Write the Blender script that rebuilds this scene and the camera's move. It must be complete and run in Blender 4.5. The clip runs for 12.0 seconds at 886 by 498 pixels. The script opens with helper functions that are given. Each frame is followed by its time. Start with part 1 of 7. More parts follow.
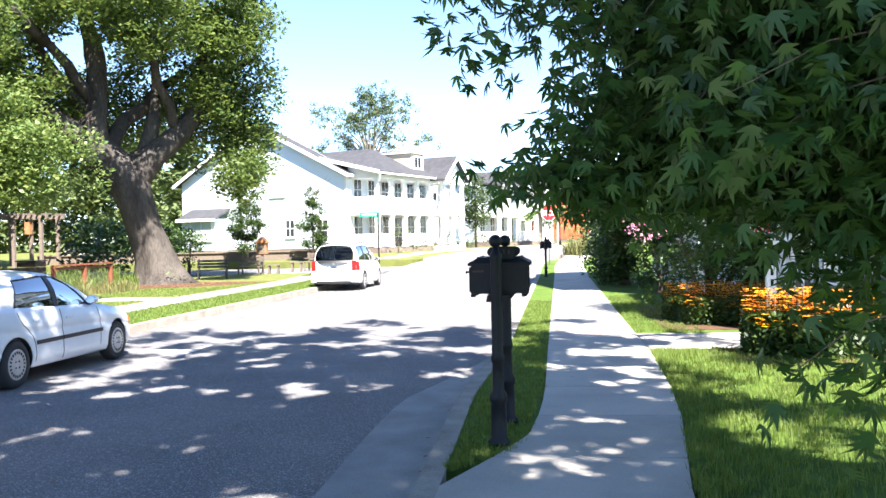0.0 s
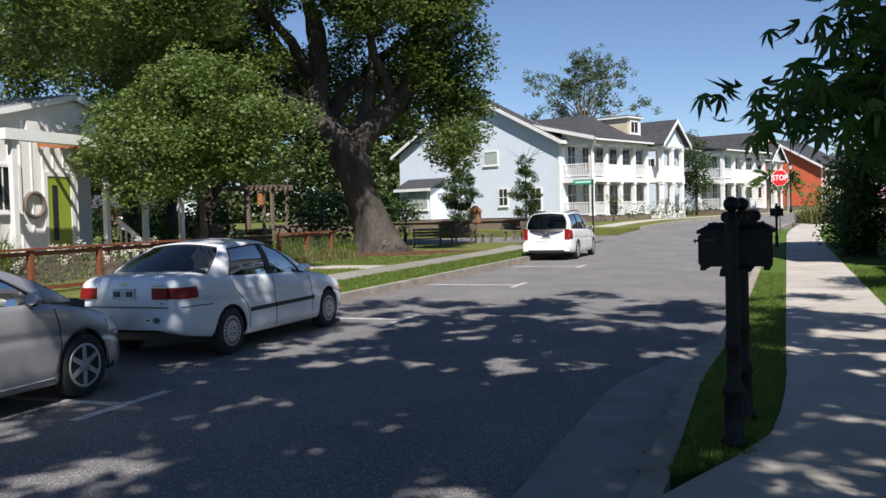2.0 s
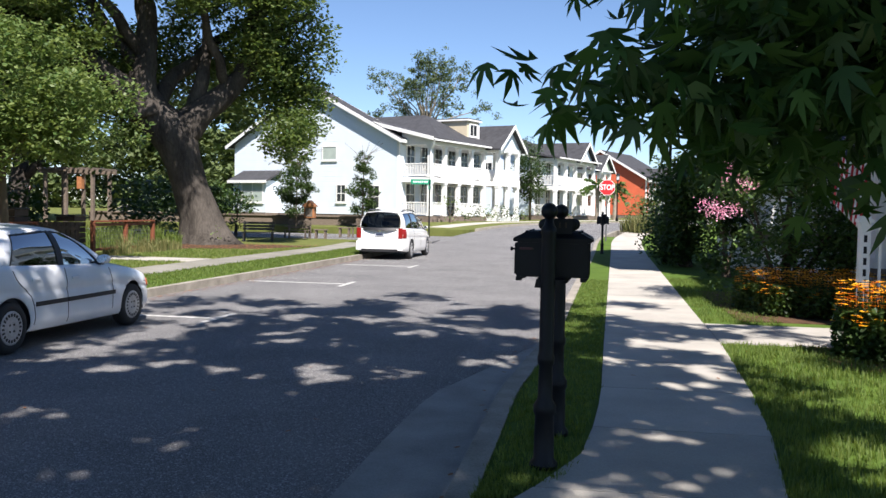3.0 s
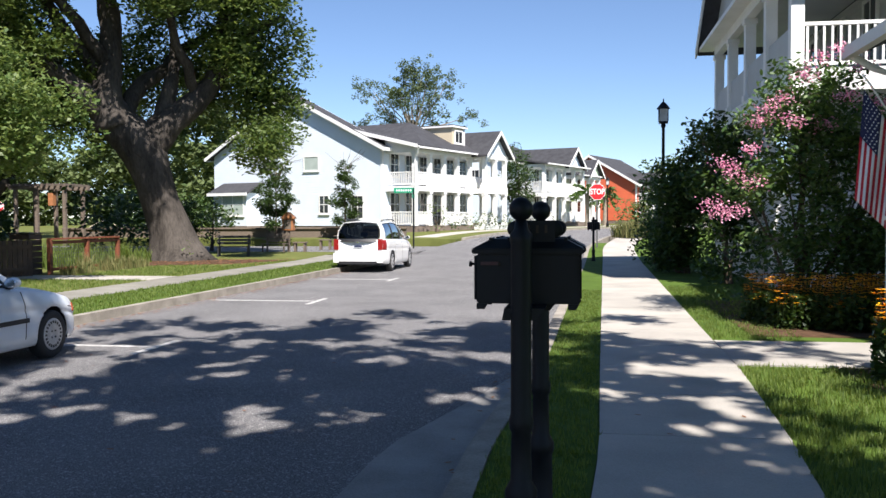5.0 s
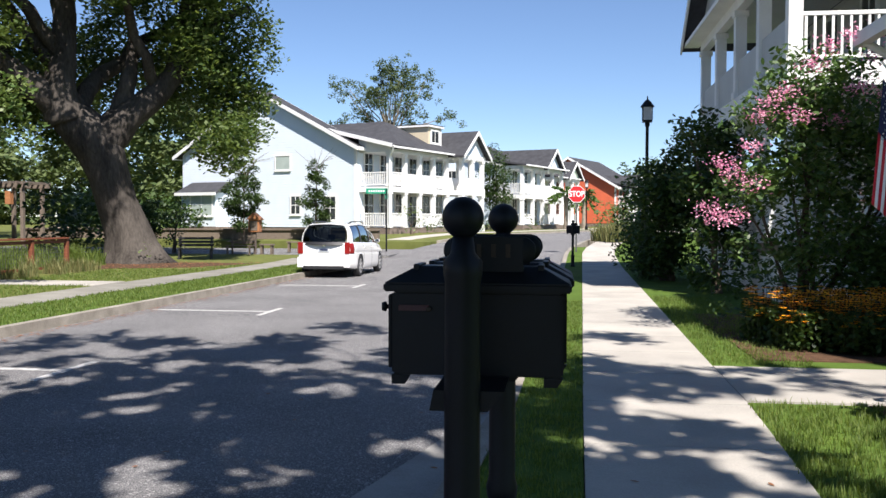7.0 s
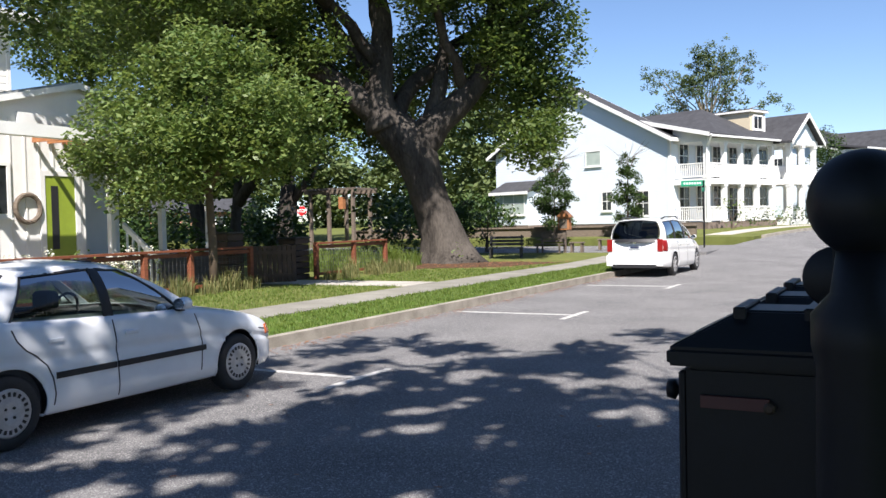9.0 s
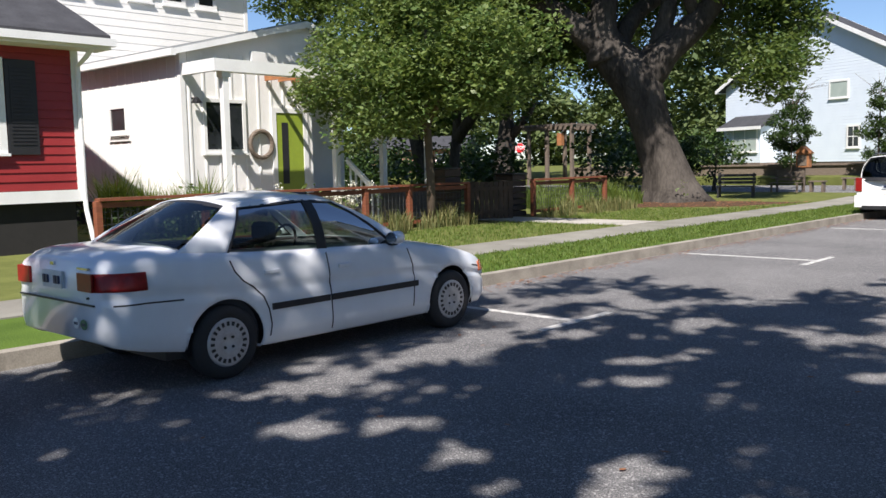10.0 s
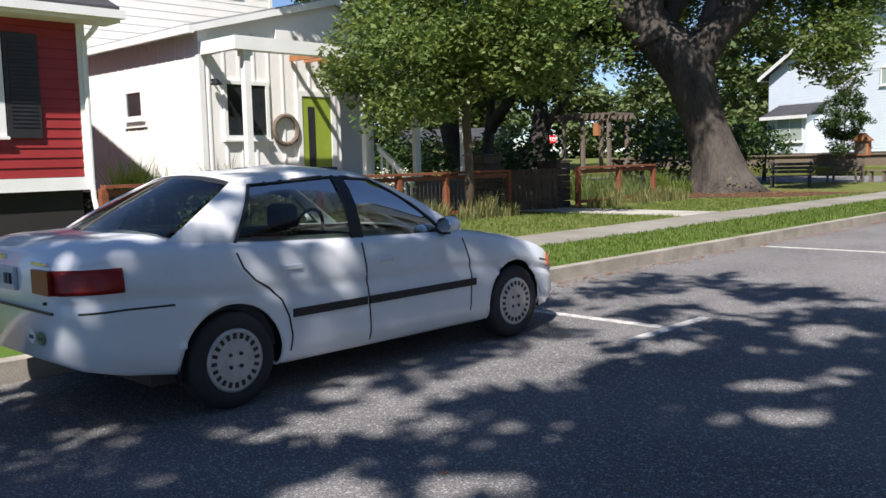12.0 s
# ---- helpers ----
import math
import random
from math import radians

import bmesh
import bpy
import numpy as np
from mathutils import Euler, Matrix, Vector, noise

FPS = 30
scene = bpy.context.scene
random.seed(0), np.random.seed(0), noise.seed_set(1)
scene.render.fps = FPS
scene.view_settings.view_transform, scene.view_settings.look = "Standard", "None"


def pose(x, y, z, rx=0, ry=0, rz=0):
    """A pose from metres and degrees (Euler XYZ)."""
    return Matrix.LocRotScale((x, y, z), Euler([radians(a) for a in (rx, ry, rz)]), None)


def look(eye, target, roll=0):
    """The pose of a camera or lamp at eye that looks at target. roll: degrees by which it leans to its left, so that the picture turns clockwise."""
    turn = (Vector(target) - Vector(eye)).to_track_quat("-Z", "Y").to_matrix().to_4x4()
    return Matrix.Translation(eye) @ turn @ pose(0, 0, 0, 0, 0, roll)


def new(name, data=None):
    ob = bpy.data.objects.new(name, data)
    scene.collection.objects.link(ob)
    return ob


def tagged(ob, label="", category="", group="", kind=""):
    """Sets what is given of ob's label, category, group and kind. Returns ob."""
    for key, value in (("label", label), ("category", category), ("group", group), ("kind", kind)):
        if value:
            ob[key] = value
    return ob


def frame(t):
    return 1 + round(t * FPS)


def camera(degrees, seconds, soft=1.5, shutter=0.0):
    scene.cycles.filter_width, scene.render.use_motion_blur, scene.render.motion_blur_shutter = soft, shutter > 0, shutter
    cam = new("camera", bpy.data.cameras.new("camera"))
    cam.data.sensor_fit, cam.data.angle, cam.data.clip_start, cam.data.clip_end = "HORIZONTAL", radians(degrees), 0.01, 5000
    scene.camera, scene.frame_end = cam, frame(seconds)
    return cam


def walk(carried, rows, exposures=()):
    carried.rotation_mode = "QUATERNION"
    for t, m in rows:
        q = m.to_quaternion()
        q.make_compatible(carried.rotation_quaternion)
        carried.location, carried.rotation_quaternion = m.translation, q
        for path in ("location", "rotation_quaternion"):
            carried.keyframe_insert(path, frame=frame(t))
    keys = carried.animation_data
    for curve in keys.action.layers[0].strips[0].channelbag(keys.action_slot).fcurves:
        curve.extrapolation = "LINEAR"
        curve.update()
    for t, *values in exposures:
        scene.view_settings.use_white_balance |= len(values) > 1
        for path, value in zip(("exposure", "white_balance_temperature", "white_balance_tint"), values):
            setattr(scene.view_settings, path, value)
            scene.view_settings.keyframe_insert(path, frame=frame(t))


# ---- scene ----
# ---- camera and walk ----
cam = camera(53.6, 12.0)
PATH = [
    (0, (0.206, 0.777, 1.712), (-0.003, 2.766, 1.691), -1.2),
    (0.5, (0.142, 0.899, 1.697), (-0.219, 2.865, 1.636), -1.6),
    (1, (0.152, 1.126, 1.693), (-0.576, 2.989, 1.668), -2.1),
    (1.5, (0.15, 1.319, 1.684), (-0.714, 3.122, 1.627), -1.5),
    (2, (0.081, 1.565, 1.679), (-0.601, 3.443, 1.599), -1.5),
    (2.5, (0.09, 1.847, 1.679), (-0.332, 3.8, 1.593), -0.6),
    (3, (0.146, 2.167, 1.685), (-0.183, 4.138, 1.597), 1.1),
    (3.5, (0.155, 2.57, 1.679), (-0.137, 4.548, 1.625), 0.8),
    (5.5, (0.138, 4.236, 1.645), (-0.174, 6.21, 1.569), -0.4),
    (6, (0.078, 4.648, 1.656), (-0.171, 6.63, 1.569), 0.6),
    (6.5, (0.131, 5.005, 1.676), (-0.074, 6.993, 1.625), 0.0),
    (8.5, (0.062, 6.38, 1.689), (-0.673, 8.235, 1.566), 0.2),
    (9, (-0.061, 6.563, 1.685), (-0.995, 8.33, 1.622), -1.3),
    (9.5, (-0.313, 6.898, 1.632), (-1.564, 8.458, 1.624), -2.3),
    (10, (-0.399, 7.045, 1.63), (-1.733, 8.523, 1.437), -1.2),
    (10.5, (-0.68, 7.194, 1.568), (-1.903, 8.75, 1.277), -1.5),
    (11, (-0.965, 7.451, 1.498), (-2.187, 9.004, 1.189), -0.2),
    (11.5, (-1.382, 7.754, 1.441), (-2.686, 9.234, 1.106), -1.0),
    (12, (-1.727, 8.091, 1.436), (-3.106, 9.528, 1.233), -1.4),
]


walk(cam, [(t, look(eye, target, roll)) for t, eye, target, roll in PATH],
     [(t, 1.1 + e, 6400, 14) for t, e in ((0.0, 1.55), (0.2, 1.2), (0.4, 0.7), (0.7, 0.2), (1.1, -0.05), (1.5, -0.28), (2.0, -0.4), (2.5, -0.2), (3.0, 0.1), (3.5, 0.22), (6.0, 0.03), (8.5, 0.12), (9.0, 0.15), (9.5, 0.03), (10.5, -0.25), (11.0, -0.25), (12.0, -0.15))])

# ---- world and sun ----
SUN_EL, SUN_AZ = 50.0, (0.5, -0.866)
world = bpy.data.worlds.new("sky")
scene.world = world
world.use_nodes = True
wn = world.node_tree.nodes
sky = wn.new("ShaderNodeTexSky")
sky.sky_type, sky.sun_disc = "NISHITA", False
sky.sun_elevation, sky.sun_rotation = radians(SUN_EL), math.atan2(SUN_AZ[0], SUN_AZ[1])
sky.altitude, sky.air_density, sky.dust_density, sky.ozone_density = 1500.0, 1.0, 0.05, 4.5
wn["Background"].inputs["Strength"].default_value = 0.066
world.node_tree.links.new(sky.outputs[0], wn["Background"].inputs["Color"])
sun_data = bpy.data.lights.new("sun", "SUN")
sun_data.energy, sun_data.angle, sun_data.color = 4.5, radians(0.7), (1.0, 0.95, 0.87)
sun = new("sun", sun_data)
sun_way = Vector((SUN_AZ[0], SUN_AZ[1], math.tan(radians(SUN_EL)) * math.hypot(*SUN_AZ)))
sun.matrix_world = look((sun_way * 60)[:], (0, 0, 0))


# ---- materials ----
def node(nt, kind, **values):
    n = nt.nodes.new(kind)
    for key, value in values.items():
        n.inputs[key.replace("_", " ")].default_value = value
    return n


def surface(name, color, rough=0.6, dark=None, scale=6.0, fine=60.0, bump=0.15, metal=0.0, spec=0.5, coat=0.0, island=0.0, random_ob=0.0, stretch=(1, 1, 1), dist=0.01, spread=(0.35, 0.65), grain=0.4):
    """A procedural surface: two scales of noise between two colours, with fine relief."""
    m = bpy.data.materials.new(name)
    m.use_nodes = True
    nt = m.node_tree
    bs = nt.nodes["Principled BSDF"]
    link = nt.links.new
    dark = dark or tuple(c * 0.72 for c in color)
    tc = nt.nodes.new("ShaderNodeTexCoord")
    mp = nt.nodes.new("ShaderNodeMapping")
    mp.inputs["Scale"].default_value = stretch
    link(tc.outputs["Object"], mp.inputs["Vector"])
    big = node(nt, "ShaderNodeTexNoise", Scale=scale, Detail=4.0)
    small = node(nt, "ShaderNodeTexNoise", Scale=fine, Detail=3.0)
    link(mp.outputs[0], big.inputs["Vector"])
    link(mp.outputs[0], small.inputs["Vector"])
    add = nt.nodes.new("ShaderNodeMix")
    add.data_type = "FLOAT"
    add.inputs["Factor"].default_value = grain
    link(big.outputs["Fac"], add.inputs[2])
    link(small.outputs["Fac"], add.inputs[3])
    ramp = nt.nodes.new("ShaderNodeValToRGB")
    ramp.color_ramp.elements[0].position, ramp.color_ramp.elements[1].position = spread
    ramp.color_ramp.elements[0].color, ramp.color_ramp.elements[1].color = (*dark, 1), (*color, 1)
    link(add.outputs[0], ramp.inputs[0])
    out = ramp.outputs[0]
    if island or random_ob:
        hsv = nt.nodes.new("ShaderNodeHueSaturation")
        rng = node(nt, "ShaderNodeMapRange", To_Min=1.0 - (island or random_ob), To_Max=1.0 + (island or random_ob))
        src = nt.nodes.new("ShaderNodeNewGeometry").outputs["Random Per Island"] if island else nt.nodes.new("ShaderNodeObjectInfo").outputs["Random"]
        link(src, rng.inputs[0])
        link(rng.outputs[0], hsv.inputs["Value"])
        link(out, hsv.inputs["Color"])
        out = hsv.outputs[0]
    link(out, bs.inputs["Base Color"])
    bs.inputs["Roughness"].default_value, bs.inputs["Metallic"].default_value = rough, metal
    bs.inputs["Specular IOR Level"].default_value = spec
    bs.inputs["Coat Weight"].default_value = coat
    bs.inputs["Coat Roughness"].default_value = 0.05
    if bump:
        b = node(nt, "ShaderNodeBump", Strength=bump, Distance=dist)
        link(add.outputs[0], b.inputs["Height"])
        link(b.outputs[0], bs.inputs["Normal"])
    return m


def foliage(name, color, other, through_light=0.35, rough=0.5):
    """Leaf: diffuse and gloss mixed with translucent light, the colour varied leaf by leaf."""
    m = bpy.data.materials.new(name)
    m.use_nodes = True
    nt = m.node_tree
    link = nt.links.new
    bs = nt.nodes["Principled BSDF"]
    geo = nt.nodes.new("ShaderNodeNewGeometry")
    ramp = nt.nodes.new("ShaderNodeValToRGB")
    ramp.color_ramp.elements[0].color, ramp.color_ramp.elements[1].color = (*color, 1), (*other, 1)
    link(geo.outputs["Random Per Island"], ramp.inputs[0])
    link(ramp.outputs[0], bs.inputs["Base Color"])
    bs.inputs["Roughness"].default_value = rough
    bs.inputs["Specular IOR Level"].default_value = 0.35
    tr = nt.nodes.new("ShaderNodeBsdfTranslucent")
    bright = nt.nodes.new("ShaderNodeHueSaturation")
    bright.inputs["Value"].default_value, bright.inputs["Saturation"].default_value = 1.7, 1.15
    bright.inputs["Hue"].default_value = 0.485
    link(ramp.outputs[0], bright.inputs["Color"])
    link(bright.outputs[0], tr.inputs["Color"])
    mix = nt.nodes.new("ShaderNodeMixShader")
    mix.inputs[0].default_value = through_light
    link(bs.outputs[0], mix.inputs[1])
    link(tr.outputs[0], mix.inputs[2])
    link(mix.outputs[0], nt.nodes["Material Output"].inputs["Surface"])
    return m


def glazing(name, tint, gloss=1.0, ior=1.5):
    """Thin glass: tinted see-through with Fresnel gloss."""
    m = bpy.data.materials.new(name)
    m.use_nodes = True
    nt = m.node_tree
    nt.nodes.remove(nt.nodes["Principled BSDF"])
    clear = nt.nodes.new("ShaderNodeBsdfTransparent")
    clear.inputs["Color"].default_value = (*tint, 1)
    shine = nt.nodes.new("ShaderNodeBsdfGlossy")
    shine.inputs["Roughness"].default_value = 0.02
    shine.inputs["Color"].default_value = (gloss, gloss, gloss, 1)
    fr = node(nt, "ShaderNodeFresnel", IOR=ior)
    mix = nt.nodes.new("ShaderNodeMixShader")
    nt.links.new(fr.outputs[0], mix.inputs[0])
    nt.links.new(clear.outputs[0], mix.inputs[1])
    nt.links.new(shine.outputs[0], mix.inputs[2])
    nt.links.new(mix.outputs[0], nt.nodes["Material Output"].inputs["Surface"])
    return m


ASPHALT = surface("asphalt", (0.235, 0.229, 0.226), 0.85, (0.046, 0.046, 0.049), 0.7, 120, 0.9, spec=0.3, dist=0.009, spread=(0.41, 0.59), grain=0.84)
CONCRETE = surface("concrete", (0.46, 0.43, 0.38), 0.9, (0.33, 0.31, 0.275), 1.3, 90, 0.25, spec=0.25, random_ob=0.07)
def pale_chips(m, scale, share, color):
    """Scatter small pale stones through a surface's colour."""
    nt = m.node_tree
    bs = nt.nodes["Principled BSDF"]
    was = bs.inputs["Base Color"].links[0].from_socket
    tc = nt.nodes.new("ShaderNodeTexCoord")
    vo = node(nt, "ShaderNodeTexVoronoi", Scale=scale)
    nt.links.new(tc.outputs["Object"], vo.inputs["Vector"])
    sep = nt.nodes.new("ShaderNodeSeparateColor")
    nt.links.new(vo.outputs["Color"], sep.inputs[0])
    pick = node(nt, "ShaderNodeMapRange", From_Min=1.0 - share, From_Max=1.0, To_Min=0.0, To_Max=0.8)
    nt.links.new(sep.outputs[0], pick.inputs[0])
    mix = nt.nodes.new("ShaderNodeMix")
    mix.data_type = "RGBA"
    mix.inputs[7].default_value = (*color, 1)
    nt.links.new(pick.outputs[0], mix.inputs[0])
    nt.links.new(was, mix.inputs[6])
    nt.links.new(mix.outputs[2], bs.inputs["Base Color"])


pale_chips(ASPHALT, 85.0, 0.22, (0.42, 0.41, 0.4))
OLD_CONCRETE = surface("old_concrete", (0.27, 0.26, 0.225), 0.9, (0.18, 0.17, 0.145), 1.3, 90, 0.25, spec=0.2, random_ob=0.09)
KERB = surface("kerb_concrete", (0.36, 0.33, 0.28), 0.9, (0.2, 0.18, 0.15), 3, 70, 0.35, spec=0.2)
GUTTER = surface("gutter_concrete", (0.33, 0.32, 0.3), 0.9, (0.2, 0.195, 0.185), 1.8, 90, 0.3, spec=0.2)
ROAD_PAINT = surface("road_paint", (0.66, 0.65, 0.62), 0.8, (0.24, 0.235, 0.225), 9, 60, 0.1)
LAWN = surface("lawn", (0.10, 0.16, 0.028), 0.95, (0.055, 0.095, 0.018), 1.2, 45, 1.0, spec=0.1, dist=0.03)
DRY_LAWN = surface("worn_lawn", (0.15, 0.165, 0.05), 0.95, (0.09, 0.105, 0.03), 1.6, 40, 1.0, spec=0.1, dist=0.03)
FIELD = surface("far_field", (0.11, 0.15, 0.045), 0.95, (0.06, 0.085, 0.025), 0.15, 8, 0.5, spec=0.1)
MULCH = surface("mulch", (0.13, 0.075, 0.045), 0.95, (0.06, 0.035, 0.022), 6, 60, 1.0, spec=0.1, dist=0.02)
BLADE = foliage("grass_blade", (0.08, 0.13, 0.024), (0.165, 0.215, 0.048), 0.4, 0.6)
DRY_BLADE = foliage("dry_blade", (0.075, 0.105, 0.03), (0.24, 0.215, 0.09), 0.3, 0.7)
OAK_LEAF = foliage("oak_leaf", (0.05, 0.09, 0.026), (0.14, 0.185, 0.056), 0.42, 0.38)
YOUNG_LEAF = foliage("young_oak_leaf", (0.066, 0.118, 0.034), (0.185, 0.235, 0.078), 0.36, 0.38)
GUM_LEAF = foliage("gum_leaf", (0.022, 0.055, 0.014), (0.05, 0.105, 0.024), 0.3, 0.5)
SHRUB_LEAF = foliage("shrub_leaf", (0.02, 0.045, 0.012), (0.06, 0.10, 0.022), 0.25, 0.45)
BUSH_LEAF = foliage("myrtle_leaf", (0.036, 0.08, 0.022), (0.11, 0.175, 0.045), 0.25, 0.4)
FAR_LEAF = foliage("far_leaf", (0.045, 0.075, 0.022), (0.105, 0.135, 0.045), 0.2, 0.7)
FAR_TREE_LEAF = foliage("thin_crown_leaf", (0.055, 0.085, 0.035), (0.13, 0.165, 0.075), 0.3, 0.7)
PINK = foliage("pink_blossom", (0.6, 0.21, 0.33), (0.85, 0.5, 0.58), 0.35, 0.7)
GOLD = foliage("gold_petal", (0.75, 0.36, 0.01), (0.95, 0.58, 0.02), 0.25, 0.6)
CREAM = foliage("cream_petal", (0.75, 0.72, 0.6), (0.85, 0.85, 0.75), 0.25, 0.6)
SEED = surface("seed_head", (0.03, 0.018, 0.012), 0.9, bump=0)
BARK = surface("oak_bark", (0.105, 0.092, 0.08), 0.95, (0.022, 0.019, 0.017), 1.6, 14, 1.0, stretch=(1, 1, 0.35), dist=0.06, spec=0.1, spread=(0.3, 0.68))
TWIG = surface("twig_bark", (0.11, 0.08, 0.055), 0.9, bump=0.2)
PALE_BARK = surface("pale_bark", (0.33, 0.28, 0.22), 0.9, (0.17, 0.14, 0.11), 3, 30, 0.5)
DARK_WOOD = surface("dark_wood", (0.07, 0.045, 0.032), 0.8, (0.035, 0.022, 0.016), 5, 45, 0.3)
IRON = surface("black_cast_iron", (0.0065, 0.0075, 0.0105), 0.5, (0.005, 0.005, 0.006), 12, 160, 0.12, spec=0.25, dist=0.002)
WHITE_PAINT = surface("white_paint", (0.80, 0.80, 0.78), 0.6, (0.70, 0.70, 0.68), 2, 40, 0.05)
CREAM_PAINT = surface("warm_white_paint", (0.82, 0.81, 0.78), 0.65, (0.75, 0.74, 0.71), 2, 40, 0.08)
BLUE_SIDING = surface("pale_blue_siding", (0.67, 0.74, 0.81), 0.65, (0.62, 0.69, 0.77), 1.2, 40, 0.05)
GREEN_SIDING = surface("pale_green_siding", (0.60, 0.69, 0.56), 0.65, (0.53, 0.62, 0.5), 1.2, 40, 0.05)
CORAL_SIDING = surface("coral_siding", (0.62, 0.13, 0.055), 0.65, (0.52, 0.11, 0.05), 1.2, 40, 0.05)
RED_SIDING = surface("red_siding", (0.30, 0.024, 0.024), 0.55, (0.23, 0.019, 0.02), 2, 40, 0.06)
GREY_SIDING = surface("grey_siding", (0.50, 0.51, 0.50), 0.65, (0.43, 0.44, 0.43), 1.2, 40, 0.05)
BUFF_SIDING = surface("buff_siding", (0.58, 0.50, 0.36), 0.65, (0.50, 0.43, 0.31), 1.2, 40, 0.05)
SHINGLE = surface("dark_shingle", (0.055, 0.056, 0.062), 0.9, (0.028, 0.028, 0.032), 2.5, 26, 0.6, stretch=(1, 1, 1), dist=0.02)
METAL_ROOF = surface("weathered_metal_roof", (0.42, 0.43, 0.43), 0.5, (0.30, 0.31, 0.31), 1.5, 30, 0.1, metal=0.4)
BRICK = surface("brown_brick", (0.22, 0.17, 0.14), 0.9, (0.12, 0.09, 0.075), 5, 40, 0.5)
# near-black colour that stands in for the shade below two houses
UNDERFLOOR_SHADE = surface("painted_underfloor_shade", (0.02, 0.019, 0.018), 0.95, bump=0)
WINDOW_GLASS = surface("window_glass", (0.035, 0.04, 0.045), 0.06, (0.015, 0.018, 0.02), 0.8, 5, 0.0, spec=0.7)
BLIND = surface("window_blind", (0.40, 0.46, 0.42), 0.5, (0.32, 0.38, 0.35), 2, 30, 0.1)
DOOR_GREEN = surface("lime_green_paint", (0.27, 0.35, 0.035), 0.5, (0.22, 0.29, 0.03), 3, 40, 0.05)
SHUTTER_BLACK = surface("black_shutter", (0.022, 0.022, 0.024), 0.5, bump=0.1)
STAIN_WOOD = surface("red_brown_stained_wood", (0.24, 0.075, 0.032), 0.75, (0.13, 0.038, 0.018), 5, 45, 0.4, stretch=(1, 1, 6))
GREY_WOOD = surface("weathered_wood", (0.19, 0.15, 0.115), 0.85, (0.10, 0.078, 0.06), 5, 45, 0.4, stretch=(1, 1, 6))
CEDAR = surface("cedar", (0.38, 0.16, 0.06), 0.75, (0.25, 0.10, 0.04), 5, 45, 0.3)
SIGN_RED = surface("sign_red", (0.62, 0.02, 0.025), 0.4, (0.55, 0.018, 0.022), 3, 20, 0)
SIGN_WHITE = surface("sign_white", (0.85, 0.85, 0.84), 0.45, (0.78, 0.78, 0.77), 3, 20, 0)
SIGN_GREEN = surface("sign_green", (0.01, 0.28, 0.16), 0.4, (0.01, 0.24, 0.14), 3, 20, 0)
GALVANISED = surface("galvanised_post", (0.12, 0.12, 0.12), 0.6, metal=0.5)
NAVY = surface("navy_cloth", (0.02, 0.025, 0.09), 0.8, (0.015, 0.018, 0.07), 6, 80, 0.1)
RED_CLOTH = surface("red_cloth", (0.52, 0.018, 0.035), 0.8, (0.45, 0.015, 0.03), 6, 80, 0.1)
WHITE_CLOTH = surface("white_cloth", (0.78, 0.78, 0.78), 0.8, (0.7, 0.7, 0.7), 6, 80, 0.1)


# ---- building helpers ----
def thing(name, label, category, at=(0, 0, 0), rz=0.0, group="", kind=""):
    ob = new(name)
    ob.empty_display_size = 0.2
    ob.matrix_world = pose(*at, 0, 0, rz)
    return tagged(ob, label, category, group, kind)


def link_mesh(name, me, material, parent=None, label=""):
    ob = new(name, me)
    if material:
        me.materials.append(material)
    ob.parent = parent
    return tagged(ob, label) if label else ob


def part(name, bm, material, parent=None, label="", smooth=False):
    me = bpy.data.meshes.new(name)
    bm.normal_update()
    bm.to_mesh(me)
    bm.free()
    if smooth:
        me.polygons.foreach_set("use_smooth", [True] * len(me.polygons))
    return link_mesh(name, me, material, parent, label)


def structure(ob, label, category):
    return tagged(ob, label, category, "", "structure")


def box(bm, x0, x1, y0, y1, z0, z1, bevel=0.0, m=None):
    vs = [bm.verts.new((x, y, z)) for z in (z0, z1) for x, y in ((x0, y0), (x1, y0), (x1, y1), (x0, y1))]
    fs = [bm.faces.new([vs[i] for i in f]) for f in ((3, 2, 1, 0), (4, 5, 6, 7), (0, 1, 5, 4), (1, 2, 6, 5), (2, 3, 7, 6), (3, 0, 4, 7))]
    if m:
        bmesh.ops.transform(bm, matrix=m, verts=vs)
    if bevel:
        edges = list({e for f in fs for e in f.edges})
        bmesh.ops.bevel(bm, geom=edges, offset=bevel, segments=1, affect="EDGES")
    return bm


def boxes(*rows, bevel=0.0):
    bm = bmesh.new()
    for r in rows:
        box(bm, *r, bevel=bevel)
    return bm


def prism(bm, points, axis, a, b):
    """Extrude a polygon, given in the two other axes in order, along axis from a to b."""
    put = {"x": lambda p, d: (d, p[0], p[1]), "y": lambda p, d: (p[0], d, p[1]), "z": lambda p, d: (p[0], p[1], d)}[axis]
    lo = [bm.verts.new(put(p, a)) for p in points]
    hi = [bm.verts.new(put(p, b)) for p in points]
    n = len(points)
    bm.faces.new(lo)
    bm.faces.new(hi[::-1])
    for i in range(n):
        bm.faces.new((lo[i], hi[i], hi[(i + 1) % n], lo[(i + 1) % n]))
    bmesh.ops.recalc_face_normals(bm, faces=bm.faces)
    return bm


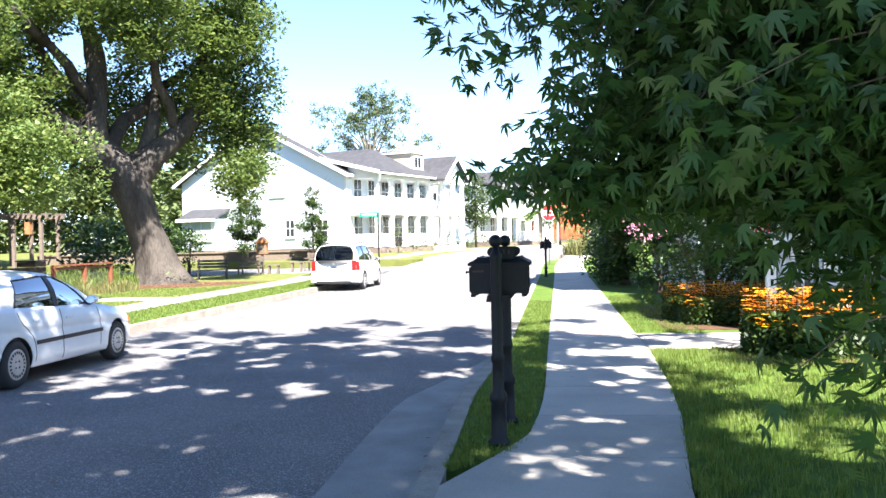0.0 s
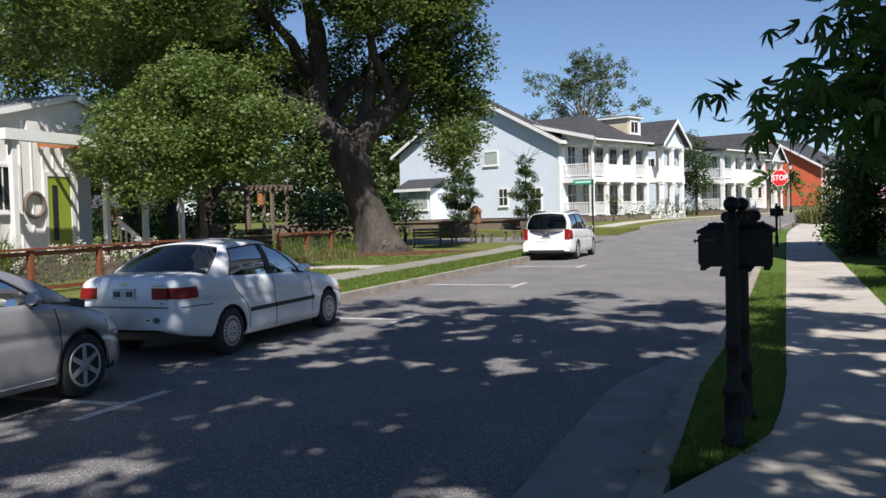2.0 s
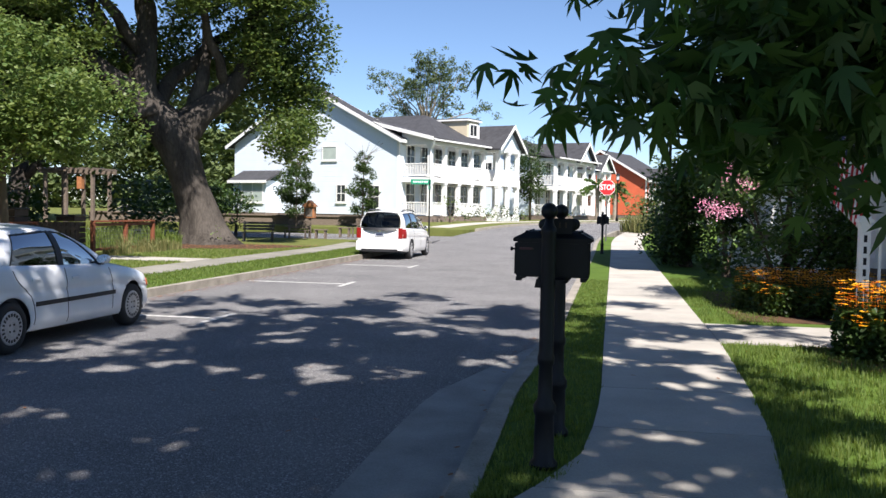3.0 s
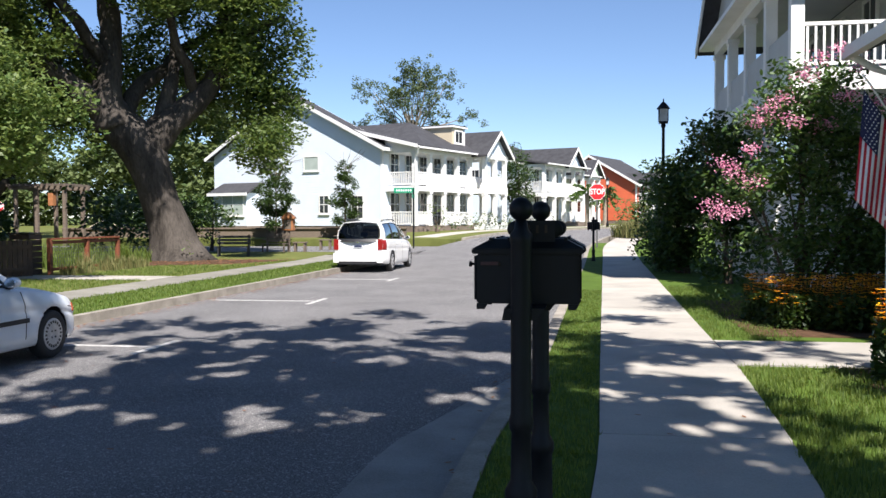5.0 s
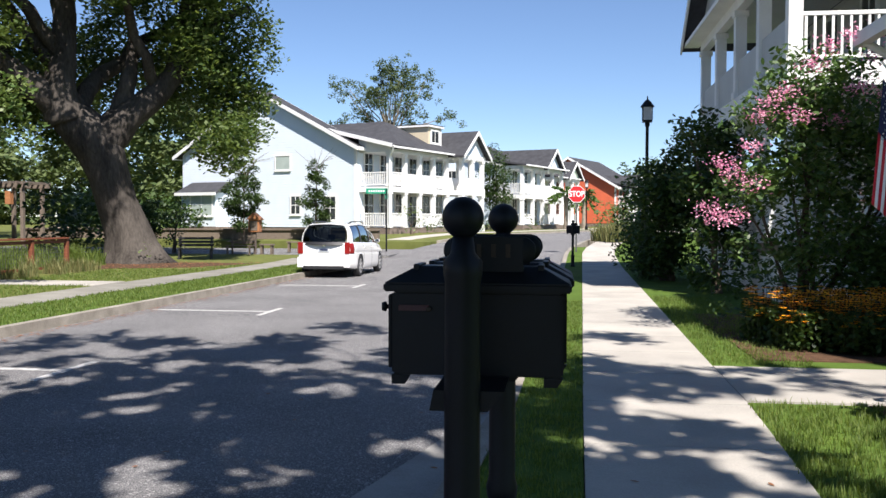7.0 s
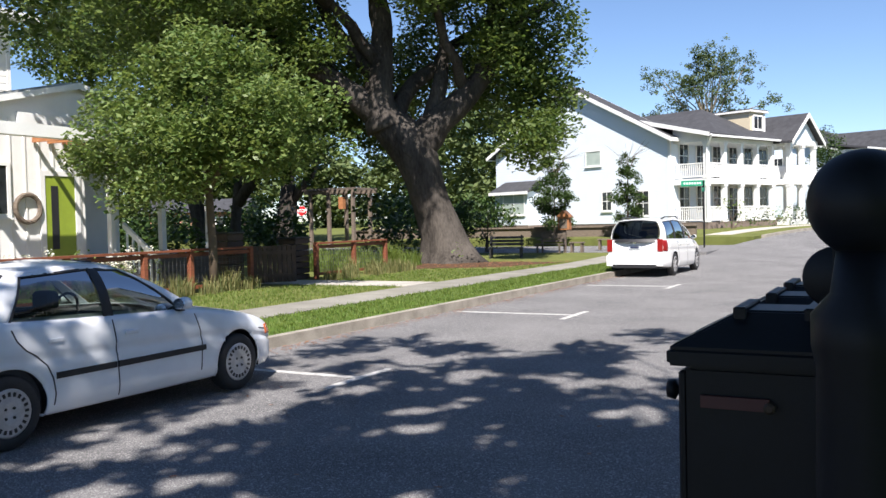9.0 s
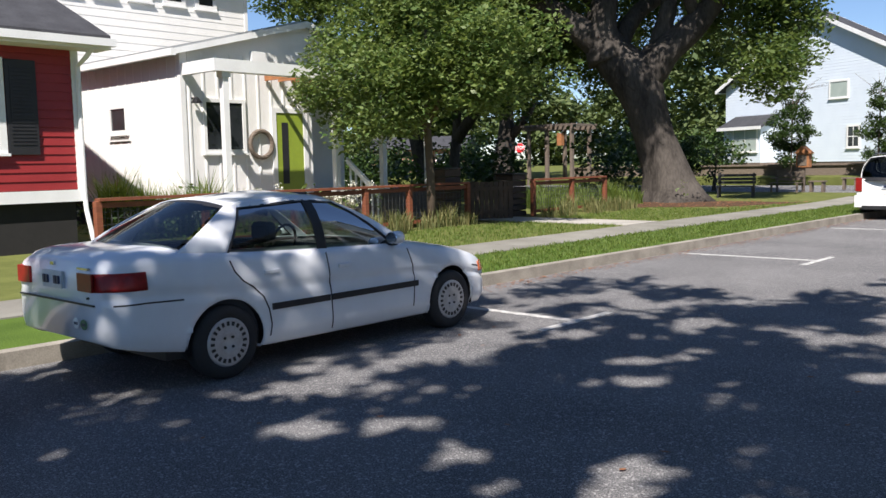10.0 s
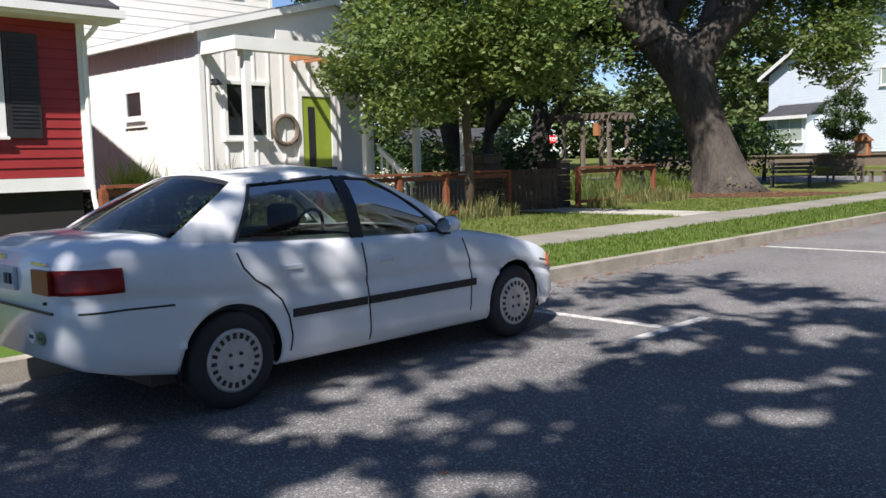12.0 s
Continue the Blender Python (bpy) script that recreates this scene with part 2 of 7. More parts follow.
def lathe(bm, profile, at=(0, 0, 0), seg=20, m=None):
    """Turn (radius, z) pairs about the upright axis at a place."""
    rings = []
    for r, z in profile:
        rings.append([bm.verts.new((at[0] + r * math.cos(2 * math.pi * k / seg), at[1] + r * math.sin(2 * math.pi * k / seg), at[2] + z)) for k in range(seg)])
    for a, b in zip(rings, rings[1:]):
        for k in range(seg):
            bm.faces.new((a[k], a[(k + 1) % seg], b[(k + 1) % seg], b[k]))
    bm.faces.new(rings[0][::-1])
    bm.faces.new(rings[-1])
    if m:
        bmesh.ops.transform(bm, matrix=m, verts=[v for ring in rings for v in ring])
    return bm


def tube(bm, points, radii, seg=8):
    """A tapered round limb through points."""
    pts = [Vector(p) for p in points]
    rings = []
    for i, p in enumerate(pts):
        d = (pts[min(i + 1, len(pts) - 1)] - pts[max(i - 1, 0)]).normalized()
        u = d.cross(Vector((0.3, 1, 0.2))).normalized()
        v = d.cross(u)
        rings.append([bm.verts.new(p + (u * math.cos(2 * math.pi * k / seg) + v * math.sin(2 * math.pi * k / seg)) * radii[i]) for k in range(seg)])
    for a, b in zip(rings, rings[1:]):
        for k in range(seg):
            bm.faces.new((a[k], b[k], b[(k + 1) % seg], a[(k + 1) % seg]))
    bm.faces.new(rings[0])
    bm.faces.new(rings[-1][::-1])
    return bm


QUAD = np.array([(-0.5, 0.0), (0.0, -0.28), (0.5, 0.0), (0.0, 0.28)])
OVAL = np.array([(-0.5, 0.0), (-0.2, -0.2), (0.2, -0.2), (0.5, 0.0), (0.2, 0.2), (-0.2, 0.2)])
STAR = []
for lobe in range(5):
    a, reach = math.radians(-72 + 36 * lobe), (0.52, 0.76, 0.9, 0.76, 0.52)[lobe]
    STAR += [(0.24 * math.cos(a - 0.32), 0.24 * math.sin(a - 0.32)), (0.55 * reach * math.cos(a - 0.215), 0.55 * reach * math.sin(a - 0.215)), (reach * math.cos(a), reach * math.sin(a)), (0.55 * reach * math.cos(a + 0.215), 0.55 * reach * math.sin(a + 0.215))]
STAR += [(0.2 * math.cos(math.radians(72) + 0.4), 0.2 * math.sin(math.radians(72) + 0.4)), (-0.1, 0.0)]
STAR = np.array(STAR)


def leaves(name, centres, sizes, material, parent=None, label="", shape=QUAD, up=0.5, seed=0, droop=None, curl=0.0):
    """Many small leaves as one mesh: each a flat or gently curled shape, turned at random and leaning upwards."""
    rng = np.random.default_rng(seed)
    c = np.asarray(centres, float)
    n, k = len(c), len(shape)
    nrm = rng.normal(size=(n, 3))
    nrm /= np.linalg.norm(nrm, axis=1, keepdims=True)
    nrm = nrm * (1 - up) + np.array([0, 0, up]) * np.sign(nrm[:, 2:3] + 1e-6)
    nrm /= np.linalg.norm(nrm, axis=1, keepdims=True)
    ref = rng.normal(size=(n, 3))
    if droop is not None:
        ref = ref * 0.35 + np.array(droop)
    u = ref - nrm * (ref * nrm).sum(1, keepdims=True)
    u /= np.linalg.norm(u, axis=1, keepdims=True)
    v = np.cross(nrm, u)
    s = np.broadcast_to(np.asarray(sizes, float), (n,))[:, None, None]
    bend = -curl * (shape ** 2).sum(1)[None, :, None] * s
    verts = c[:, None, :] + (shape[None, :, 0:1] * u[:, None, :] + shape[None, :, 1:2] * v[:, None, :]) * s + nrm[:, None, :] * bend
    me = bpy.data.meshes.new(name)
    me.vertices.add(n * k)
    me.vertices.foreach_set("co", verts.reshape(-1))
    me.loops.add(n * k)
    me.loops.foreach_set("vertex_index", np.arange(n * k, dtype=np.int32))
    me.polygons.add(n)
    me.polygons.foreach_set("loop_start", np.arange(0, n * k, k, dtype=np.int32))
    me.update(calc_edges=True)
    return link_mesh(name, me, material, parent, label)


def clump_points(blobs, per, seed=0, shell=0.55):
    """Points filling ellipsoid clumps (x, y, z, rx, ry, rz), denser towards their skins."""
    rng = np.random.default_rng(seed)
    out = []
    for x, y, z, rx, ry, rz in blobs:
        n = max(4, int(per * rx * ry * rz))
        d = rng.normal(size=(n, 3))
        d /= np.linalg.norm(d, axis=1, keepdims=True)
        r = shell + (1.08 - shell) * rng.random((n, 1)) ** 0.7
        out.append(np.array([x, y, z]) + d * r * np.array([rx, ry, rz]))
    return np.concatenate(out)


def sub_clumps(masses, count, size, seed=0, flat=0.75):
    """Break large masses (x, y, z, rx, ry, rz) into many uneven small clumps near their skins."""
    rng = random.Random(seed)
    out = []
    for x, y, z, rx, ry, rz in masses:
        for _ in range(max(3, int(count * (rx * ry * rz) ** 0.67))):
            d = Vector((rng.gauss(0, 1), rng.gauss(0, 1), rng.gauss(0, 1))).normalized() * rng.uniform(0.45, 1.0)
            s = size * rng.uniform(0.6, 1.35)
            out.append((x + d.x * rx, y + d.y * ry, z + d.z * rz, s, s, s * flat))
    return out

# ---- the lie of the land: the street bends to the right and rises a little beyond the crossing ----
def bend(y):
    b = 0.025 * max(0.0, y - 10)
    if y > 42:
        b += 0.01 * (min(y, 60) - 42) ** 2
    if y > 60:
        b += 0.36 * (y - 60)
    return b


def rise(y):
    t = min(1.0, max(0.0, (y - 34) / 28))
    return 0.85 * t * t * (3 - 2 * t) + 0.006 * max(0.0, y - 62)


def strip(name, left, right, ys, top, depth, material, label, category, parent=None):
    """A slab that follows the street: left and right edges as functions of y."""
    bm = bmesh.new()
    rows = []
    for y in ys:
        z = rise(y) + top
        rows.append([bm.verts.new((left(y), y, z)), bm.verts.new((right(y), y, z)), bm.verts.new((right(y), y, z - depth)), bm.verts.new((left(y), y, z - depth))])
    for a, b in zip(rows, rows[1:]):
        for k in range(4):
            bm.faces.new((a[k], a[(k + 1) % 4], b[(k + 1) % 4], b[k]))
    bm.faces.new(rows[0][::-1])
    bm.faces.new(rows[-1])
    bmesh.ops.recalc_face_normals(bm, faces=bm.faces)
    ob = part(name, bm, material, parent)
    return structure(ob, label, category) if not parent else ob


def steps(a, b, d=2.0):
    n = max(1, math.ceil((b - a) / d))
    return [a + (b - a) * i / n for i in range(n + 1)]


def poly(points):
    xs, vs = zip(*points)
    return lambda y: float(np.interp(y, xs, vs))


bm = bmesh.new()
bmesh.ops.create_grid(bm, x_segments=60, y_segments=90, size=1.0)
for v in bm.verts:
    v.co.x, v.co.y = v.co.x * 600, v.co.y * 700 + 300
    v.co.z = rise(v.co.y) - 0.5
structure(part("ground", bm, FIELD), "green field that runs to the horizon", "ground")

EDGE_R, EDGE_L = -0.45, -7.9
kerb_shift = poly([(-30, -0.14), (9.5, -0.14), (12.8, 0.0), (130, 0.0)])
kerb_x = lambda y: EDGE_R + bend(y) + kerb_shift(y)
strip("road", lambda y: EDGE_L + bend(y), lambda y: EDGE_R + bend(y), steps(-30, 130), 0.0, 0.3, ASPHALT, "grey asphalt street with dappled shade", "road")
bm = boxes((-70, -7.9 + bend(45), 41.5, 49.5, rise(45) - 0.4, rise(45) - 0.03))
structure(part("road", bm, ASPHALT), "grey asphalt side street at the crossing", "road")
strip("gutter", poly([(4, -1.32), (8.2, -1.3), (10.0, -1.25), (11.2, -0.95), (13.2, -0.5)]), lambda y: kerb_x(y) + 0.02, steps(-6, 13.2, 0.6), 0.006, 0.1, GUTTER, "pale worn concrete gutter apron beside the kerb", "gutter")
strip("kerb", kerb_x, lambda y: kerb_x(y) + 0.16, steps(-30, 8, 2.0) + steps(8.5, 14, 0.5) + steps(16, 120), 0.15, 0.4, KERB, "stained concrete kerb beside the pavement", "kerb")
strip("kerb", lambda y: EDGE_L - 0.16 + bend(y), lambda y: EDGE_L + bend(y), steps(-30, 39.5), 0.15, 0.4, KERB, "stained concrete kerb beside the grass verge", "kerb")
strip("kerb", lambda y: EDGE_L - 0.16 + bend(y), lambda y: EDGE_L + bend(y), steps(51, 120), 0.13, 0.4, KERB, "pale concrete kerb of the bending street", "kerb")

# right hand verge, pavement and garden
walk_left = poly([(-30, -0.435), (6.72, -0.435), (6.95, -0.2), (7.24, 0.03), (7.55, 0.1), (8.5, 0.2), (9.6, 0.27), (12.7, 0.34), (40, 1.05), (130, 3.3)])
walk_right = poly([(-30, 0.75), (4, 0.95), (6.2, 1.13), (8.5, 1.44), (10.1, 1.58), (13, 1.74), (16, 1.8), (30, 2.15), (60, 2.9), (130, 4.65)])
wl = lambda y: walk_left(y) + max(0.0, bend(y) - 0.025 * max(0.0, y - 10))
wr = lambda y: walk_right(y) + max(0.0, bend(y) - 0.025 * max(0.0, y - 10))
strip("verge", lambda y: kerb_x(y) + 0.16, lambda y: wl(y) - 0.005, [6.73, 6.95, 7.24, 7.55, 8, 8.5, 9, 9.6] + steps(10, 13, 0.5) + steps(14, 47), 0.135, 0.4, LAWN, "narrow green grass verge between kerb and pavement", "verge")
strip("lawn", lambda y: wr(y) + 0.005, lambda y: 70, steps(-30, 13.2), 0.13, 0.4, LAWN, "green front lawn beside the pavement", "lawn")
strip("lawn", lambda y: wr(y) + 0.005, lambda y: 70, steps(15.1, 130), 0.13, 0.4, LAWN, "green lawn with planting beds", "lawn")
strip("garden_path", lambda y: wr(y) + 0.008, lambda y: 70, [13.22, 14.15, 15.08], 0.145, 0.4, CONCRETE, "pale concrete path that leads to a porch", "path")

# left hand verge, pavement and gardens
strip("verge", lambda y: EDGE_L - 1.85 + bend(y), lambda y: EDGE_L - 0.16 + bend(y), steps(-30, 39), 0.135, 0.4, LAWN, "green grass verge behind the kerb", "verge")
strip("lawn", lambda y: -90, lambda y: EDGE_L - 3.12 + bend(y), steps(-30, 41), 0.14, 0.4, DRY_LAWN, "worn grass and garden ground behind the pavement", "lawn")
strip("lawn", lambda y: -120, lambda y: EDGE_L - 0.16 + bend(y), steps(50, 130), 0.12, 0.5, DRY_LAWN, "worn green lawn in front of a row of houses", "lawn")
strip("garden_path", lambda y: -15.2, lambda y: EDGE_L - 3.13 + bend(y), [24.7, 25.4, 26.1], 0.16, 0.3, CONCRETE, "pale concrete path to a garden gate", "path")
strip("pavement", lambda y: EDGE_L - 3.0 + bend(y), lambda y: EDGE_L - 1.7 + bend(y), steps(51.5, 120), 0.14, 0.4, CONCRETE, "pale concrete pavement of the bending street", "pavement")

# parking bay marks
for y, x_in in ((8.1, -7.7), (14.55, -7.4), (21.1, -7.75), (27.7, -7.6)):
    o = bend(y)
    bm = boxes((x_in + o, -5.45 + o, y - 0.05, y + 0.05, rise(y) - 0.02, rise(y) + 0.004), (-5.5 + o, -5.4 + o, y - 0.65, y + 0.62, rise(y) - 0.02, rise(y) + 0.0045))
    structure(part("bay_mark", bm, ROAD_PAINT), "worn white painted T mark of a parking bay", "road mark")

# ---- houses ----
def face_to(side, along, z, out=0.0):
    """Pose of a wall's local frame: x along the wall, -y out of it. side: 'front' faces +x, 'near' faces -y."""
    if side == "front":
        return Matrix.Translation((out, along, z)) @ Matrix.Rotation(radians(90), 4, "Z")
    return Matrix.Translation((along, out, z))


def ring(outer, inner, y0, y1):
    """A flat rectangular frame (x0, x1, z0, z1), outer and inner, with depth from y0 to y1."""
    bm = bmesh.new()
    loops = []
    for y in (y0, y1):
        for a, b, c, d in (outer, inner):
            loops.append([bm.verts.new(v) for v in ((a, y, c), (b, y, c), (b, y, d), (a, y, d))])
    fo, fi, bo, bi = loops
    for k in range(4):
        n = (k + 1) % 4
        for q in ((fo[k], fo[n], fi[n], fi[k]), (bo[n], bo[k], bi[k], bi[n]), (fo[n], fo[k], bo[k], bo[n]), (fi[k], fi[n], bi[n], bi[k])):
            bm.faces.new(q)
    return bm


def window(parent, m, w, h, frame_mat=None, pane_mat=None, bars=(1, 2), trim=0.09, sill=True, name="window"):
    """A framed sash window set proud of its wall, its glass set back, with glazing bars."""
    frame_mat, pane_mat = frame_mat or WHITE_PAINT, pane_mat or WINDOW_GLASS
    t = trim
    bm = ring((-w / 2 - t, w / 2 + t, -t, h + t), (-w / 2, w / 2, 0, h), -0.05, 0.02)
    bm.transform(m)
    win = part(name, bm, frame_mat, parent)
    for i in range(1, bars[0]):
        x = -w / 2 + w * i / bars[0]
        bm = box(bmesh.new(), x - 0.02, x + 0.02, -0.035, 0.0, 0, h)
        bm.transform(m)
        part("glazing_bar", bm, frame_mat, win)
    for i in range(1, bars[1]):
        z = h * i / bars[1]
        bm = box(bmesh.new(), -w / 2, w / 2, -0.037, 0.0, z - 0.022, z + 0.022)
        bm.transform(m)
        part("glazing_bar", bm, frame_mat, win)
    bm = box(bmesh.new(), -w / 2, w / 2, -0.02, 0.01, 0, h)
    bm.transform(m)
    part("pane", bm, pane_mat, win)
    if sill:
        bm = box(bmesh.new(), -w / 2 - t - 0.03, w / 2 + t + 0.03, -0.09, 0.02, -t - 0.05, -t)
        bm.transform(m)
        part("sill", bm, frame_mat, win)
    return win


def lap_wall(name, parent, m, left, right, z0, z1, course, material, label="", thick=0.15):
    """A wall of lap boards: left(z) and right(z) bound it; each course leans out at its foot."""
    bm = bmesh.new()
    rows = []
    z = z0
    while z < z1 - 0.005:
        t = min(z + course, z1)
        for q, out in ((z, -0.014), (t, -0.004)):
            a, b = left(q), right(q)
            if b - a < 0.02:
                a, b = (a + b) / 2 - 0.01, (a + b) / 2 + 0.01
            rows.append([bm.verts.new(p) for p in ((a, out, q), (b, out, q), (b, thick, q), (a, thick, q))])
        z = t
    for p, q in zip(rows, rows[1:]):
        for k in range(4):
            bm.faces.new((p[k], p[(k + 1) % 4], q[(k + 1) % 4], q[k]))
    bm.faces.new(rows[0][::-1])
    bm.faces.new(rows[-1])
    bm.transform(m)
    return part(name, bm, material, parent, label)


def slab(name, parent, corners, thick, material, label=""):
    """A roof plane: four corners, given thickness downwards."""
    bm = bmesh.new()
    up = [bm.verts.new(c) for c in corners]
    lo = [bm.verts.new((c[0], c[1], c[2] - thick)) for c in corners]
    n = len(corners)
    bm.faces.new(up)
    bm.faces.new(lo[::-1])
    for i in range(n):
        bm.faces.new((up[i], lo[i], lo[(i + 1) % n], up[(i + 1) % n]))
    bmesh.ops.recalc_face_normals(bm, faces=bm.faces)
    return part(name, bm, material, parent, label)


def column(parent, x, y, z0, z1, r=0.13, name="column", material=None):
    bm = boxes((x - r, x + r, y - r, y + r, z0, z1), (x - r - 0.04, x + r + 0.04, y - r - 0.04, y + r + 0.04, z0, z0 + 0.16), (x - r - 0.04, x + r + 0.04, y - r - 0.04, y + r + 0.04, z1 - 0.14, z1))
    return part(name, bm, material or WHITE_PAINT, parent)


def railing(parent, a, b, z0, h=0.9, gap=0.13, material=None):
    """Rails and balusters from a to b (x, y)."""
    a, b = Vector(a), Vector(b)
    d = b - a
    length = d.length
    m = Matrix.Translation((a.x, a.y, z0)) @ Matrix.Rotation(math.atan2(d.y, d.x), 4, "Z")
    bm = box(bmesh.new(), 0, length, -0.035, 0.035, h - 0.07, h)
    bm.transform(m)
    rail = part("railing", bm, material or WHITE_PAINT, parent)
    bm = box(bmesh.new(), 0, length, -0.03, 0.03, 0.08, 0.14)
    bm.transform(m)
    part("bottom_rail", bm, material or WHITE_PAINT, rail)
    n = max(1, int(length / gap))
    for i in range(n):
        x = (i + 0.5) * length / n
        bm = box(bmesh.new(), x - 0.022, x + 0.022, -0.02, 0.02, 0.14, h - 0.07)
        bm.transform(m)
        part("baluster", bm, material or WHITE_PAINT, rail)
    return rail


def gable_roof(parent, x0, x1, y0, y1, eave, peak, over=0.45, ridge=None, material=None, thick=0.16, left_eave=None):
    """Ridge along y; two planes with fascia boards."""
    material = material or SHINGLE
    r = (x0 + x1) / 2 if ridge is None else ridge
    le = eave if left_eave is None else left_eave
    sl_r, sl_l = (peak - eave) / (x1 - r), (peak - le) / (r - x0)
    xr, zr = x1 + over, eave - sl_r * over
    xl, zl = x0 - over, le - sl_l * over
    ya, yb = y0 - over, y1 + over
    slab("roof", parent, [(r, ya, peak + 0.15), (xr, ya, zr + 0.15), (xr, yb, zr + 0.15), (r, yb, peak + 0.15)], thick, material)
    slab("roof", parent, [(r, ya, peak + 0.15), (r, yb, peak + 0.15), (xl, yb, zl + 0.15), (xl, ya, zl + 0.15)], thick, material)
    for y, s in ((ya, -0.03), (yb, 0.03)):
        bm = bmesh.new()
        for xa, za, xb, zb in ((r, peak, xr, zr), (xl, zl, r, peak)):
            prism(bm, [(xa, za + 0.15), (xb, zb + 0.15), (xb, zb - 0.1), (xa, za - 0.1)], "y", min(y, y + s), max(y, y + s))
        part("bargeboard", bm, WHITE_PAINT, parent)
    bm = boxes((xr, xr + 0.1, ya, yb, zr - 0.08, zr + 0.13))
    part("gutter", bm, WHITE_PAINT, parent)
    bm = boxes((xl - 0.1, xl, ya, yb, zl - 0.08, zl + 0.13))
    part("gutter", bm, WHITE_PAINT, parent)


def row_house(label, at, rz, length, depth, eave, peak, siding, porch=2.3, pediments=(), dormers=(), near_windows=(), bay=None, base=0.5, course=0.17, front_siding=None, left_eave=None, wing=None, ridge=None):
    """Two-storey house: its front faces +x with a two-storey porch, its gable end faces -y."""
    h = thing("house", label, "house", at, rz)
    ridge = -depth / 2 - 0.4 if ridge is None else ridge
    part("foundation", boxes((-depth, 0.02, 0.02, length, -0.9, base), (0.02, porch, 0.3, length - 0.1, -0.9, base - 0.05)), BRICK, h, "brown brick foundation")
    le = eave if left_eave is None else left_eave
    lft = lambda z: -depth if z < le else -depth + (z - le) / (peak - le) * (ridge + depth)
    rgt = lambda z: 0.0 if z < eave else (z - eave) / (peak - eave) * ridge
    lap_wall("wall", h, face_to("near", 0, 0), lft, rgt, base, peak - 0.05, course, siding)
    lap_wall("wall", h, Matrix.Translation((0, length, 0)) @ Matrix.Rotation(radians(180), 4, "Z"), lambda z: -rgt(z), lambda z: -lft(z), base, le if wing else peak - 0.05, course, siding)
    lap_wall("wall", h, face_to("front", 0, 0), lambda z: 0.16, lambda z: length - 0.16, base, eave, course, front_siding or siding)
    part("wall", boxes((-depth, -depth + 0.15, 0.16, length - 0.16, base, le)), siding, h)
    part("corner_board", boxes((-0.12, 0.035, -0.035, 0.1, base, eave - 0.05)), WHITE_PAINT, h)
    gable_roof(h, -depth, 0, 0, wing or length, eave, peak, ridge=ridge, left_eave=left_eave)
    if wing:
        # the gabled end is shallow; behind it a lower hipped roof faces the street
        lap_wall("wall", h, Matrix.Translation((0, wing + 0.15, 0)) @ Matrix.Rotation(radians(180), 4, "Z"), lambda z: -rgt(z), lambda z: -lft(z), le, peak - 0.05, course, siding)
        ez, top, ry, xr, xl, yn, yf = eave - 0.1, eave + 2.1, 5.4, porch + 0.45, -depth - 0.3, 0.75, length + 0.3
        a, b = (-depth + 3.5, ry, top), (-1.5, ry, top)
        slab("roof", h, [b, a, (xl, yn, ez), (xr, yn, ez)], 0.14, SHINGLE)
        slab("roof", h, [a, b, (xr, yf, ez), (xl, yf, ez)], 0.14, SHINGLE)
        slab("roof", h, [b, (xr, yn, ez), (xr, yf, ez)], 0.14, SHINGLE)
        slab("roof", h, [a, (xl, yf, ez), (xl, yn, ez)], 0.14, SHINGLE)
    for x, z, w, hh, bars in near_windows:
        window(h, face_to("near", x, z, -0.02), w, hh, bars=bars, pane_mat=BLIND if hh < 0.95 else None)
    # porch: floors, columns, upper panels and rails, ceiling beam, low roof
    up = base + (eave - base) * 0.5
    part("porch_floor", boxes((0.02, porch, 0.3, length - 0.1, up - 0.32, up)), WHITE_PAINT, h)
    part("porch_floor", boxes((0.02, porch, 0.3, length - 0.1, base - 0.04, base)), GREY_WOOD, h)
    part("porch_beam", boxes((0.05, porch, 0.3, length - 0.1, eave - 0.42, eave - 0.14)), WHITE_PAINT, h)
    if wing:
        slab("porch_roof", h, [(-3.2, -0.1, eave + 1.42), (porch + 0.4, -0.1, eave + 0.02), (porch + 0.4, 2.6, eave + 0.02), (-3.2, 2.6, eave + 1.42)], 0.14, SHINGLE)
        part("bargeboard", prism(bmesh.new(), [(-3.3, eave + 1.46), (porch + 0.42, eave + 0.03), (porch + 0.42, eave - 0.2), (-3.3, eave + 1.22)], "y", -0.16, -0.1), WHITE_PAINT, h)
        part("gable_infill", prism(bmesh.new(), [(0.02, eave - 0.14), (porch, eave - 0.14), (porch, eave - 0.03), (0.02, eave + 0.42)], "y", 0.3, 0.42), WHITE_PAINT, h)
        part("downpipe", tube(bmesh.new(), [(porch + 0.5, -0.05, eave - 0.1), (porch + 0.3, 0.1, eave - 0.45), (porch - 0.02, 0.3, eave - 0.7), (porch - 0.02, 0.3, base)], [0.06] * 4), WHITE_PAINT, h)
    else:
        slab("porch_roof", h, [(-0.6, 0.0, eave + 0.42), (porch + 0.4, 0.0, eave - 0.08), (porch + 0.4, length + 0.1, eave - 0.08), (-0.6, length + 0.1, eave + 0.42)], 0.14, SHINGLE)
    part("fascia", boxes((porch + 0.4, porch + 0.5, -0.02, length + 0.12, eave - 0.2, eave - 0.09)), WHITE_PAINT, h)
    n = max(2, round(length / 2.05))
    ys = [0.45 + (length - 0.75) * i / n for i in range(n + 1)]
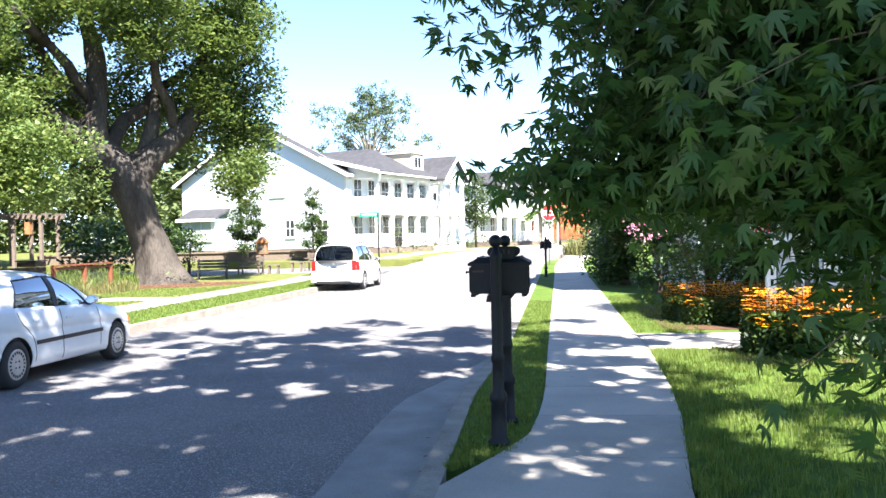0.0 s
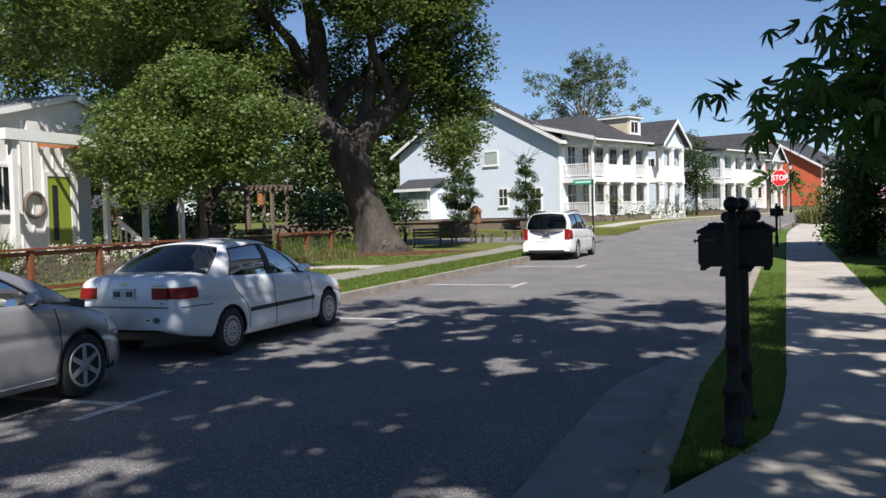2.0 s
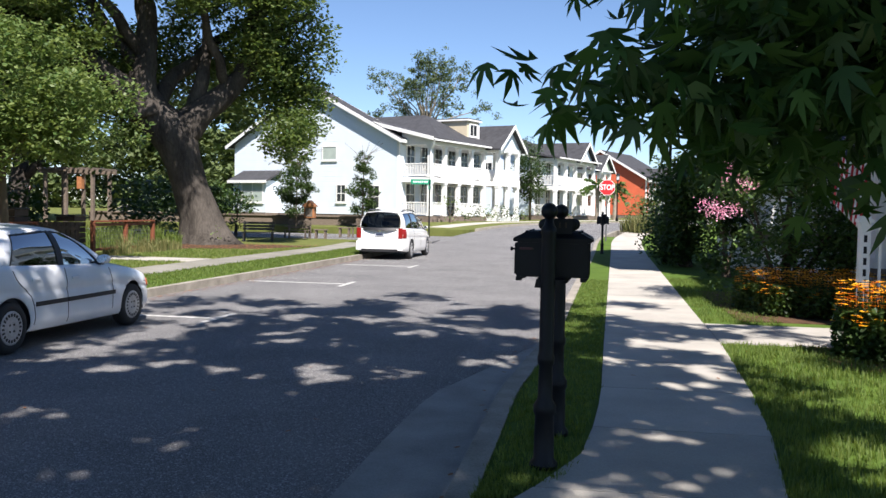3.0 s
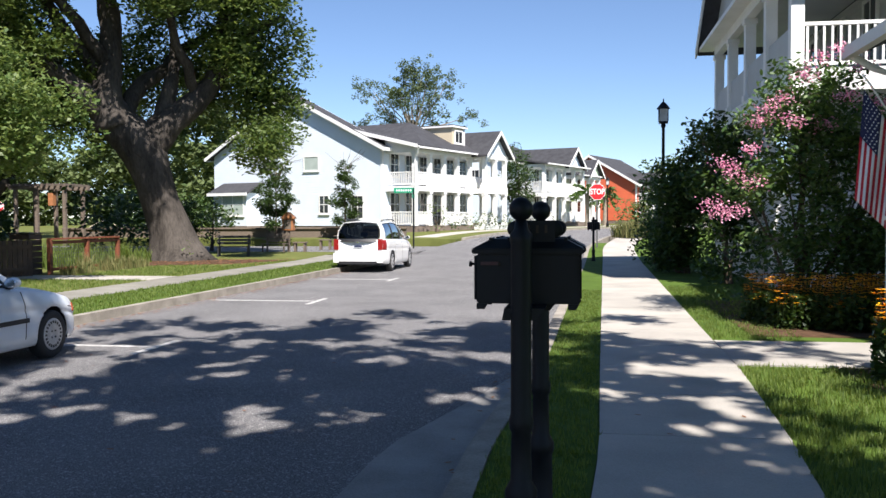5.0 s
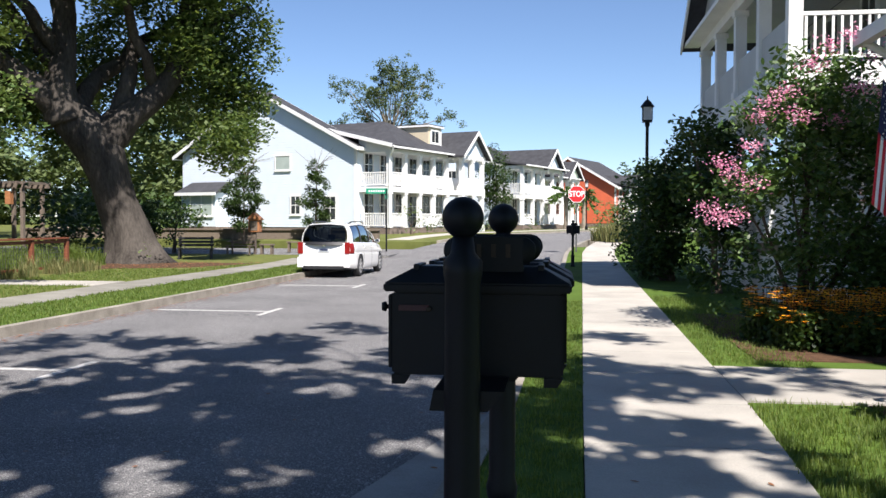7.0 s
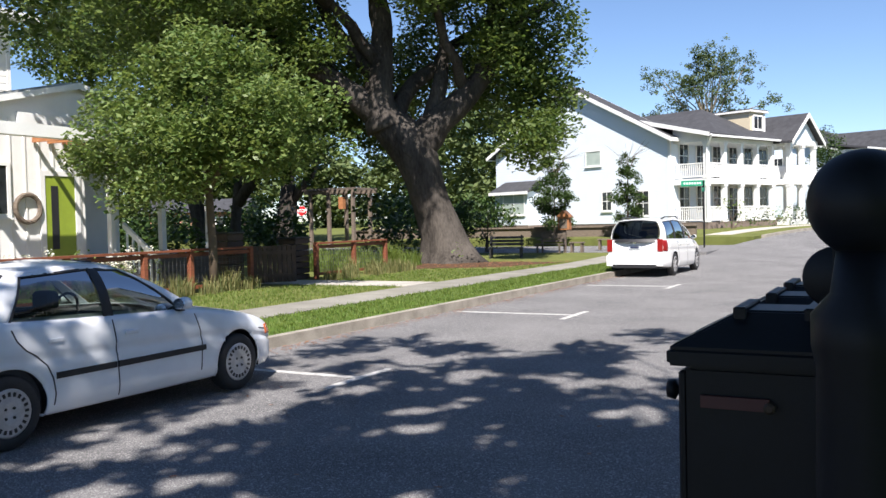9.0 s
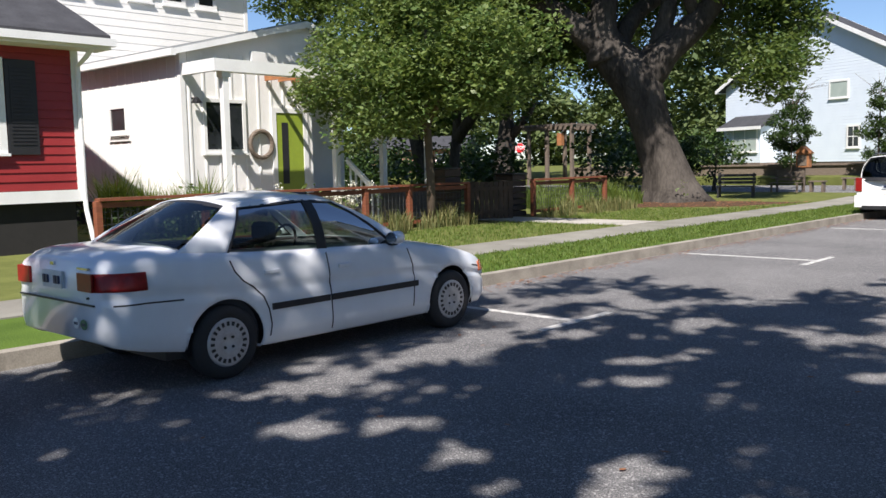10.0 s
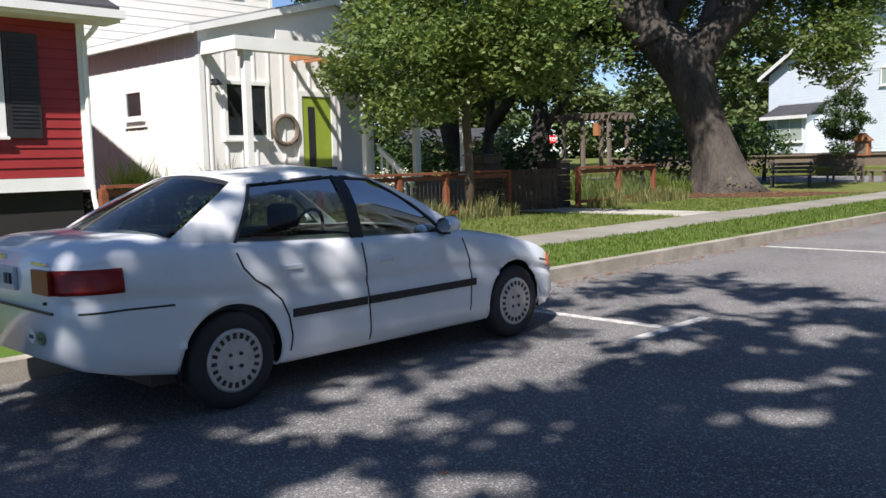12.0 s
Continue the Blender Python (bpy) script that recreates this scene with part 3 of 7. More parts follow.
    for i, y in enumerate(ys):
        column(h, porch - 0.16, y, base, up - 0.32)
        column(h, porch - 0.16, y, up, eave - 0.42)
        if i and i % 3 == 1:
            railing(h, (porch - 0.16, ys[i - 1] + 0.14), (porch - 0.16, y - 0.14), up)
        elif i:
            part("parapet", boxes((porch - 0.22, porch - 0.1, ys[i - 1] + 0.13, y - 0.13, up, up + 0.85)), WHITE_PAINT, h)
        if i and i % 3 != 2:
            railing(h, (porch - 0.16, ys[i - 1] + 0.14), (porch - 0.16, y - 0.14), base)
    railing(h, (0.05, 0.45), (porch - 0.3, 0.45), up)
    railing(h, (0.05, 0.45), (porch - 0.3, 0.45), base)
    for i, (a, b) in enumerate(zip(ys, ys[1:])):
        y = (a + b) / 2
        for z in (base, up):
            if (i + (z > base)) % 3 == 0:
                window(h, face_to("front", y, z + 0.02, 0.02), 0.95, 2.05, bars=(2, 3), sill=False, name="glazed_door")
            else:
                window(h, face_to("front", y, z + 0.7, 0.02), 0.85, 1.45, bars=(2, 2))
    for y, w, out in pediments:
        zt = eave + w * 0.42
        bm = prism(bmesh.new(), [(y - w / 2, eave - 0.1), (y + w / 2, eave - 0.1), (y, zt)], "x", porch - 0.4 + out, porch - 0.05 + out)
        part("pediment", bm, siding, h)
        for s in (-1, 1):
            slab("roof", h, [(-depth / 2, y, zt + 0.16), (porch + 0.35 + out, y, zt + 0.16), (porch + 0.35 + out, y + s * (w / 2 + 0.35), eave - 0.18), (-0.4, y + s * (w / 2 + 0.35), eave - 0.18)], 0.14, SHINGLE)
            bm = prism(bmesh.new(), [(y, zt + 0.15), (y + s * (w / 2 + 0.35), eave - 0.2), (y + s * (w / 2 + 0.35), eave - 0.42), (y, zt - 0.1)], "x", porch + 0.35 + out, porch + 0.4 + out)
            part("bargeboard", bm, WHITE_PAINT, h)
        part("pediment_trim", boxes((porch - 0.1 + out, porch + 0.02 + out, y - w / 2, y + w / 2, eave - 0.36, eave - 0.1)), WHITE_PAINT, h)
        if out > 0:
            for z0, z1 in ((base, up - 0.32), (up, eave - 0.42)):
                for k in range(3):
                    column(h, porch - 0.16 + out, y - w / 2 + 0.2 + (w - 0.4) * k / 2, z0, z1)
            part("porch_floor", boxes((porch, porch + out, y - w / 2, y + w / 2, up - 0.32, up)), WHITE_PAINT, h)
            part("porch_floor", boxes((porch, porch + out, y - w / 2, y + w / 2, -0.9, base)), WHITE_PAINT, h)
            part("parapet", boxes((porch - 0.22 + out, porch - 0.1 + out, y - w / 2 + 0.1, y + w / 2 - 0.1, up, up + 0.85)), WHITE_PAINT, h)
            part("porch_beam", boxes((porch, porch + out, y - w / 2, y + w / 2, eave - 0.42, eave - 0.14)), WHITE_PAINT, h)
    for y, x, w, mat in dormers:
        zr = eave + (0.42 if wing else (peak - eave) * x / ridge)
        bm = boxes((x - 2.4, x, y - w / 2, y + w / 2, zr - 0.4, zr + 1.25))
        d = part("dormer", bm, mat, h, "buff dormer with a flat white-edged roof")
        part("fascia", boxes((x - 2.8, x + 0.18, y - w / 2 - 0.18, y + w / 2 + 0.18, zr + 1.25, zr + 1.36)), WHITE_PAINT, d)
        part("roof", boxes((x - 2.75, x + 0.14, y - w / 2 - 0.14, y + w / 2 + 0.14, zr + 1.362, zr + 1.43)), SHINGLE, d)
        part("trim", boxes((x - 0.02, x + 0.05, y + w / 2 - 0.18, y + w / 2 + 0.02, zr - 0.35, zr + 1.25)), WHITE_PAINT, d)
        window(d, face_to("front", y, zr + 0.25, x + 0.03), w * 0.55, 0.75, bars=(2, 1))
    if bay:
        a, b, z = bay
        b0 = part("bay", boxes((a, b, -1.3, 0.0, base, z)), siding, h, "one-storey bay with a low dark roof")
        slab("roof", b0, [(a - 0.3, 0.0, z + 0.75), (a - 0.3, -1.6, z), (b + 0.3, -1.6, z), (b + 0.3, 0.0, z + 0.75)], 0.14, SHINGLE)
        part("trim", boxes((a - 0.3, b + 0.3, -1.66, -1.6, z - 0.2, z)), WHITE_PAINT, b0)
        part("foundation", boxes((a, b, -1.3, 0.0, -0.9, base)), BRICK, b0)
        window(b0, face_to("near", (a + b) / 2 + 0.3, base + 0.75, -1.32), 1.9, 1.45, pane_mat=BLIND, bars=(2, 2))
    return h


def corner(y_line):
    return -12.2 + 0.404 * (y_line - 58)


BASE = rise(58)
row_house("pale blue two-storey house with white double porches and dark roof", (-12.2, 58, BASE), -22, 11.3, 14.6, 5.5, 9.25, BLUE_SIDING,
          pediments=((9.5, 3.4, 0.9),), dormers=((7.0, 1.5, 1.7, BUFF_SIDING),), left_eave=5.4, wing=0.5, ridge=-7.55,
          near_windows=((-5.7, 4.2, 1.15, 0.85, (1, 1)), (-4.65, 1.35, 0.7, 1.1, (2, 2)), (-1.9, 1.0, 0.8, 1.4, (2, 2))), bay=(-13.4, -10.3, 2.75))
row_house("white two-storey house with double porch among palms", (corner(76), 76, rise(76)), -22, 9, 10, 5.4, 7.6, BLUE_SIDING, pediments=((6.5, 3.4, 0.0),), near_windows=((-4, 3.6, 0.8, 1.3, (2, 2)),))
row_house("pale green two-storey house with a front gable", (corner(88) - 1.9, 88, rise(88)), -22, 6.5, 9, 5.0, 7.2, GREEN_SIDING, porch=1.8, pediments=((4.2, 3.2, 0.3),), near_windows=((-1.3, 3.6, 0.8, 1.2, (2, 2)), (-1.4, 1.2, 0.8, 1.3, (2, 2))))
row_house("coral red two-storey house with dark gabled roof", (corner(100) + 1.2, 98, rise(98)), -22, 9, 9.5, 4.4, 7.4, CORAL_SIDING, porch=1.6, pediments=((1.8, 2.4, 0.2),))

# ---- the white cottage with lime green door, left of the street ----
cot = thing("cottage", "white board-and-batten cottage with lime green door and pergola", "house", (-19.1, 18.6, 0.15))
FL = 0.75
lap_z = lambda v: (lambda z: v)
# solid block: the shade under the floor is put into its colour
part("foundation", boxes((-9, -0.05, 0.05, 7.5, -0.4, FL - 0.13)), UNDERFLOOR_SHADE, cot, "solid block coloured near-black as shade under the floor")
part("wall", boxes((-9, 0, 0, 0.15, FL, 4.3)), CREAM_PAINT, cot)
bm = prism(bmesh.new(), [(0.0, FL), (3.95, FL), (3.95, 3.6), (7.5, 3.6), (7.5, 4.3), (3.75, 5.2), (0.0, 4.3)], "x", -0.15, 0.004)
part("wall", bm, CREAM_PAINT, cot)
part("wall", boxes((-2.7, -2.55, 3.95, 7.35, FL, 4.3), (-2.55, -0.16, 3.8, 3.95, FL, 3.6)), CREAM_PAINT, cot)
part("porch_floor", boxes((-2.55, 0.02, 3.96, 7.5, FL - 0.12, FL - 0.02)), GREY_WOOD, cot)
part("wall", boxes((-9, -2.72, 7.35, 7.5, FL, 4.3)), CREAM_PAINT, cot)
for i in range(19):
    y = 0.2 + 0.4 * i
    if y < 3.9:
        part("batten", boxes((0.004, 0.03, y - 0.025, y + 0.025, FL + 0.1, 4.28)), CREAM_PAINT, cot)
for i in range(22):
    x = -0.2 - 0.4 * i
    part("batten", boxes((x - 0.02, x + 0.02, -0.012, 0.004, FL, 4.28)), CREAM_PAINT, cot)
part("corner_board", boxes((-0.1, 0.03, -0.03, 0.1, FL, 4.3)), WHITE_PAINT, cot)
part("skirt_board", boxes((-9, 0.04, -0.035, -0.005, FL - 0.1, FL + 0.08)), WHITE_PAINT, cot)
gable_z = 5.2
for s, a in ((-1, 0.0), (1, 7.5)):
    lo = a + s * (0.22 if s < 0 else 0.5)
    slab("roof", cot, [(-9.4, 3.75, gable_z + 0.14), (0.16, 3.75, gable_z + 0.14), (0.16, lo, 4.33), (-9.4, lo, 4.33)], 0.08, METAL_ROOF)
    for k in range(21):
        x = -9.2 + k * 0.45
        slab("seam", cot, [(x, 3.75, gable_z + 0.17), (x + 0.03, 3.75, gable_z + 0.17), (x + 0.03, lo, 4.36), (x, lo, 4.36)], 0.05, METAL_ROOF)
    bm = prism(bmesh.new(), [(3.75, gable_z + 0.12), (lo, 4.31), (lo, 4.17), (3.75, gable_z - 0.04)], "x", 0.16, 0.21)
    part("bargeboard", bm, WHITE_PAINT, cot)
    part("gutter", boxes((-9.4, 0.21, min(lo, lo + s * 0.12), max(lo, lo + s * 0.12), 4.14, 4.3)), WHITE_PAINT, cot)
window(cot, face_to("near", -3.0, 2.52, -0.01), 0.74, 0.56, bars=(1, 1))
part("ledge", boxes((-3.55, -2.45, -0.05, 0.0, 2.24, 2.28)), WHITE_PAINT, cot)
window(cot, face_to("front", 1.15, 1.95, 0.02), 1.05, 1.15, bars=(2, 1))
door = part("door", boxes((-0.02, 0.035, 2.72, 3.62, FL + 0.05, FL + 2.15), bevel=0.01), DOOR_GREEN, cot, "lime green panelled front door")
part("door_frame", boxes((-0.02, 0.06, 2.58, 2.72, FL, FL + 2.28), (-0.02, 0.06, 3.62, 3.76, FL, FL + 2.28), (-0.02, 0.06, 2.72, 3.62, FL + 2.15, FL + 2.28)), WHITE_PAINT, cot)
part("door_panel", boxes((0.036, 0.05, 2.9, 3.1, FL + 0.3, FL + 1.9)), SHUTTER_BLACK, door)
part("transom", boxes((0.02, 0.1, 2.0, 4.4, 4.15, 4.42)), WHITE_PAINT, cot)
# front deck with steps and pergola
part("deck", boxes((0.02, 1.45, 0.2, 7.3, FL - 0.2, FL - 0.02)), GREY_WOOD, cot)
part("deck_skirt", boxes((1.38, 1.44, 0.2, 7.3, -0.1, FL - 0.2)), GREY_WOOD, cot)
for k, y in enumerate((0.35, 3.7, 5.4, 7.2)):
    column(cot, 1.25, y, -0.1 if k == 0 else FL, 3.72, r=0.075, name="pergola_post")
part("pergola_beam", boxes((1.12, 1.42, 0.0, 4.1, 3.7, 3.98)), WHITE_PAINT, cot)
part("pergola_beam", boxes((0.05, 1.12, 0.0, 0.13, 3.7, 3.98)), WHITE_PAINT, cot)
part("pergola_beam", boxes((0.05, 1.12, 3.97, 4.1, 3.7, 3.98)), WHITE_PAINT, cot)
for i in range(4):
    y = 2.4 + i * 0.43
    part("slat", boxes((0.05, 1.12, y, y + 0.06, 3.7, 3.84)), CEDAR, cot)
for i in range(4):
    part("step", boxes((1.45 + 0.28 * i, 1.75 + 0.28 * i, 2.6, 3.9, -0.1, FL - 0.18 - 0.18 * i)), GREY_WOOD, cot)
bm = prism(bmesh.new(), [(1.4, FL + 0.95), (1.4, FL + 0.8), (2.6, FL - 0.1), (2.6, FL + 0.05)], "y", 3.9, 3.98)
part("handrail", bm, WHITE_PAINT, cot)
for i in range(6):
    x = 1.5 + i * 0.2
    part("baluster", boxes((x, x + 0.04, 3.92, 3.96, max(0.0, FL - 0.18 - 0.16 * i), FL + 0.85 - 0.75 * (x - 1.4))), WHITE_PAINT, cot)
# wreath on the wall and a wall lamp
bm = bmesh.new()
hoop = [(0.08, 2.2 + 0.34 * math.cos(a), 2.08 + 0.34 * math.sin(a)) for a in np.linspace(0, 2 * math.pi, 21)]
tube(bm, hoop, [0.06] * 21, 7)
tagged(part("wreath", bm, GREY_WOOD), "round grey twig wreath hung on a white wall", "wreath").matrix_world = cot.matrix_world
wl_ob = thing("wall_lamp", "small dark lamp on a white cottage wall", "lamp", (-19.1, 18.6, 0.15))
part("shade", lathe(bmesh.new(), [(0.03, 0.14), (0.13, 0.02), (0.13, 0.0), (0.11, 0.0)], (0.2, 0.28, 3.05), 14), IRON, wl_ob)
part("arm", boxes((0.0, 0.2, 0.265, 0.295, 3.16, 3.19)), IRON, wl_ob)
# taller white block behind with a row of small square windows
tall = thing("house", "tall white clapboard house with a row of small square windows", "house", (-26.5, 17.0, 0.15))
lap_wall("wall", tall, face_to("front", 0, 0), lap_z(0.0), lap_z(8.9), 0.2, 8.55, 0.24, CREAM_PAINT)
lap_wall("wall", tall, face_to("near", 0, 0), lap_z(-9.0), lap_z(-0.16), 0.2, 8.55, 0.24, CREAM_PAINT)
part("wall", boxes((-9, -0.16, 8.75, 8.9, 0.2, 8.55)), CREAM_PAINT, tall)
part("corner_board", boxes((-0.1, 0.03, 8.8, 8.93, 0.2, 8.55)), WHITE_PAINT, tall)
slab("roof", tall, [(0.7, -0.8, 8.75), (0.7, 9.6, 8.75), (-9.6, 9.6, 10.2), (-9.6, -0.8, 10.2)], 0.25, WHITE_PAINT)
for i in range(6):
    window(tall, face_to("front", 1.25 + 1.2 * i, 6.95, 0.015), 0.55, 0.62, bars=(1, 1), trim=0.14)


def boxes_prism(points, a, b):
    """A board of the section (x, z) run along y."""
    return prism(bmesh.new(), points, "y", a, b)


# ---- the red house nearest on the left ----
red = thing("house", "red lap-sided house with black shutters and white trim", "house", (-16.75, 14.92, 0.15))
for zc in range(17):
    z = 1.15 + 0.165 * zc
    part("board", boxes_prism([(0.0, z), (0.028, z), (0.008, z + 0.165), (0.0, z + 0.165)], -9.0, -0.08), RED_SIDING, red)
part("wall", boxes((-13, -0.002, -9.0, -0.002, 1.1, 3.95)), RED_SIDING, red)
part("water_table", boxes((-9, 0.05, -9.0, 0.03, 0.92, 1.14)), WHITE_PAINT, red)
part("corner_board", boxes((-0.12, 0.045, -0.1, 0.04, 1.14, 3.95)), WHITE_PAINT, red)
# shade below the boards is painted on as near-black
part("foundation", boxes((-8.9, -0.1, -8.9, -0.1, -0.4, 0.92)), UNDERFLOOR_SHADE, red, "foundation coloured near-black for shade")
slab("roof", red, [(-6.5, 0.45, 7.15), (0.55, 0.45, 4.0), (0.55, -9.5, 4.0), (-6.5, -9.5, 7.15)], 0.12, SHINGLE)
slab("roof", red, [(-6.5, -9.5, 7.15), (-13.6, -9.5, 4.0), (-13.6, 0.45, 4.0), (-6.5, 0.45, 7.15)], 0.12, SHINGLE)
part("wall", prism(bmesh.new(), [(-13, 3.95), (0, 3.95), (-6.5, 6.85)], "y", -0.15, -0.01), RED_SIDING, red)
part("fascia", boxes((0.55, 0.68, -9.5, 0.5, 3.79, 3.93), (-0.02, 0.55, -9.5, 0.45, 3.74, 3.8)), WHITE_PAINT, red)
part("frieze", boxes((-0.02, 0.03, -9.0, 0.03, 3.76, 3.95)), WHITE_PAINT, red)
bm = tube(bmesh.new(), [(0.5, 0.1, 3.75), (0.35, 0.05, 3.6), (0.1, 0.0, 3.45), (0.09, 0.0, 2.0), (0.09, 0.0, 1.0), (0.12, 0.0, 0.75), (0.3, 0.02, 0.15)], [0.045] * 7)
part("downpipe", bm, WHITE_PAINT, red)
window(red, face_to("front", -1.95, 1.95, 0.03), 0.95, 1.45, bars=(1, 2), trim=0.12)
for y0 in (-1.33, -3.12):
    sh = part("shutter", boxes((0.03, 0.075, y0, y0 + 0.55, 1.8, 3.5), bevel=0.006), SHUTTER_BLACK, red, "black louvred shutter")
    for k in range(22):
        z = 1.98 + k * 0.065
        part("louvre", boxes((0.07, 0.088, y0 + 0.07, y0 + 0.48, z, z + 0.04)), SHUTTER_BLACK, sh)

# ---- grey house with two-storey porch, right of the street ----
gh = thing("house", "grey house with white two-storey porch under a front gable", "house", (4.35, 22.6, 0.15))
GX, GL, G1, G2, G3 = 2.6, 10.3, 1.1, 4.55, 6.95
lap_wall("wall", gh, Matrix.Translation((GX, 0, 0)) @ Matrix.Rotation(radians(-90), 4, "Z"), lap_z(-GL), lap_z(0.0), 0.2, G3, 0.17, GREY_SIDING)
lap_wall("wall", gh, face_to("near", 0, 0), lap_z(GX), lap_z(12.0), 0.2, G3 + 0.3, 0.17, GREY_SIDING)
part("wall", boxes((GX + 0.16, 12, GL - 0.15, GL, 0.2, G3), (11.85, 12, 0.16, GL - 0.16, 0.2, G3)), GREY_SIDING, gh)
part("corner_board", boxes((GX - 0.05, GX + 0.12, -0.04, 0.1, 0.2, G3)), WHITE_PAINT, gh)
part("porch_floor", boxes((0.0, GX - 0.03, 0.0, GL, G2 - 0.45, G2)), WHITE_PAINT, gh)
part("porch_floor", boxes((0.0, GX - 0.03, 0.0, GL, G1 - 0.2, G1)), GREY_WOOD, gh)
part("porch_skirt", boxes((0.05, 0.12, 0.0, GL, -0.1, G1 - 0.2), (0.12, GX - 0.03, 0.03, 0.1, -0.1, G1 - 0.2)), WHITE_PAINT, gh)
part("porch_ceiling", boxes((-0.1, GX - 0.03, -0.1, GL + 0.1, G3, G3 + 0.12)), GREY_SIDING, gh)
part("porch_beam", boxes((0.0, 0.22, 0.0, GL, G3 - 0.28, G3)), WHITE_PAINT, gh)
for y in (0.12, 2.6, 5.1, 7.7, GL - 0.14):
    column(gh, 0.14, y, G2, G3 - 0.28, r=0.13)
    column(gh, 0.14, y, G1, G2 - 0.45, r=0.13)
for a, b in ((0.25, 2.47), (2.73, 4.97), (5.23, 7.57), (7.83, GL - 0.27)):
    part("parapet", boxes((0.08, 0.2, a, b, G2, G2 + 0.9)), GREY_SIDING, gh)
    railing(gh, (0.14, a), (0.14, b), G1)
railing(gh, (0.28, 0.14), (GX - 0.06, 0.14), G2, h=0.95, gap=0.16)
railing(gh, (0.28, 0.14), (GX - 0.06, 0.14), G1, h=0.95, gap=0.16)
part("gable", prism(bmesh.new(), [(-0.5, G3 + 0.12), (GL + 0.5, G3 + 0.12), (GL / 2, G3 + 4.2)], "x", 0.05, 0.2), GREY_SIDING, gh)
for s in (-1, 1):
    e = GL / 2 + s * (GL / 2 + 0.75)
    slab("roof", gh, [(-0.45, GL / 2, G3 + 4.5), (12.5, GL / 2, G3 + 4.5), (12.5, e, G3 + 0.05), (-0.45, e, G3 + 0.05)], 0.16, SHINGLE)
    part("bargeboard", prism(bmesh.new(), [(GL / 2, G3 + 4.5), (e, G3 + 0.05), (e, G3 - 0.2), (GL / 2, G3 + 4.2)], "x", -0.5, -0.45), WHITE_PAINT, gh)
part("eave_return", boxes((-0.4, 0.05, -0.6, GL + 0.6, G3 - 0.02, G3 + 0.1)), WHITE_PAINT, gh)
mw = Matrix.Translation((GX, 0, 0)) @ Matrix.Rotation(radians(-90), 4, "Z")
for y in (1.3, 3.4, 6.0, 8.3):
    for z in (G1 + 0.3, G2 + 0.25):
        window(gh, mw @ Matrix.Translation((-y, -0.03, z)), 0.9, 1.85, bars=(2, 2))

# ---- porch of the nearest house on the right, with its newel and steps ----
ph = thing("porch", "white porch with gutter and steps beside a garden path", "porch", (4.6, 12.6, 0.15))
slab("roof", ph, [(-0.55, 1.9, 4.0), (-0.55, 4.9, 4.0), (2.6, 4.9, 5.2), (2.6, 1.9, 5.2)], 0.14, SHINGLE)
part("gutter", boxes((-0.68, -0.55, 1.9, 4.9, 3.82, 3.99)), WHITE_PAINT, ph)
part("porch_beam", boxes((0.0, 0.2, 1.9, 4.6, 3.6, 3.9)), WHITE_PAINT, ph)
# unseen tall wall and high roof, added to shade flower bed and flag
part("wall", boxes((2.4, 2.6, -3.0, 4.7, 0.0, 10.0), (2.6, 9.0, 4.5, 4.7, 0.0, 10.0)), GREY_SIDING, ph)
slab("roof", ph, [(2.25, -3.2, 10.14), (2.25, 5.0, 10.14), (9.5, 5.0, 12.3), (9.5, -3.2, 12.3)], 0.16, SHINGLE)
part("porch_floor", boxes((0.0, 2.4, 1.9, 4.6, 0.6, 0.75)), GREY_WOOD, ph)
part("porch_skirt", boxes((0.02, 0.08, 1.9, 4.6, -0.1, 0.6)), WHITE_PAINT, ph)
for y in (4.45, 2.05):
    column(ph, 0.1, y, 0.75, 3.6, r=0.1)
bm = tube(bmesh.new(), [(-0.6, 4.7, 3.85), (-0.3, 4.65, 3.65), (0.02, 4.6, 3.5), (0.02, 4.6, 0.2)], [0.05] * 4)
part("downpipe", bm, WHITE_PAINT, ph)
for i in range(3):
    part("step", boxes((-0.9 + 0.3 * i, -0.6 + 0.3 * i, 0.9, 2.6, -0.1, 0.15 + 0.2 * i)), CONCRETE, ph)
nw = thing("newel_post", "white painted newel post with house number bars", "post", (3.98, 15.4, 0.15))
part("shaft", boxes((-0.07, 0.07, -0.07, 0.07, -0.05, 1.48), bevel=0.006), WHITE_PAINT, nw)
part("cap", boxes((-0.1, 0.1, -0.1, 0.1, 1.48, 1.53), (-0.07, 0.07, -0.07, 0.07, 1.53, 1.57)), WHITE_PAINT, nw)
for i in range(4):
    z = 1.3 - i * 0.16
    part("number_bar", boxes((-0.022, 0.022, -0.076, -0.071, z - 0.1, z)), IRON, nw)
bm = bmesh.new()
prism(bm, [(0.07, 1.35), (1.2, 1.85), (1.2, 1.92), (0.07, 1.42)], "y", -0.04, 0.04)
part("handrail", bm, WHITE_PAINT, nw)
for i in range(7):
    x = 0.2 + i * 0.14
    part("baluster", boxes((x, x + 0.035, -0.018, 0.018, 0.1 + 0.3 * x, 1.36 + 0.44 * x)), WHITE_PAINT, nw)

# ---- trees ----
def limb_path(a, b, sag, n=6, jitter=0.12, seed=0):
    rng = random.Random(seed)
    a, b = Vector(a), Vector(b)
    out = []
    for i in range(n + 1):
        t = i / n
        p = a.lerp(b, t) + Vector((0, 0, sag * math.sin(math.pi * t)))
        if 0 < i < n:
            p += Vector((rng.uniform(-1, 1), rng.uniform(-1, 1), rng.uniform(-0.6, 0.6))) * jitter * (b - a).length * 0.25
        out.append(p)
    return out


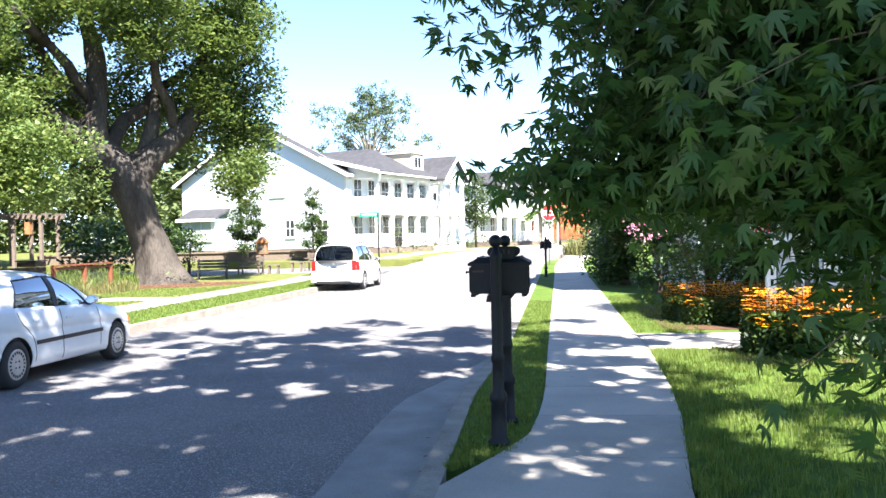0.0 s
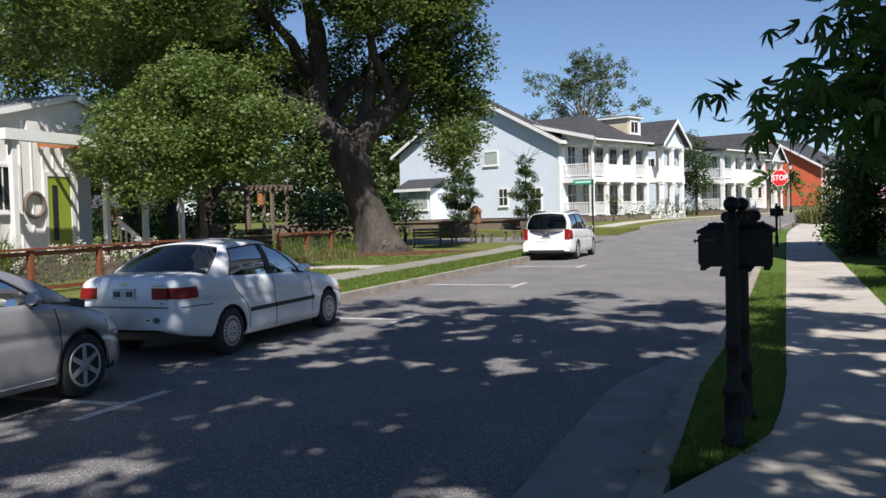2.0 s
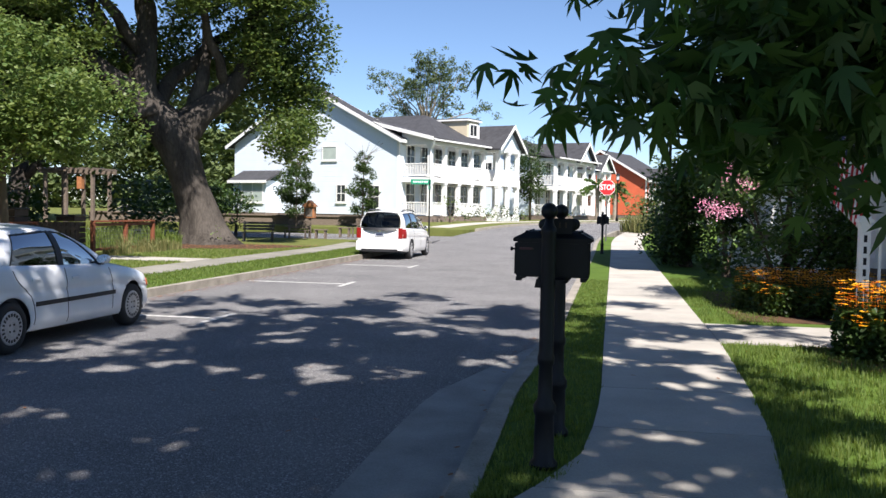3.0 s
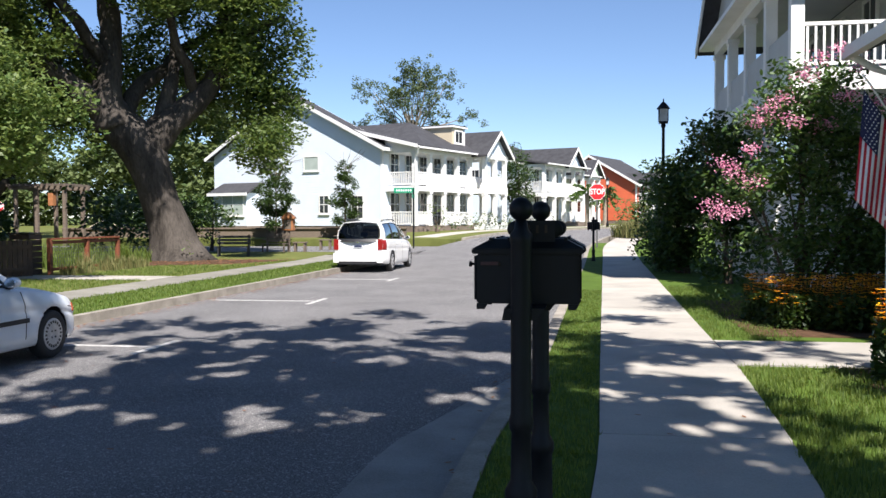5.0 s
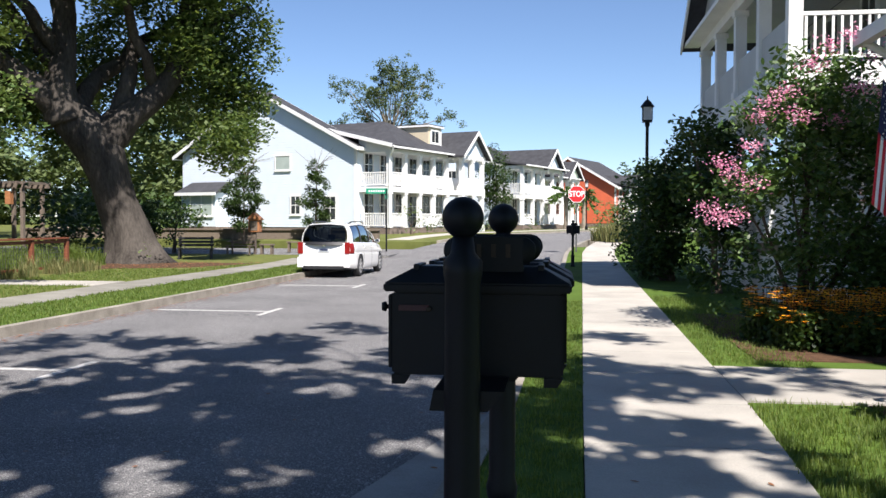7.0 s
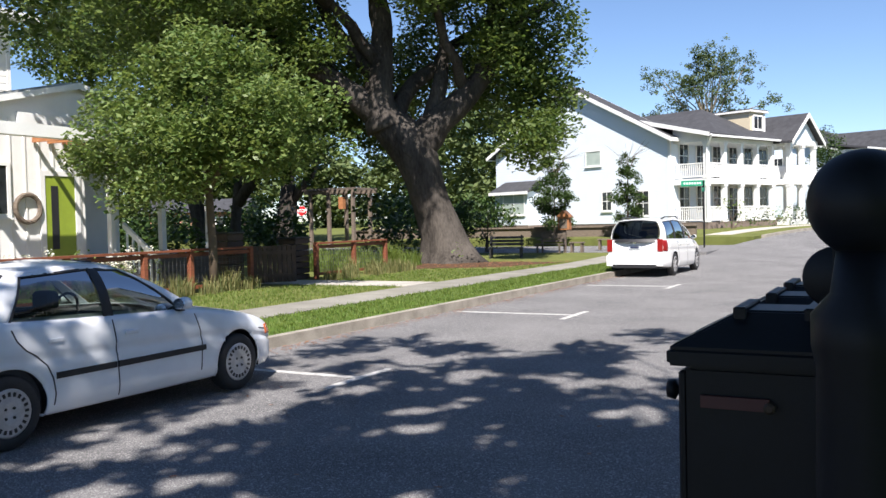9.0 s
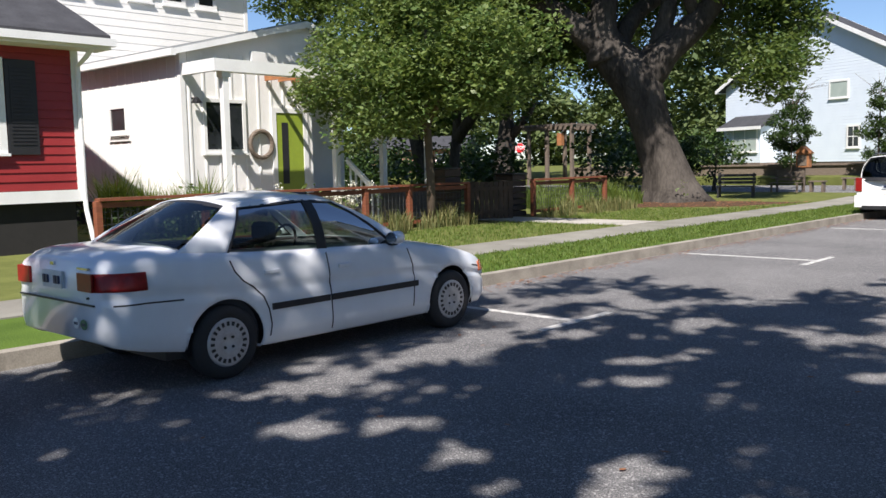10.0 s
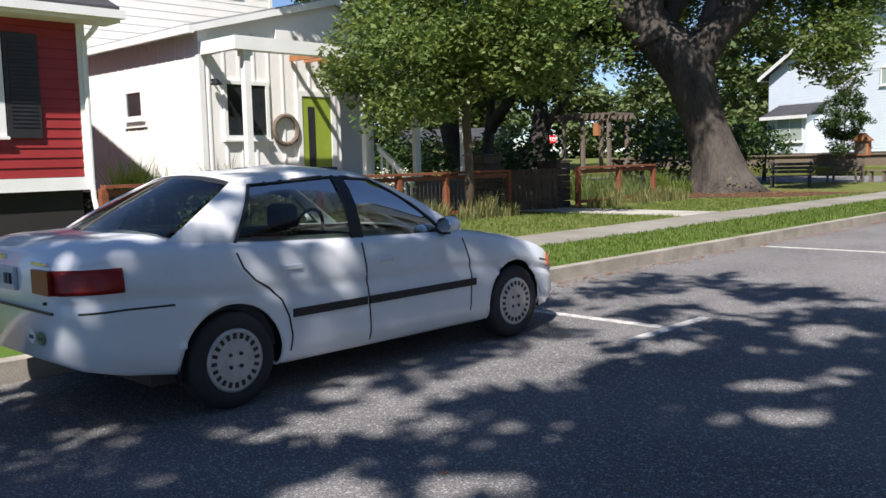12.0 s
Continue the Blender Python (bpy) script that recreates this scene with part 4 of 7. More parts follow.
def oak():
    t = thing("oak_tree", "old live oak with thick leaning trunk and dark spreading crown", "tree", (-15.27, 35.57, 0.14))
    def across(x, d, z):
        """A point of the tree from its spread across the street view, depth behind it and height."""
        return Vector((0.885 * x - 0.466 * d, 0.466 * x + 0.885 * d, z))

    bm = bmesh.new()
    spine = [(0.1, 0, -0.25), (0.07, 0, 0.12), (0.0, 0, 0.55), (-0.16, 0, 1.2), (-0.5, 0, 2.2), (-0.78, 0, 3.2), (-1.02, 0, 4.0), (-1.5, 0.05, 4.7), (-2.05, 0.1, 5.3), (-2.3, 0.1, 5.9)]
    tube(bm, [across(*p) for p in spine], [1.6, 1.2, 0.95, 0.78, 0.69, 0.72, 0.84, 0.82, 0.7, 0.55], 30)
    for v in bm.verts:
        a = math.atan2(v.co.y, v.co.x)
        c = across(-0.3 * max(0, v.co.z - 0.4), 0, v.co.z)
        k = 1 + 0.1 * math.sin(5 * a + 0.7) * max(0.1, 1.1 - v.co.z) + 0.09 * noise.noise(v.co * 1.1) + 0.04 * noise.noise(v.co * 3.1)
        v.co.x, v.co.y = c.x + (v.co.x - c.x) * k, c.y + (v.co.y - c.y) * k
    part("trunk", bm, BARK, t, "leaning furrowed grey-brown trunk", True)
    stems = [
        ([(-2.1, 0, 5.0), (-2.35, 0, 5.9), (-2.32, 0, 6.8), (-2.2, 0.1, 7.8), (-2.25, 0.2, 9.3), (-2.7, 0.4, 11.2)], [0.78, 0.62, 0.5, 0.44, 0.38, 0.26]),
        ([(-1.9, 0, 5.1), (-2.8, -0.1, 5.9), (-3.6, -0.3, 6.5), (-4.9, -0.6, 7.4), (-6.4, -1.0, 8.3), (-8.4, -1.2, 9.0)], [0.55, 0.5, 0.44, 0.36, 0.28, 0.18]),
        ([(-1.25, 0, 3.9), (-0.75, 0, 4.6), (-0.2, 0, 5.2), (0.5, 0, 5.8), (1.1, 0.05, 6.4), (1.6, 0.1, 7.1), (1.9, 0.1, 8.2), (2.1, 0.1, 9.6), (2.5, 0.1, 11.4)], [0.8, 0.68, 0.55, 0.47, 0.43, 0.42, 0.38, 0.34, 0.2]),
        ([(-0.5, 0.1, 4.9), (-0.28, 0.15, 5.8), (-0.12, 0.2, 6.6), (0.1, 0.5, 7.8), (0.0, 0.9, 9.4)], [0.42, 0.34, 0.27, 0.2, 0.12]),
        ([(-2.3, 0, 6.6), (-3.0, 0.2, 7.6), (-3.9, 0.3, 8.7), (-4.9, 0.6, 10.6)], [0.36, 0.3, 0.25, 0.14]),
        ([(1.85, 0.1, 8.0), (2.9, -0.2, 8.9), (4.2, -0.4, 9.5)], [0.26, 0.2, 0.1])]
    for i, (pts, radii) in enumerate(stems):
        pts = [across(*p) for p in pts]
        fine, rad = [], []
        for k in range(len(pts) - 1):
            p0, p1, p2, p3 = pts[max(k - 1, 0)], pts[k], pts[k + 1], pts[min(k + 2, len(pts) - 1)]
            for q in (0, 0.33, 0.67):
                fine.append(0.5 * (2 * p1 + (p2 - p0) * q + (2 * p0 - 5 * p1 + 4 * p2 - p3) * q * q + (3 * p1 - p0 - 3 * p2 + p3) * q ** 3))
                rad.append((radii[k] + (radii[k + 1] - radii[k]) * q) * (1 + 0.1 * noise.noise(fine[-1] * 1.9)))
        bm = tube(bmesh.new(), fine + [pts[-1]], rad + [radii[-1]], 14)
        for v in bm.verts:
            v.co += Vector((noise.noise(v.co * 1.9), noise.noise(v.co * 1.9 + Vector((5, 0, 0))), 0)) * 0.1
        part("limb", bm, BARK, t, "", True)
    limbs = [
        ((-3.9, -1.5, 7.3), (-8.5, -3.2, 9.8), 0.6, 0.3, 0.12), ((-5.5, -1.2, 8.0), (-12.0, -3.0, 9.5), 0.8, 0.3, 0.1),
        ((-2.0, -1.0, 7.0), (-3.4, -3.5, 10.0), 0.4, 0.3, 0.12), ((0.8, 0.6, 6.2), (0.6, -2.8, 9.8), 0.3, 0.24, 0.1), ((-1.8, -0.4, 5.6), (-0.4, 4.0, 9.5), 0.3, 0.36, 0.15),
        ((-3.0, -3.0, 9.4), (-2.6, -13.0, 8.0), 0.9, 0.2, 0.06), ((-5.5, -1.2, 8.2), (-7.0, -8.5, 8.6), 0.7, 0.2, 0.06)]
    for i, (a, b, sag, ra, rb) in enumerate(limbs):
        pts = limb_path(a, b, sag, 7, 0.16, i)
        bm = tube(bmesh.new(), pts, [ra + (rb - ra) * k / 7 for k in range(8)], 12)
        part("limb", bm, BARK, t, "", True)
    masses = [(-3.3, -3.6, 8.0, 1.5, 1.2, 1.3), (-5.2, -3.9, 7.5, 1.8, 1.4, 1.2), (-6.2, -2.9, 6.3, 1.3, 1.1, 0.9), (-3, 0, 13.5, 5.5, 4.5, 2.6), (2.5, 0, 12.5, 3.0, 3.5, 2.6), (-9, -1.5, 11.0, 4.5, 4, 2.3), (-13, -3, 10.2, 3.5, 3, 1.9), (3.2, 0.8, 8.6, 1.5, 2.0, 2.0),
              (2.9, 1.6, 6.0, 1.5, 1.6, 2.0), (3.6, 0.5, 4.6, 0.9, 1.2, 1.1), (-6.5, -2.0, 8.6, 3.2, 2.5, 1.6), (-10.5, -3.5, 8.2, 2.6, 2, 1.3), (-2.0, -3.2, 11.0, 3.0, 1.6, 2.2), (0.8, -2.6, 10.6, 2.2, 1.5, 1.8),
              (-1.0, 4.0, 9.5, 4.0, 2.0, 3.0), (-4.5, 3.5, 8.0, 3.5, 2.0, 2.2), (1.2, 3.0, 7.0, 1.6, 1.6, 2.6), (3.5, -0.6, 10.2, 1.5, 1.6, 1.4), (-8, 2.5, 7.0, 3.0, 2, 1.6), (-15.0, -4.0, 8.6, 2.6, 2.2, 1.5), (-3.4, -0.8, 7.4, 0.8, 0.8, 0.9), (-3.0, -14.6, 7.4, 2.6, 2.2, 1.2), (-1.5, -11.5, 8.4, 3.2, 2.4, 1.4), (-6.0, -9.0, 8.6, 3.6, 2.4, 1.5), (-7.5, -5.5, 9.4, 3.6, 2.6, 1.9), (-4.5, -6.0, 9.8, 2.4, 2.0, 1.2), (2.6, -6.2, 12.0, 2.6, 2.4, 1.2), (-4.6, 1.6, 6.2, 1.5, 1.5, 1.5), (-6.8, 1.2, 5.8, 1.8, 1.5, 1.4), (-4.2, 2.6, 4.9, 1.0, 1.0, 0.9)]
    blobs = sub_clumps(masses, 7.2, 0.85, 3)
    pts = clump_points(blobs, 430, 4, 0.3)
    leaves("crown", pts, np.random.default_rng(1).uniform(0.14, 0.26, len(pts)), OAK_LEAF, t, "dark green small-leaved crown", QUAD, 0.35, 5)
    return t


oak()


def young_tree(name, label, at, masses, trunk, per, size, leaf, clump, count, seed, bark=TWIG, shell=0.3, twigs=0):
    t = thing(name, label, "tree", at)
    for i, (pts, radii) in enumerate(trunk):
        part("trunk" if i == 0 else "limb", tube(bmesh.new(), pts, radii, 9), bark, t, "", True)
    blobs = sub_clumps(masses, count, clump, seed)
    pts = clump_points(blobs, per, seed, shell)
    leaves("crown", pts, np.random.default_rng(seed).uniform(size * 0.7, size * 1.3, len(pts)), leaf, t, "", QUAD, 0.35, seed)
    return t


young_tree("street_tree", "young oak with dense round bright green crown", (-14.6, 22.3, 0.14),
           [(0, 0, 4.2, 2.6, 2.4, 1.5), (-1.3, -0.4, 3.4, 2.0, 1.9, 1.2), (1.4, 0.2, 3.6, 1.8, 1.8, 1.2), (0.3, 0, 5.4, 1.5, 1.4, 0.8), (-2.2, 0, 4.5, 1.3, 1.3, 0.9), (2.3, 0, 4.3, 1.0, 1.0, 0.7), (-1.0, 0.5, 5.2, 1.0, 1.0, 0.8), (-2.6, -0.8, 3.0, 0.8, 0.8, 0.6), (0.3, -1.2, 2.7, 0.9, 0.8, 0.5)],
           [([(0.1, 0, -0.1), (0.08, 0, 1.2), (0, 0, 2.6), (0.05, 0, 4.6)], [0.12, 0.1, 0.09, 0.04]), ([(0, 0, 2.3), (-0.9, 0.1, 3.4), (-1.6, 0, 4.4)], [0.06, 0.05, 0.03]), ([(0, 0, 2.4), (0.9, -0.1, 3.4), (1.5, 0, 4.3)], [0.06, 0.05, 0.03])],
           1250, 0.14, YOUNG_LEAF, 0.54, 13, 11, shell=0.5)
# older trees in the garden beyond
for i, (x, y, h, r) in enumerate(((-31.5, 40.5, 9, 4.5), (-33.2, 49, 10, 4.5), (-27.5, 38, 8, 3.4))):
    lean = (-1.2, 0.4, 0.3)[i]
    young_tree("garden_tree", "older tree with a stout trunk and dark crown in a garden", (x, y, 0.14),
               [(lean, 0, h - 1.5, r, r, 2.2), (lean - 2, 0.5, h - 3.6, r * 0.6, r * 0.6, 1.3), (lean + 2.4, -0.5, h - 3.4, r * 0.6, r * 0.6, 1.4)],
               [([(0, 0, -0.2), (-0.1, 0, 1.0), (lean * 0.6, 0, 3.0), (lean, 0, 6.0)], [(0.85, 0.6, 0.5, 0.2), (1.0, 0.75, 0.55, 0.2), (0.32, 0.26, 0.22, 0.12)][i]), ([(lean * 0.5, 0, 2.6), (lean + 1.4, 0.2, 4.4), (lean + 2.6, 0, 6.0)], [0.3, 0.22, 0.1])],
               110, 0.32, SHRUB_LEAF, 0.9, 6.5, 20 + i, BARK)
# upright young trees in front of the pale blue house
for x, y, h, r, s in ((-16.0, 49.0, 4.4, 1.2, 31), (-12.45, 50.0, 4.4, 0.85, 32), (-20.2, 47, 2.3, 0.9, 33)):
    z0 = rise(y) + 0.1
    young_tree("upright_tree", "slim upright young tree in front of a pale blue wall", (x, y, z0),
               [(0, 0, h * (0.28 + 0.18 * k), r * (1.05 - 0.2 * abs(k - 1)), r * (1.0 - 0.2 * abs(k - 1)), h * 0.16) for k in range(4)],
               [([(0, 0, -0.1), (0, 0, 1.0), (0.04, 0, h * 0.95)], [0.05, 0.045, 0.02])], 5200, 0.13, SHRUB_LEAF, 0.28, 30, s)
    if s != 33:
        bm = bmesh.new()
        rng = random.Random(s)
        for _ in range(11):
            a = rng.uniform(0, 6.28)
            d = Vector((math.cos(a), math.sin(a), 0))
            tube(bm, [(0, 0, h * 0.7), d * r * 0.5 + Vector((0, 0, h * 0.95)), d * r * 1.3 + Vector((0, 0, h * rng.uniform(0.98, 1.12)))], [0.012, 0.01, 0.005], 4)
        part("twig", bm, TWIG, [o for o in scene.objects if o.name.startswith("upright_tree")][-1])


def woods(name, label, rows, per, size, leaf, seed, category="wood"):
    """Far greenery: many clumps of leaves as one body."""
    blobs = sub_clumps(rows, 3.2, 1.3, seed)
    pts = clump_points(blobs, per, seed, 0.4)
    ob = leaves(name, pts, np.random.default_rng(seed).uniform(size * 0.7, size * 1.3, len(pts)), leaf, None, "", QUAD, 0.3, seed)
    return tagged(ob, label, category, "", "stuff")


rng = random.Random(5)
woods("far_woods", "distant line of green trees behind gardens", [(x, 92 + rng.uniform(-8, 12), 6.0 + rng.uniform(-1, 2.5), 6, 5, rng.uniform(5.5, 8.5)) for x in range(-110, -26, 6)], 26, 0.75, FAR_LEAF, 41)
woods("garden_shrubs", "dense green shrubs behind the garden fence", [(x, 58 + rng.uniform(-6, 6), 1.3, 2.4, 2, rng.uniform(1.4, 2.4)) for x in (-52, -47, -42, -37.5, -27, -25.2)] + [(-24.0, 45, 1.7, 1.9, 1.5, 1.9), (-21.5, 43, 1.4, 1.4, 1.2, 1.5), (-44, 46, 1.2, 3, 2, 1.2), (-26, 33, 0.9, 2.0, 1.2, 0.9), (-36, 41, 1.4, 2.4, 1.5, 1.5), (-32, 42.5, 1.2, 1.9, 1.4, 1.4), (-28.6, 41.5, 1.1, 1.5, 1.2, 1.2)], 80, 0.3, SHRUB_LEAF, 42, "shrubs")
woods("far_woods", "distant green treetops at the end of the street", [(x, 150 + rng.uniform(-6, 6), 5 + rng.uniform(-1, 2), 7, 5, 5) for x in range(-10, 70, 8)], 16, 0.85, FAR_LEAF, 43)

# tall thin-crowned tree far behind the blue house
t = thing("far_tree", "tall thin-crowned tree far behind a roof", "tree", (-24.0, 128, 1.0))
rng = random.Random(9)
part("trunk", tube(bmesh.new(), [(0, 0, -1.5), (0, 0, 9), (0.4, 0, 15)], [0.6, 0.45, 0.3], 8), PALE_BARK, t)
blobs = []
for i in range(30):
    a = rng.uniform(0, 6.28)
    e = Vector((math.cos(a) * rng.uniform(1.0, 9.5), math.sin(a) * 3, rng.uniform(14.0, 22.0)))
    e.z -= 0.35 * max(0, abs(e.x) - 3)
    part("limb", tube(bmesh.new(), limb_path((0.2, 0, rng.uniform(9, 13)), e, 0.5, 4, 0.2, i), [0.16, 0.12, 0.09, 0.06, 0.03], 5), PALE_BARK, t)
    for _ in range(13):
        r = rng.uniform(0.4, 0.85)
        blobs.append((e.x + rng.gauss(0, 1.1), e.y + rng.uniform(-1, 1), e.z + rng.gauss(0, 0.9), r, r, r * 0.8))
pts = clump_points(blobs, 150, 50, 0.1)
leaves("crown", pts, np.random.default_rng(2).uniform(0.2, 0.42, len(pts)), FAR_TREE_LEAF, t, "", QUAD, 0.3, 51)

# ---- mailboxes ----
def mailbox(label, at, runs, shift=0.0):
    """Cast-iron post with ball finial; each box is fixed beside it at its run (start, end), with scrolled number plate."""
    t = thing("mailbox", label, "mailbox", at, group="street mailboxes")
    post = lathe(bmesh.new(), [(0.085, 0), (0.085, 0.03), (0.062, 0.06), (0.058, 0.32), (0.068, 0.34), (0.068, 0.38), (0.045, 0.42), (0.041, 0.62), (0.05, 0.64), (0.052, 0.67), (0.044, 0.7), (0.043, 1.4), (0.047, 1.42), (0.047, 1.45), (0.03, 1.47), (0.024, 1.51)], seg=24)
    part("post", post, IRON, t, "", True)
    ball = lathe(bmesh.new(), [(0.004, 0)] + [(0.05 * math.sin(a), 0.05 - 0.05 * math.cos(a)) for a in np.linspace(0.35, math.pi - 0.05, 16)], (0, 0, 1.503), 28)
    part("finial", ball, IRON, t, "", True)
    x0, x1 = -0.21 + shift, 0.24 + shift
    z0, z1, z2 = 1.14, 1.36, 1.425
    for a, b in runs:
        c = (a + b) / 2
        bm = prism(bmesh.new(), [(a, z0), (b, z0), (b, z1), (a, z1)], "x", x0, x1)
        bmesh.ops.bevel(bm, geom=list(bm.edges), offset=0.006, segments=2, affect="EDGES")
        body = part("box", bm, IRON, t)
        lid = bmesh.new()
        lo = [(x0 - 0.02, a - 0.014, z1), (x1 + 0.02, a - 0.014, z1), (x1 + 0.02, b + 0.006, z1), (x0 - 0.02, b + 0.006, z1)]
        mid = [(x, y, z + 0.022) for x, y, z in lo]
        top = [(x0 + 0.06, c - 0.045, z2), (x1 - 0.06, c - 0.045, z2), (x1 - 0.06, c + 0.045, z2), (x0 + 0.06, c + 0.045, z2)]
        rings = [[lid.verts.new(p) for p in r] for r in (lo, mid, top)]
        for p, q in zip(rings, rings[1:]):
            for k in range(4):
                lid.faces.new((p[k], p[(k + 1) % 4], q[(k + 1) % 4], q[k]))
        lid.faces.new(rings[0][::-1])
        lid.faces.new(rings[-1])
        bmesh.ops.bevel(lid, geom=list(lid.edges), offset=0.004, segments=2, affect="EDGES")
        part("lid", lid, IRON, body)
        for k in range(5):
            x = x0 + 0.06 + k * (x1 - x0 - 0.12) / 4
            part("rib", boxes((x - 0.008, x + 0.008, c - 0.06, c + 0.06, z1 + 0.03, z2 + 0.005), bevel=0.002), IRON, body)
        for x in (x0, x1 - 0.05):
            part("foot", prism(bmesh.new(), [(x, z0), (x + 0.05, z0), (x + 0.035, z0 - 0.025), (x, z0 - 0.025)], "y", a, a + 0.03), IRON, body)
        part("door", boxes((x0 - 0.012, x0 - 0.001, a + 0.015, b - 0.015, z0 + 0.015, z1 - 0.01), bevel=0.003), IRON, body)
        knob = lathe(bmesh.new(), [(0.006, 0), (0.006, 0.02), (0.014, 0.024), (0.012, 0.034)], (0, 0, 0), 12, Matrix.Translation((x0 - 0.01, c, 1.31)) @ Matrix.Rotation(radians(-90), 4, "Y"))
        part("knob", knob, IRON, body, "", True)
        part("flag", boxes((x0 + 0.02, x0 + 0.1, a - 0.008, a - 0.002, 1.31, 1.325)), FLAG_ENAMEL, body, "faded red signal flag")
        part("flag_pivot", lathe(bmesh.new(), [(0.007, 0), (0.007, 0.012), (0.004, 0.014)], (0, 0, 0), 10, Matrix.Translation((x0 + 0.1, a, 1.315)) @ Matrix.Rotation(radians(90), 4, "X")), BRASS, body)
        # number plate with scroll ends above the lid
        y = a + 0.03
        plate = part("plate", boxes((shift - 0.045, shift + 0.135, y, y + 0.018, 1.41, 1.506), bevel=0.003), IRON, body)
        for x in (shift - 0.04, shift + 0.13):
            disc = lathe(bmesh.new(), [(0.034, 0), (0.037, 0.003), (0.037, 0.016), (0.034, 0.019)], (0, 0, 0), 24, Matrix.Translation((x, y + 0.02, 1.468)) @ Matrix.Rotation(radians(90), 4, "X"))
            part("scroll", disc, IRON, body, "", True)
        if (a, b) == runs[0]:
            for k in range(4):
                x = shift - 0.03 + k * 0.038
                part("number_bar", boxes((x + 0.004, x + 0.016, y - 0.004, y - 0.001, 1.45, 1.485)), BRASS, body)
    lo_y, hi_y = min(0, min(r[0] for r in runs)), max(0, max(r[1] for r in runs))
    part("bracket", prism(bmesh.new(), [(-0.08, 1.09), (0.06, 1.09), (0.1, z0), (-0.07, z0)], "y", lo_y, hi_y), IRON, t)
    return t


FLAG_ENAMEL = surface("faded_red_enamel", (0.055, 0.004, 0.006), 0.5, bump=0)
BRASS = surface("dull_brass", (0.045, 0.028, 0.016), 0.6, metal=0.3, bump=0)
mailbox("black cast-iron mailbox with ball finial on a post", (-0.095, 7.46, 0.14), [(0.2, 0.392)])
mailbox("black cast-iron post carrying two mailboxes beside their neighbour", (-0.05, 8.27, 0.14), [(-0.396, -0.204), (-0.184, 0.005)], -0.035)
mailbox("black cast-iron mailbox on the grass verge further up", (0.62, 36.0, 0.15), [(0.1, 0.36)])

# ---- signs and lamp ----
def lettering(text, size, m, material, parent, name="lettering"):
    cu = bpy.data.curves.new(name, "FONT")
    cu.body, cu.size, cu.align_x, cu.align_y, cu.extrude = text, size, "CENTER", "CENTER", 0.002
    cu.offset = size * 0.018
    tmp = bpy.data.objects.new(name, cu)
    me = bpy.data.meshes.new_from_object(tmp)
    bpy.data.objects.remove(tmp)
    me.transform(m)
    return link_mesh(name, me, material, parent)


def stop_sign(label, at, size, height, rz, post_mat=GALVANISED):
    t = thing("stop_sign", label, "sign", at, rz)
    part("post", boxes((-0.03, 0.03, 0.01, 0.06, -0.3, height + size * 0.3)), post_mat, t)
    def octagon(r, d0, d1):
        return prism(bmesh.new(), [(r * math.cos(math.pi / 8 + k * math.pi / 4), height + r * math.sin(math.pi / 8 + k * math.pi / 4)) for k in range(8)], "y", d0, d1)
    part("border", octagon(size / 2 * 1.082, -0.002, 0.006), SIGN_WHITE, t)
    part("plate", octagon(size / 2 * 1.02, -0.007, -0.0025), SIGN_RED, t, "red octagonal plate")
    lettering("STOP", size * 0.44, Matrix.Translation((0, -0.010, height)) @ Matrix.Rotation(radians(90), 4, "X") @ Matrix.Diagonal((0.86, 1.1, 1, 1)), SIGN_WHITE, t)
    return t


stop_sign("red octagonal stop sign on a dark post at the crossing", (0.9, 44.0, rise(44) + 0.1), 0.72, 2.9 - rise(44) - 0.1, 8)
stop_sign("small far red stop sign seen between garden trees", (-41.9, 62.2, 0.3), 0.75, 2.45, 35)
sn = thing("street_name_sign", "green street name sign on a slim dark post", "sign", (-7.95, 46.2, rise(46.2)))
part("post", lathe(bmesh.new(), [(0.04, -0.2), (0.04, 2.85), (0.02, 2.9)], seg=10), IRON, sn)
part("plate", boxes((-0.98, 0.06, -0.015, 0.0, 2.65, 2.9)), SIGN_GREEN, sn, "green plate with white bars")
for k in range(7):
    x = -0.86 + k * 0.115
    part("letter_bar", boxes((x, x + 0.07, -0.02, -0.0155, 2.73, 2.82)), SIGN_WHITE, sn)
part("plate", boxes((-0.012, 0.006, -0.3, 0.3, 2.4, 2.58)), SIGN_GREEN, sn)


def street_lamp(label, at, h):
    t = thing("street_lamp", label, "lamp", at, group="street lamps")
    part("post", lathe(bmesh.new(), [(0.12, 0), (0.12, 0.25), (0.08, 0.35), (0.05, 0.6), (0.045, h - 0.6), (0.07, h - 0.55), (0.07, h - 0.5), (0.05, h - 0.46)], seg=14), IRON, t, "", True)
    part("cage", boxes(*[(sx * 0.13 - 0.01, sx * 0.13 + 0.01, sy * 0.13 - 0.01, sy * 0.13 + 0.01, h - 0.4, h - 0.02) for sx in (-1, 1) for sy in (-1, 1)], (-0.13, 0.13, -0.13, 0.13, h - 0.46, h - 0.4)), IRON, t)
    part("glass", boxes((-0.11, 0.11, -0.11, 0.11, h - 0.4, h - 0.03)), surface("frosted_lamp_glass", (0.55, 0.56, 0.55), 0.3, bump=0), t, "frosted pane")
    part("roof", lathe(bmesh.new(), [(0.2, h - 0.03), (0.19, h), (0.09, h + 0.13), (0.05, h + 0.17), (0.02, h + 0.19), (0.02, h + 0.25), (0.005, h + 0.29)], seg=8), IRON, t)
    return t


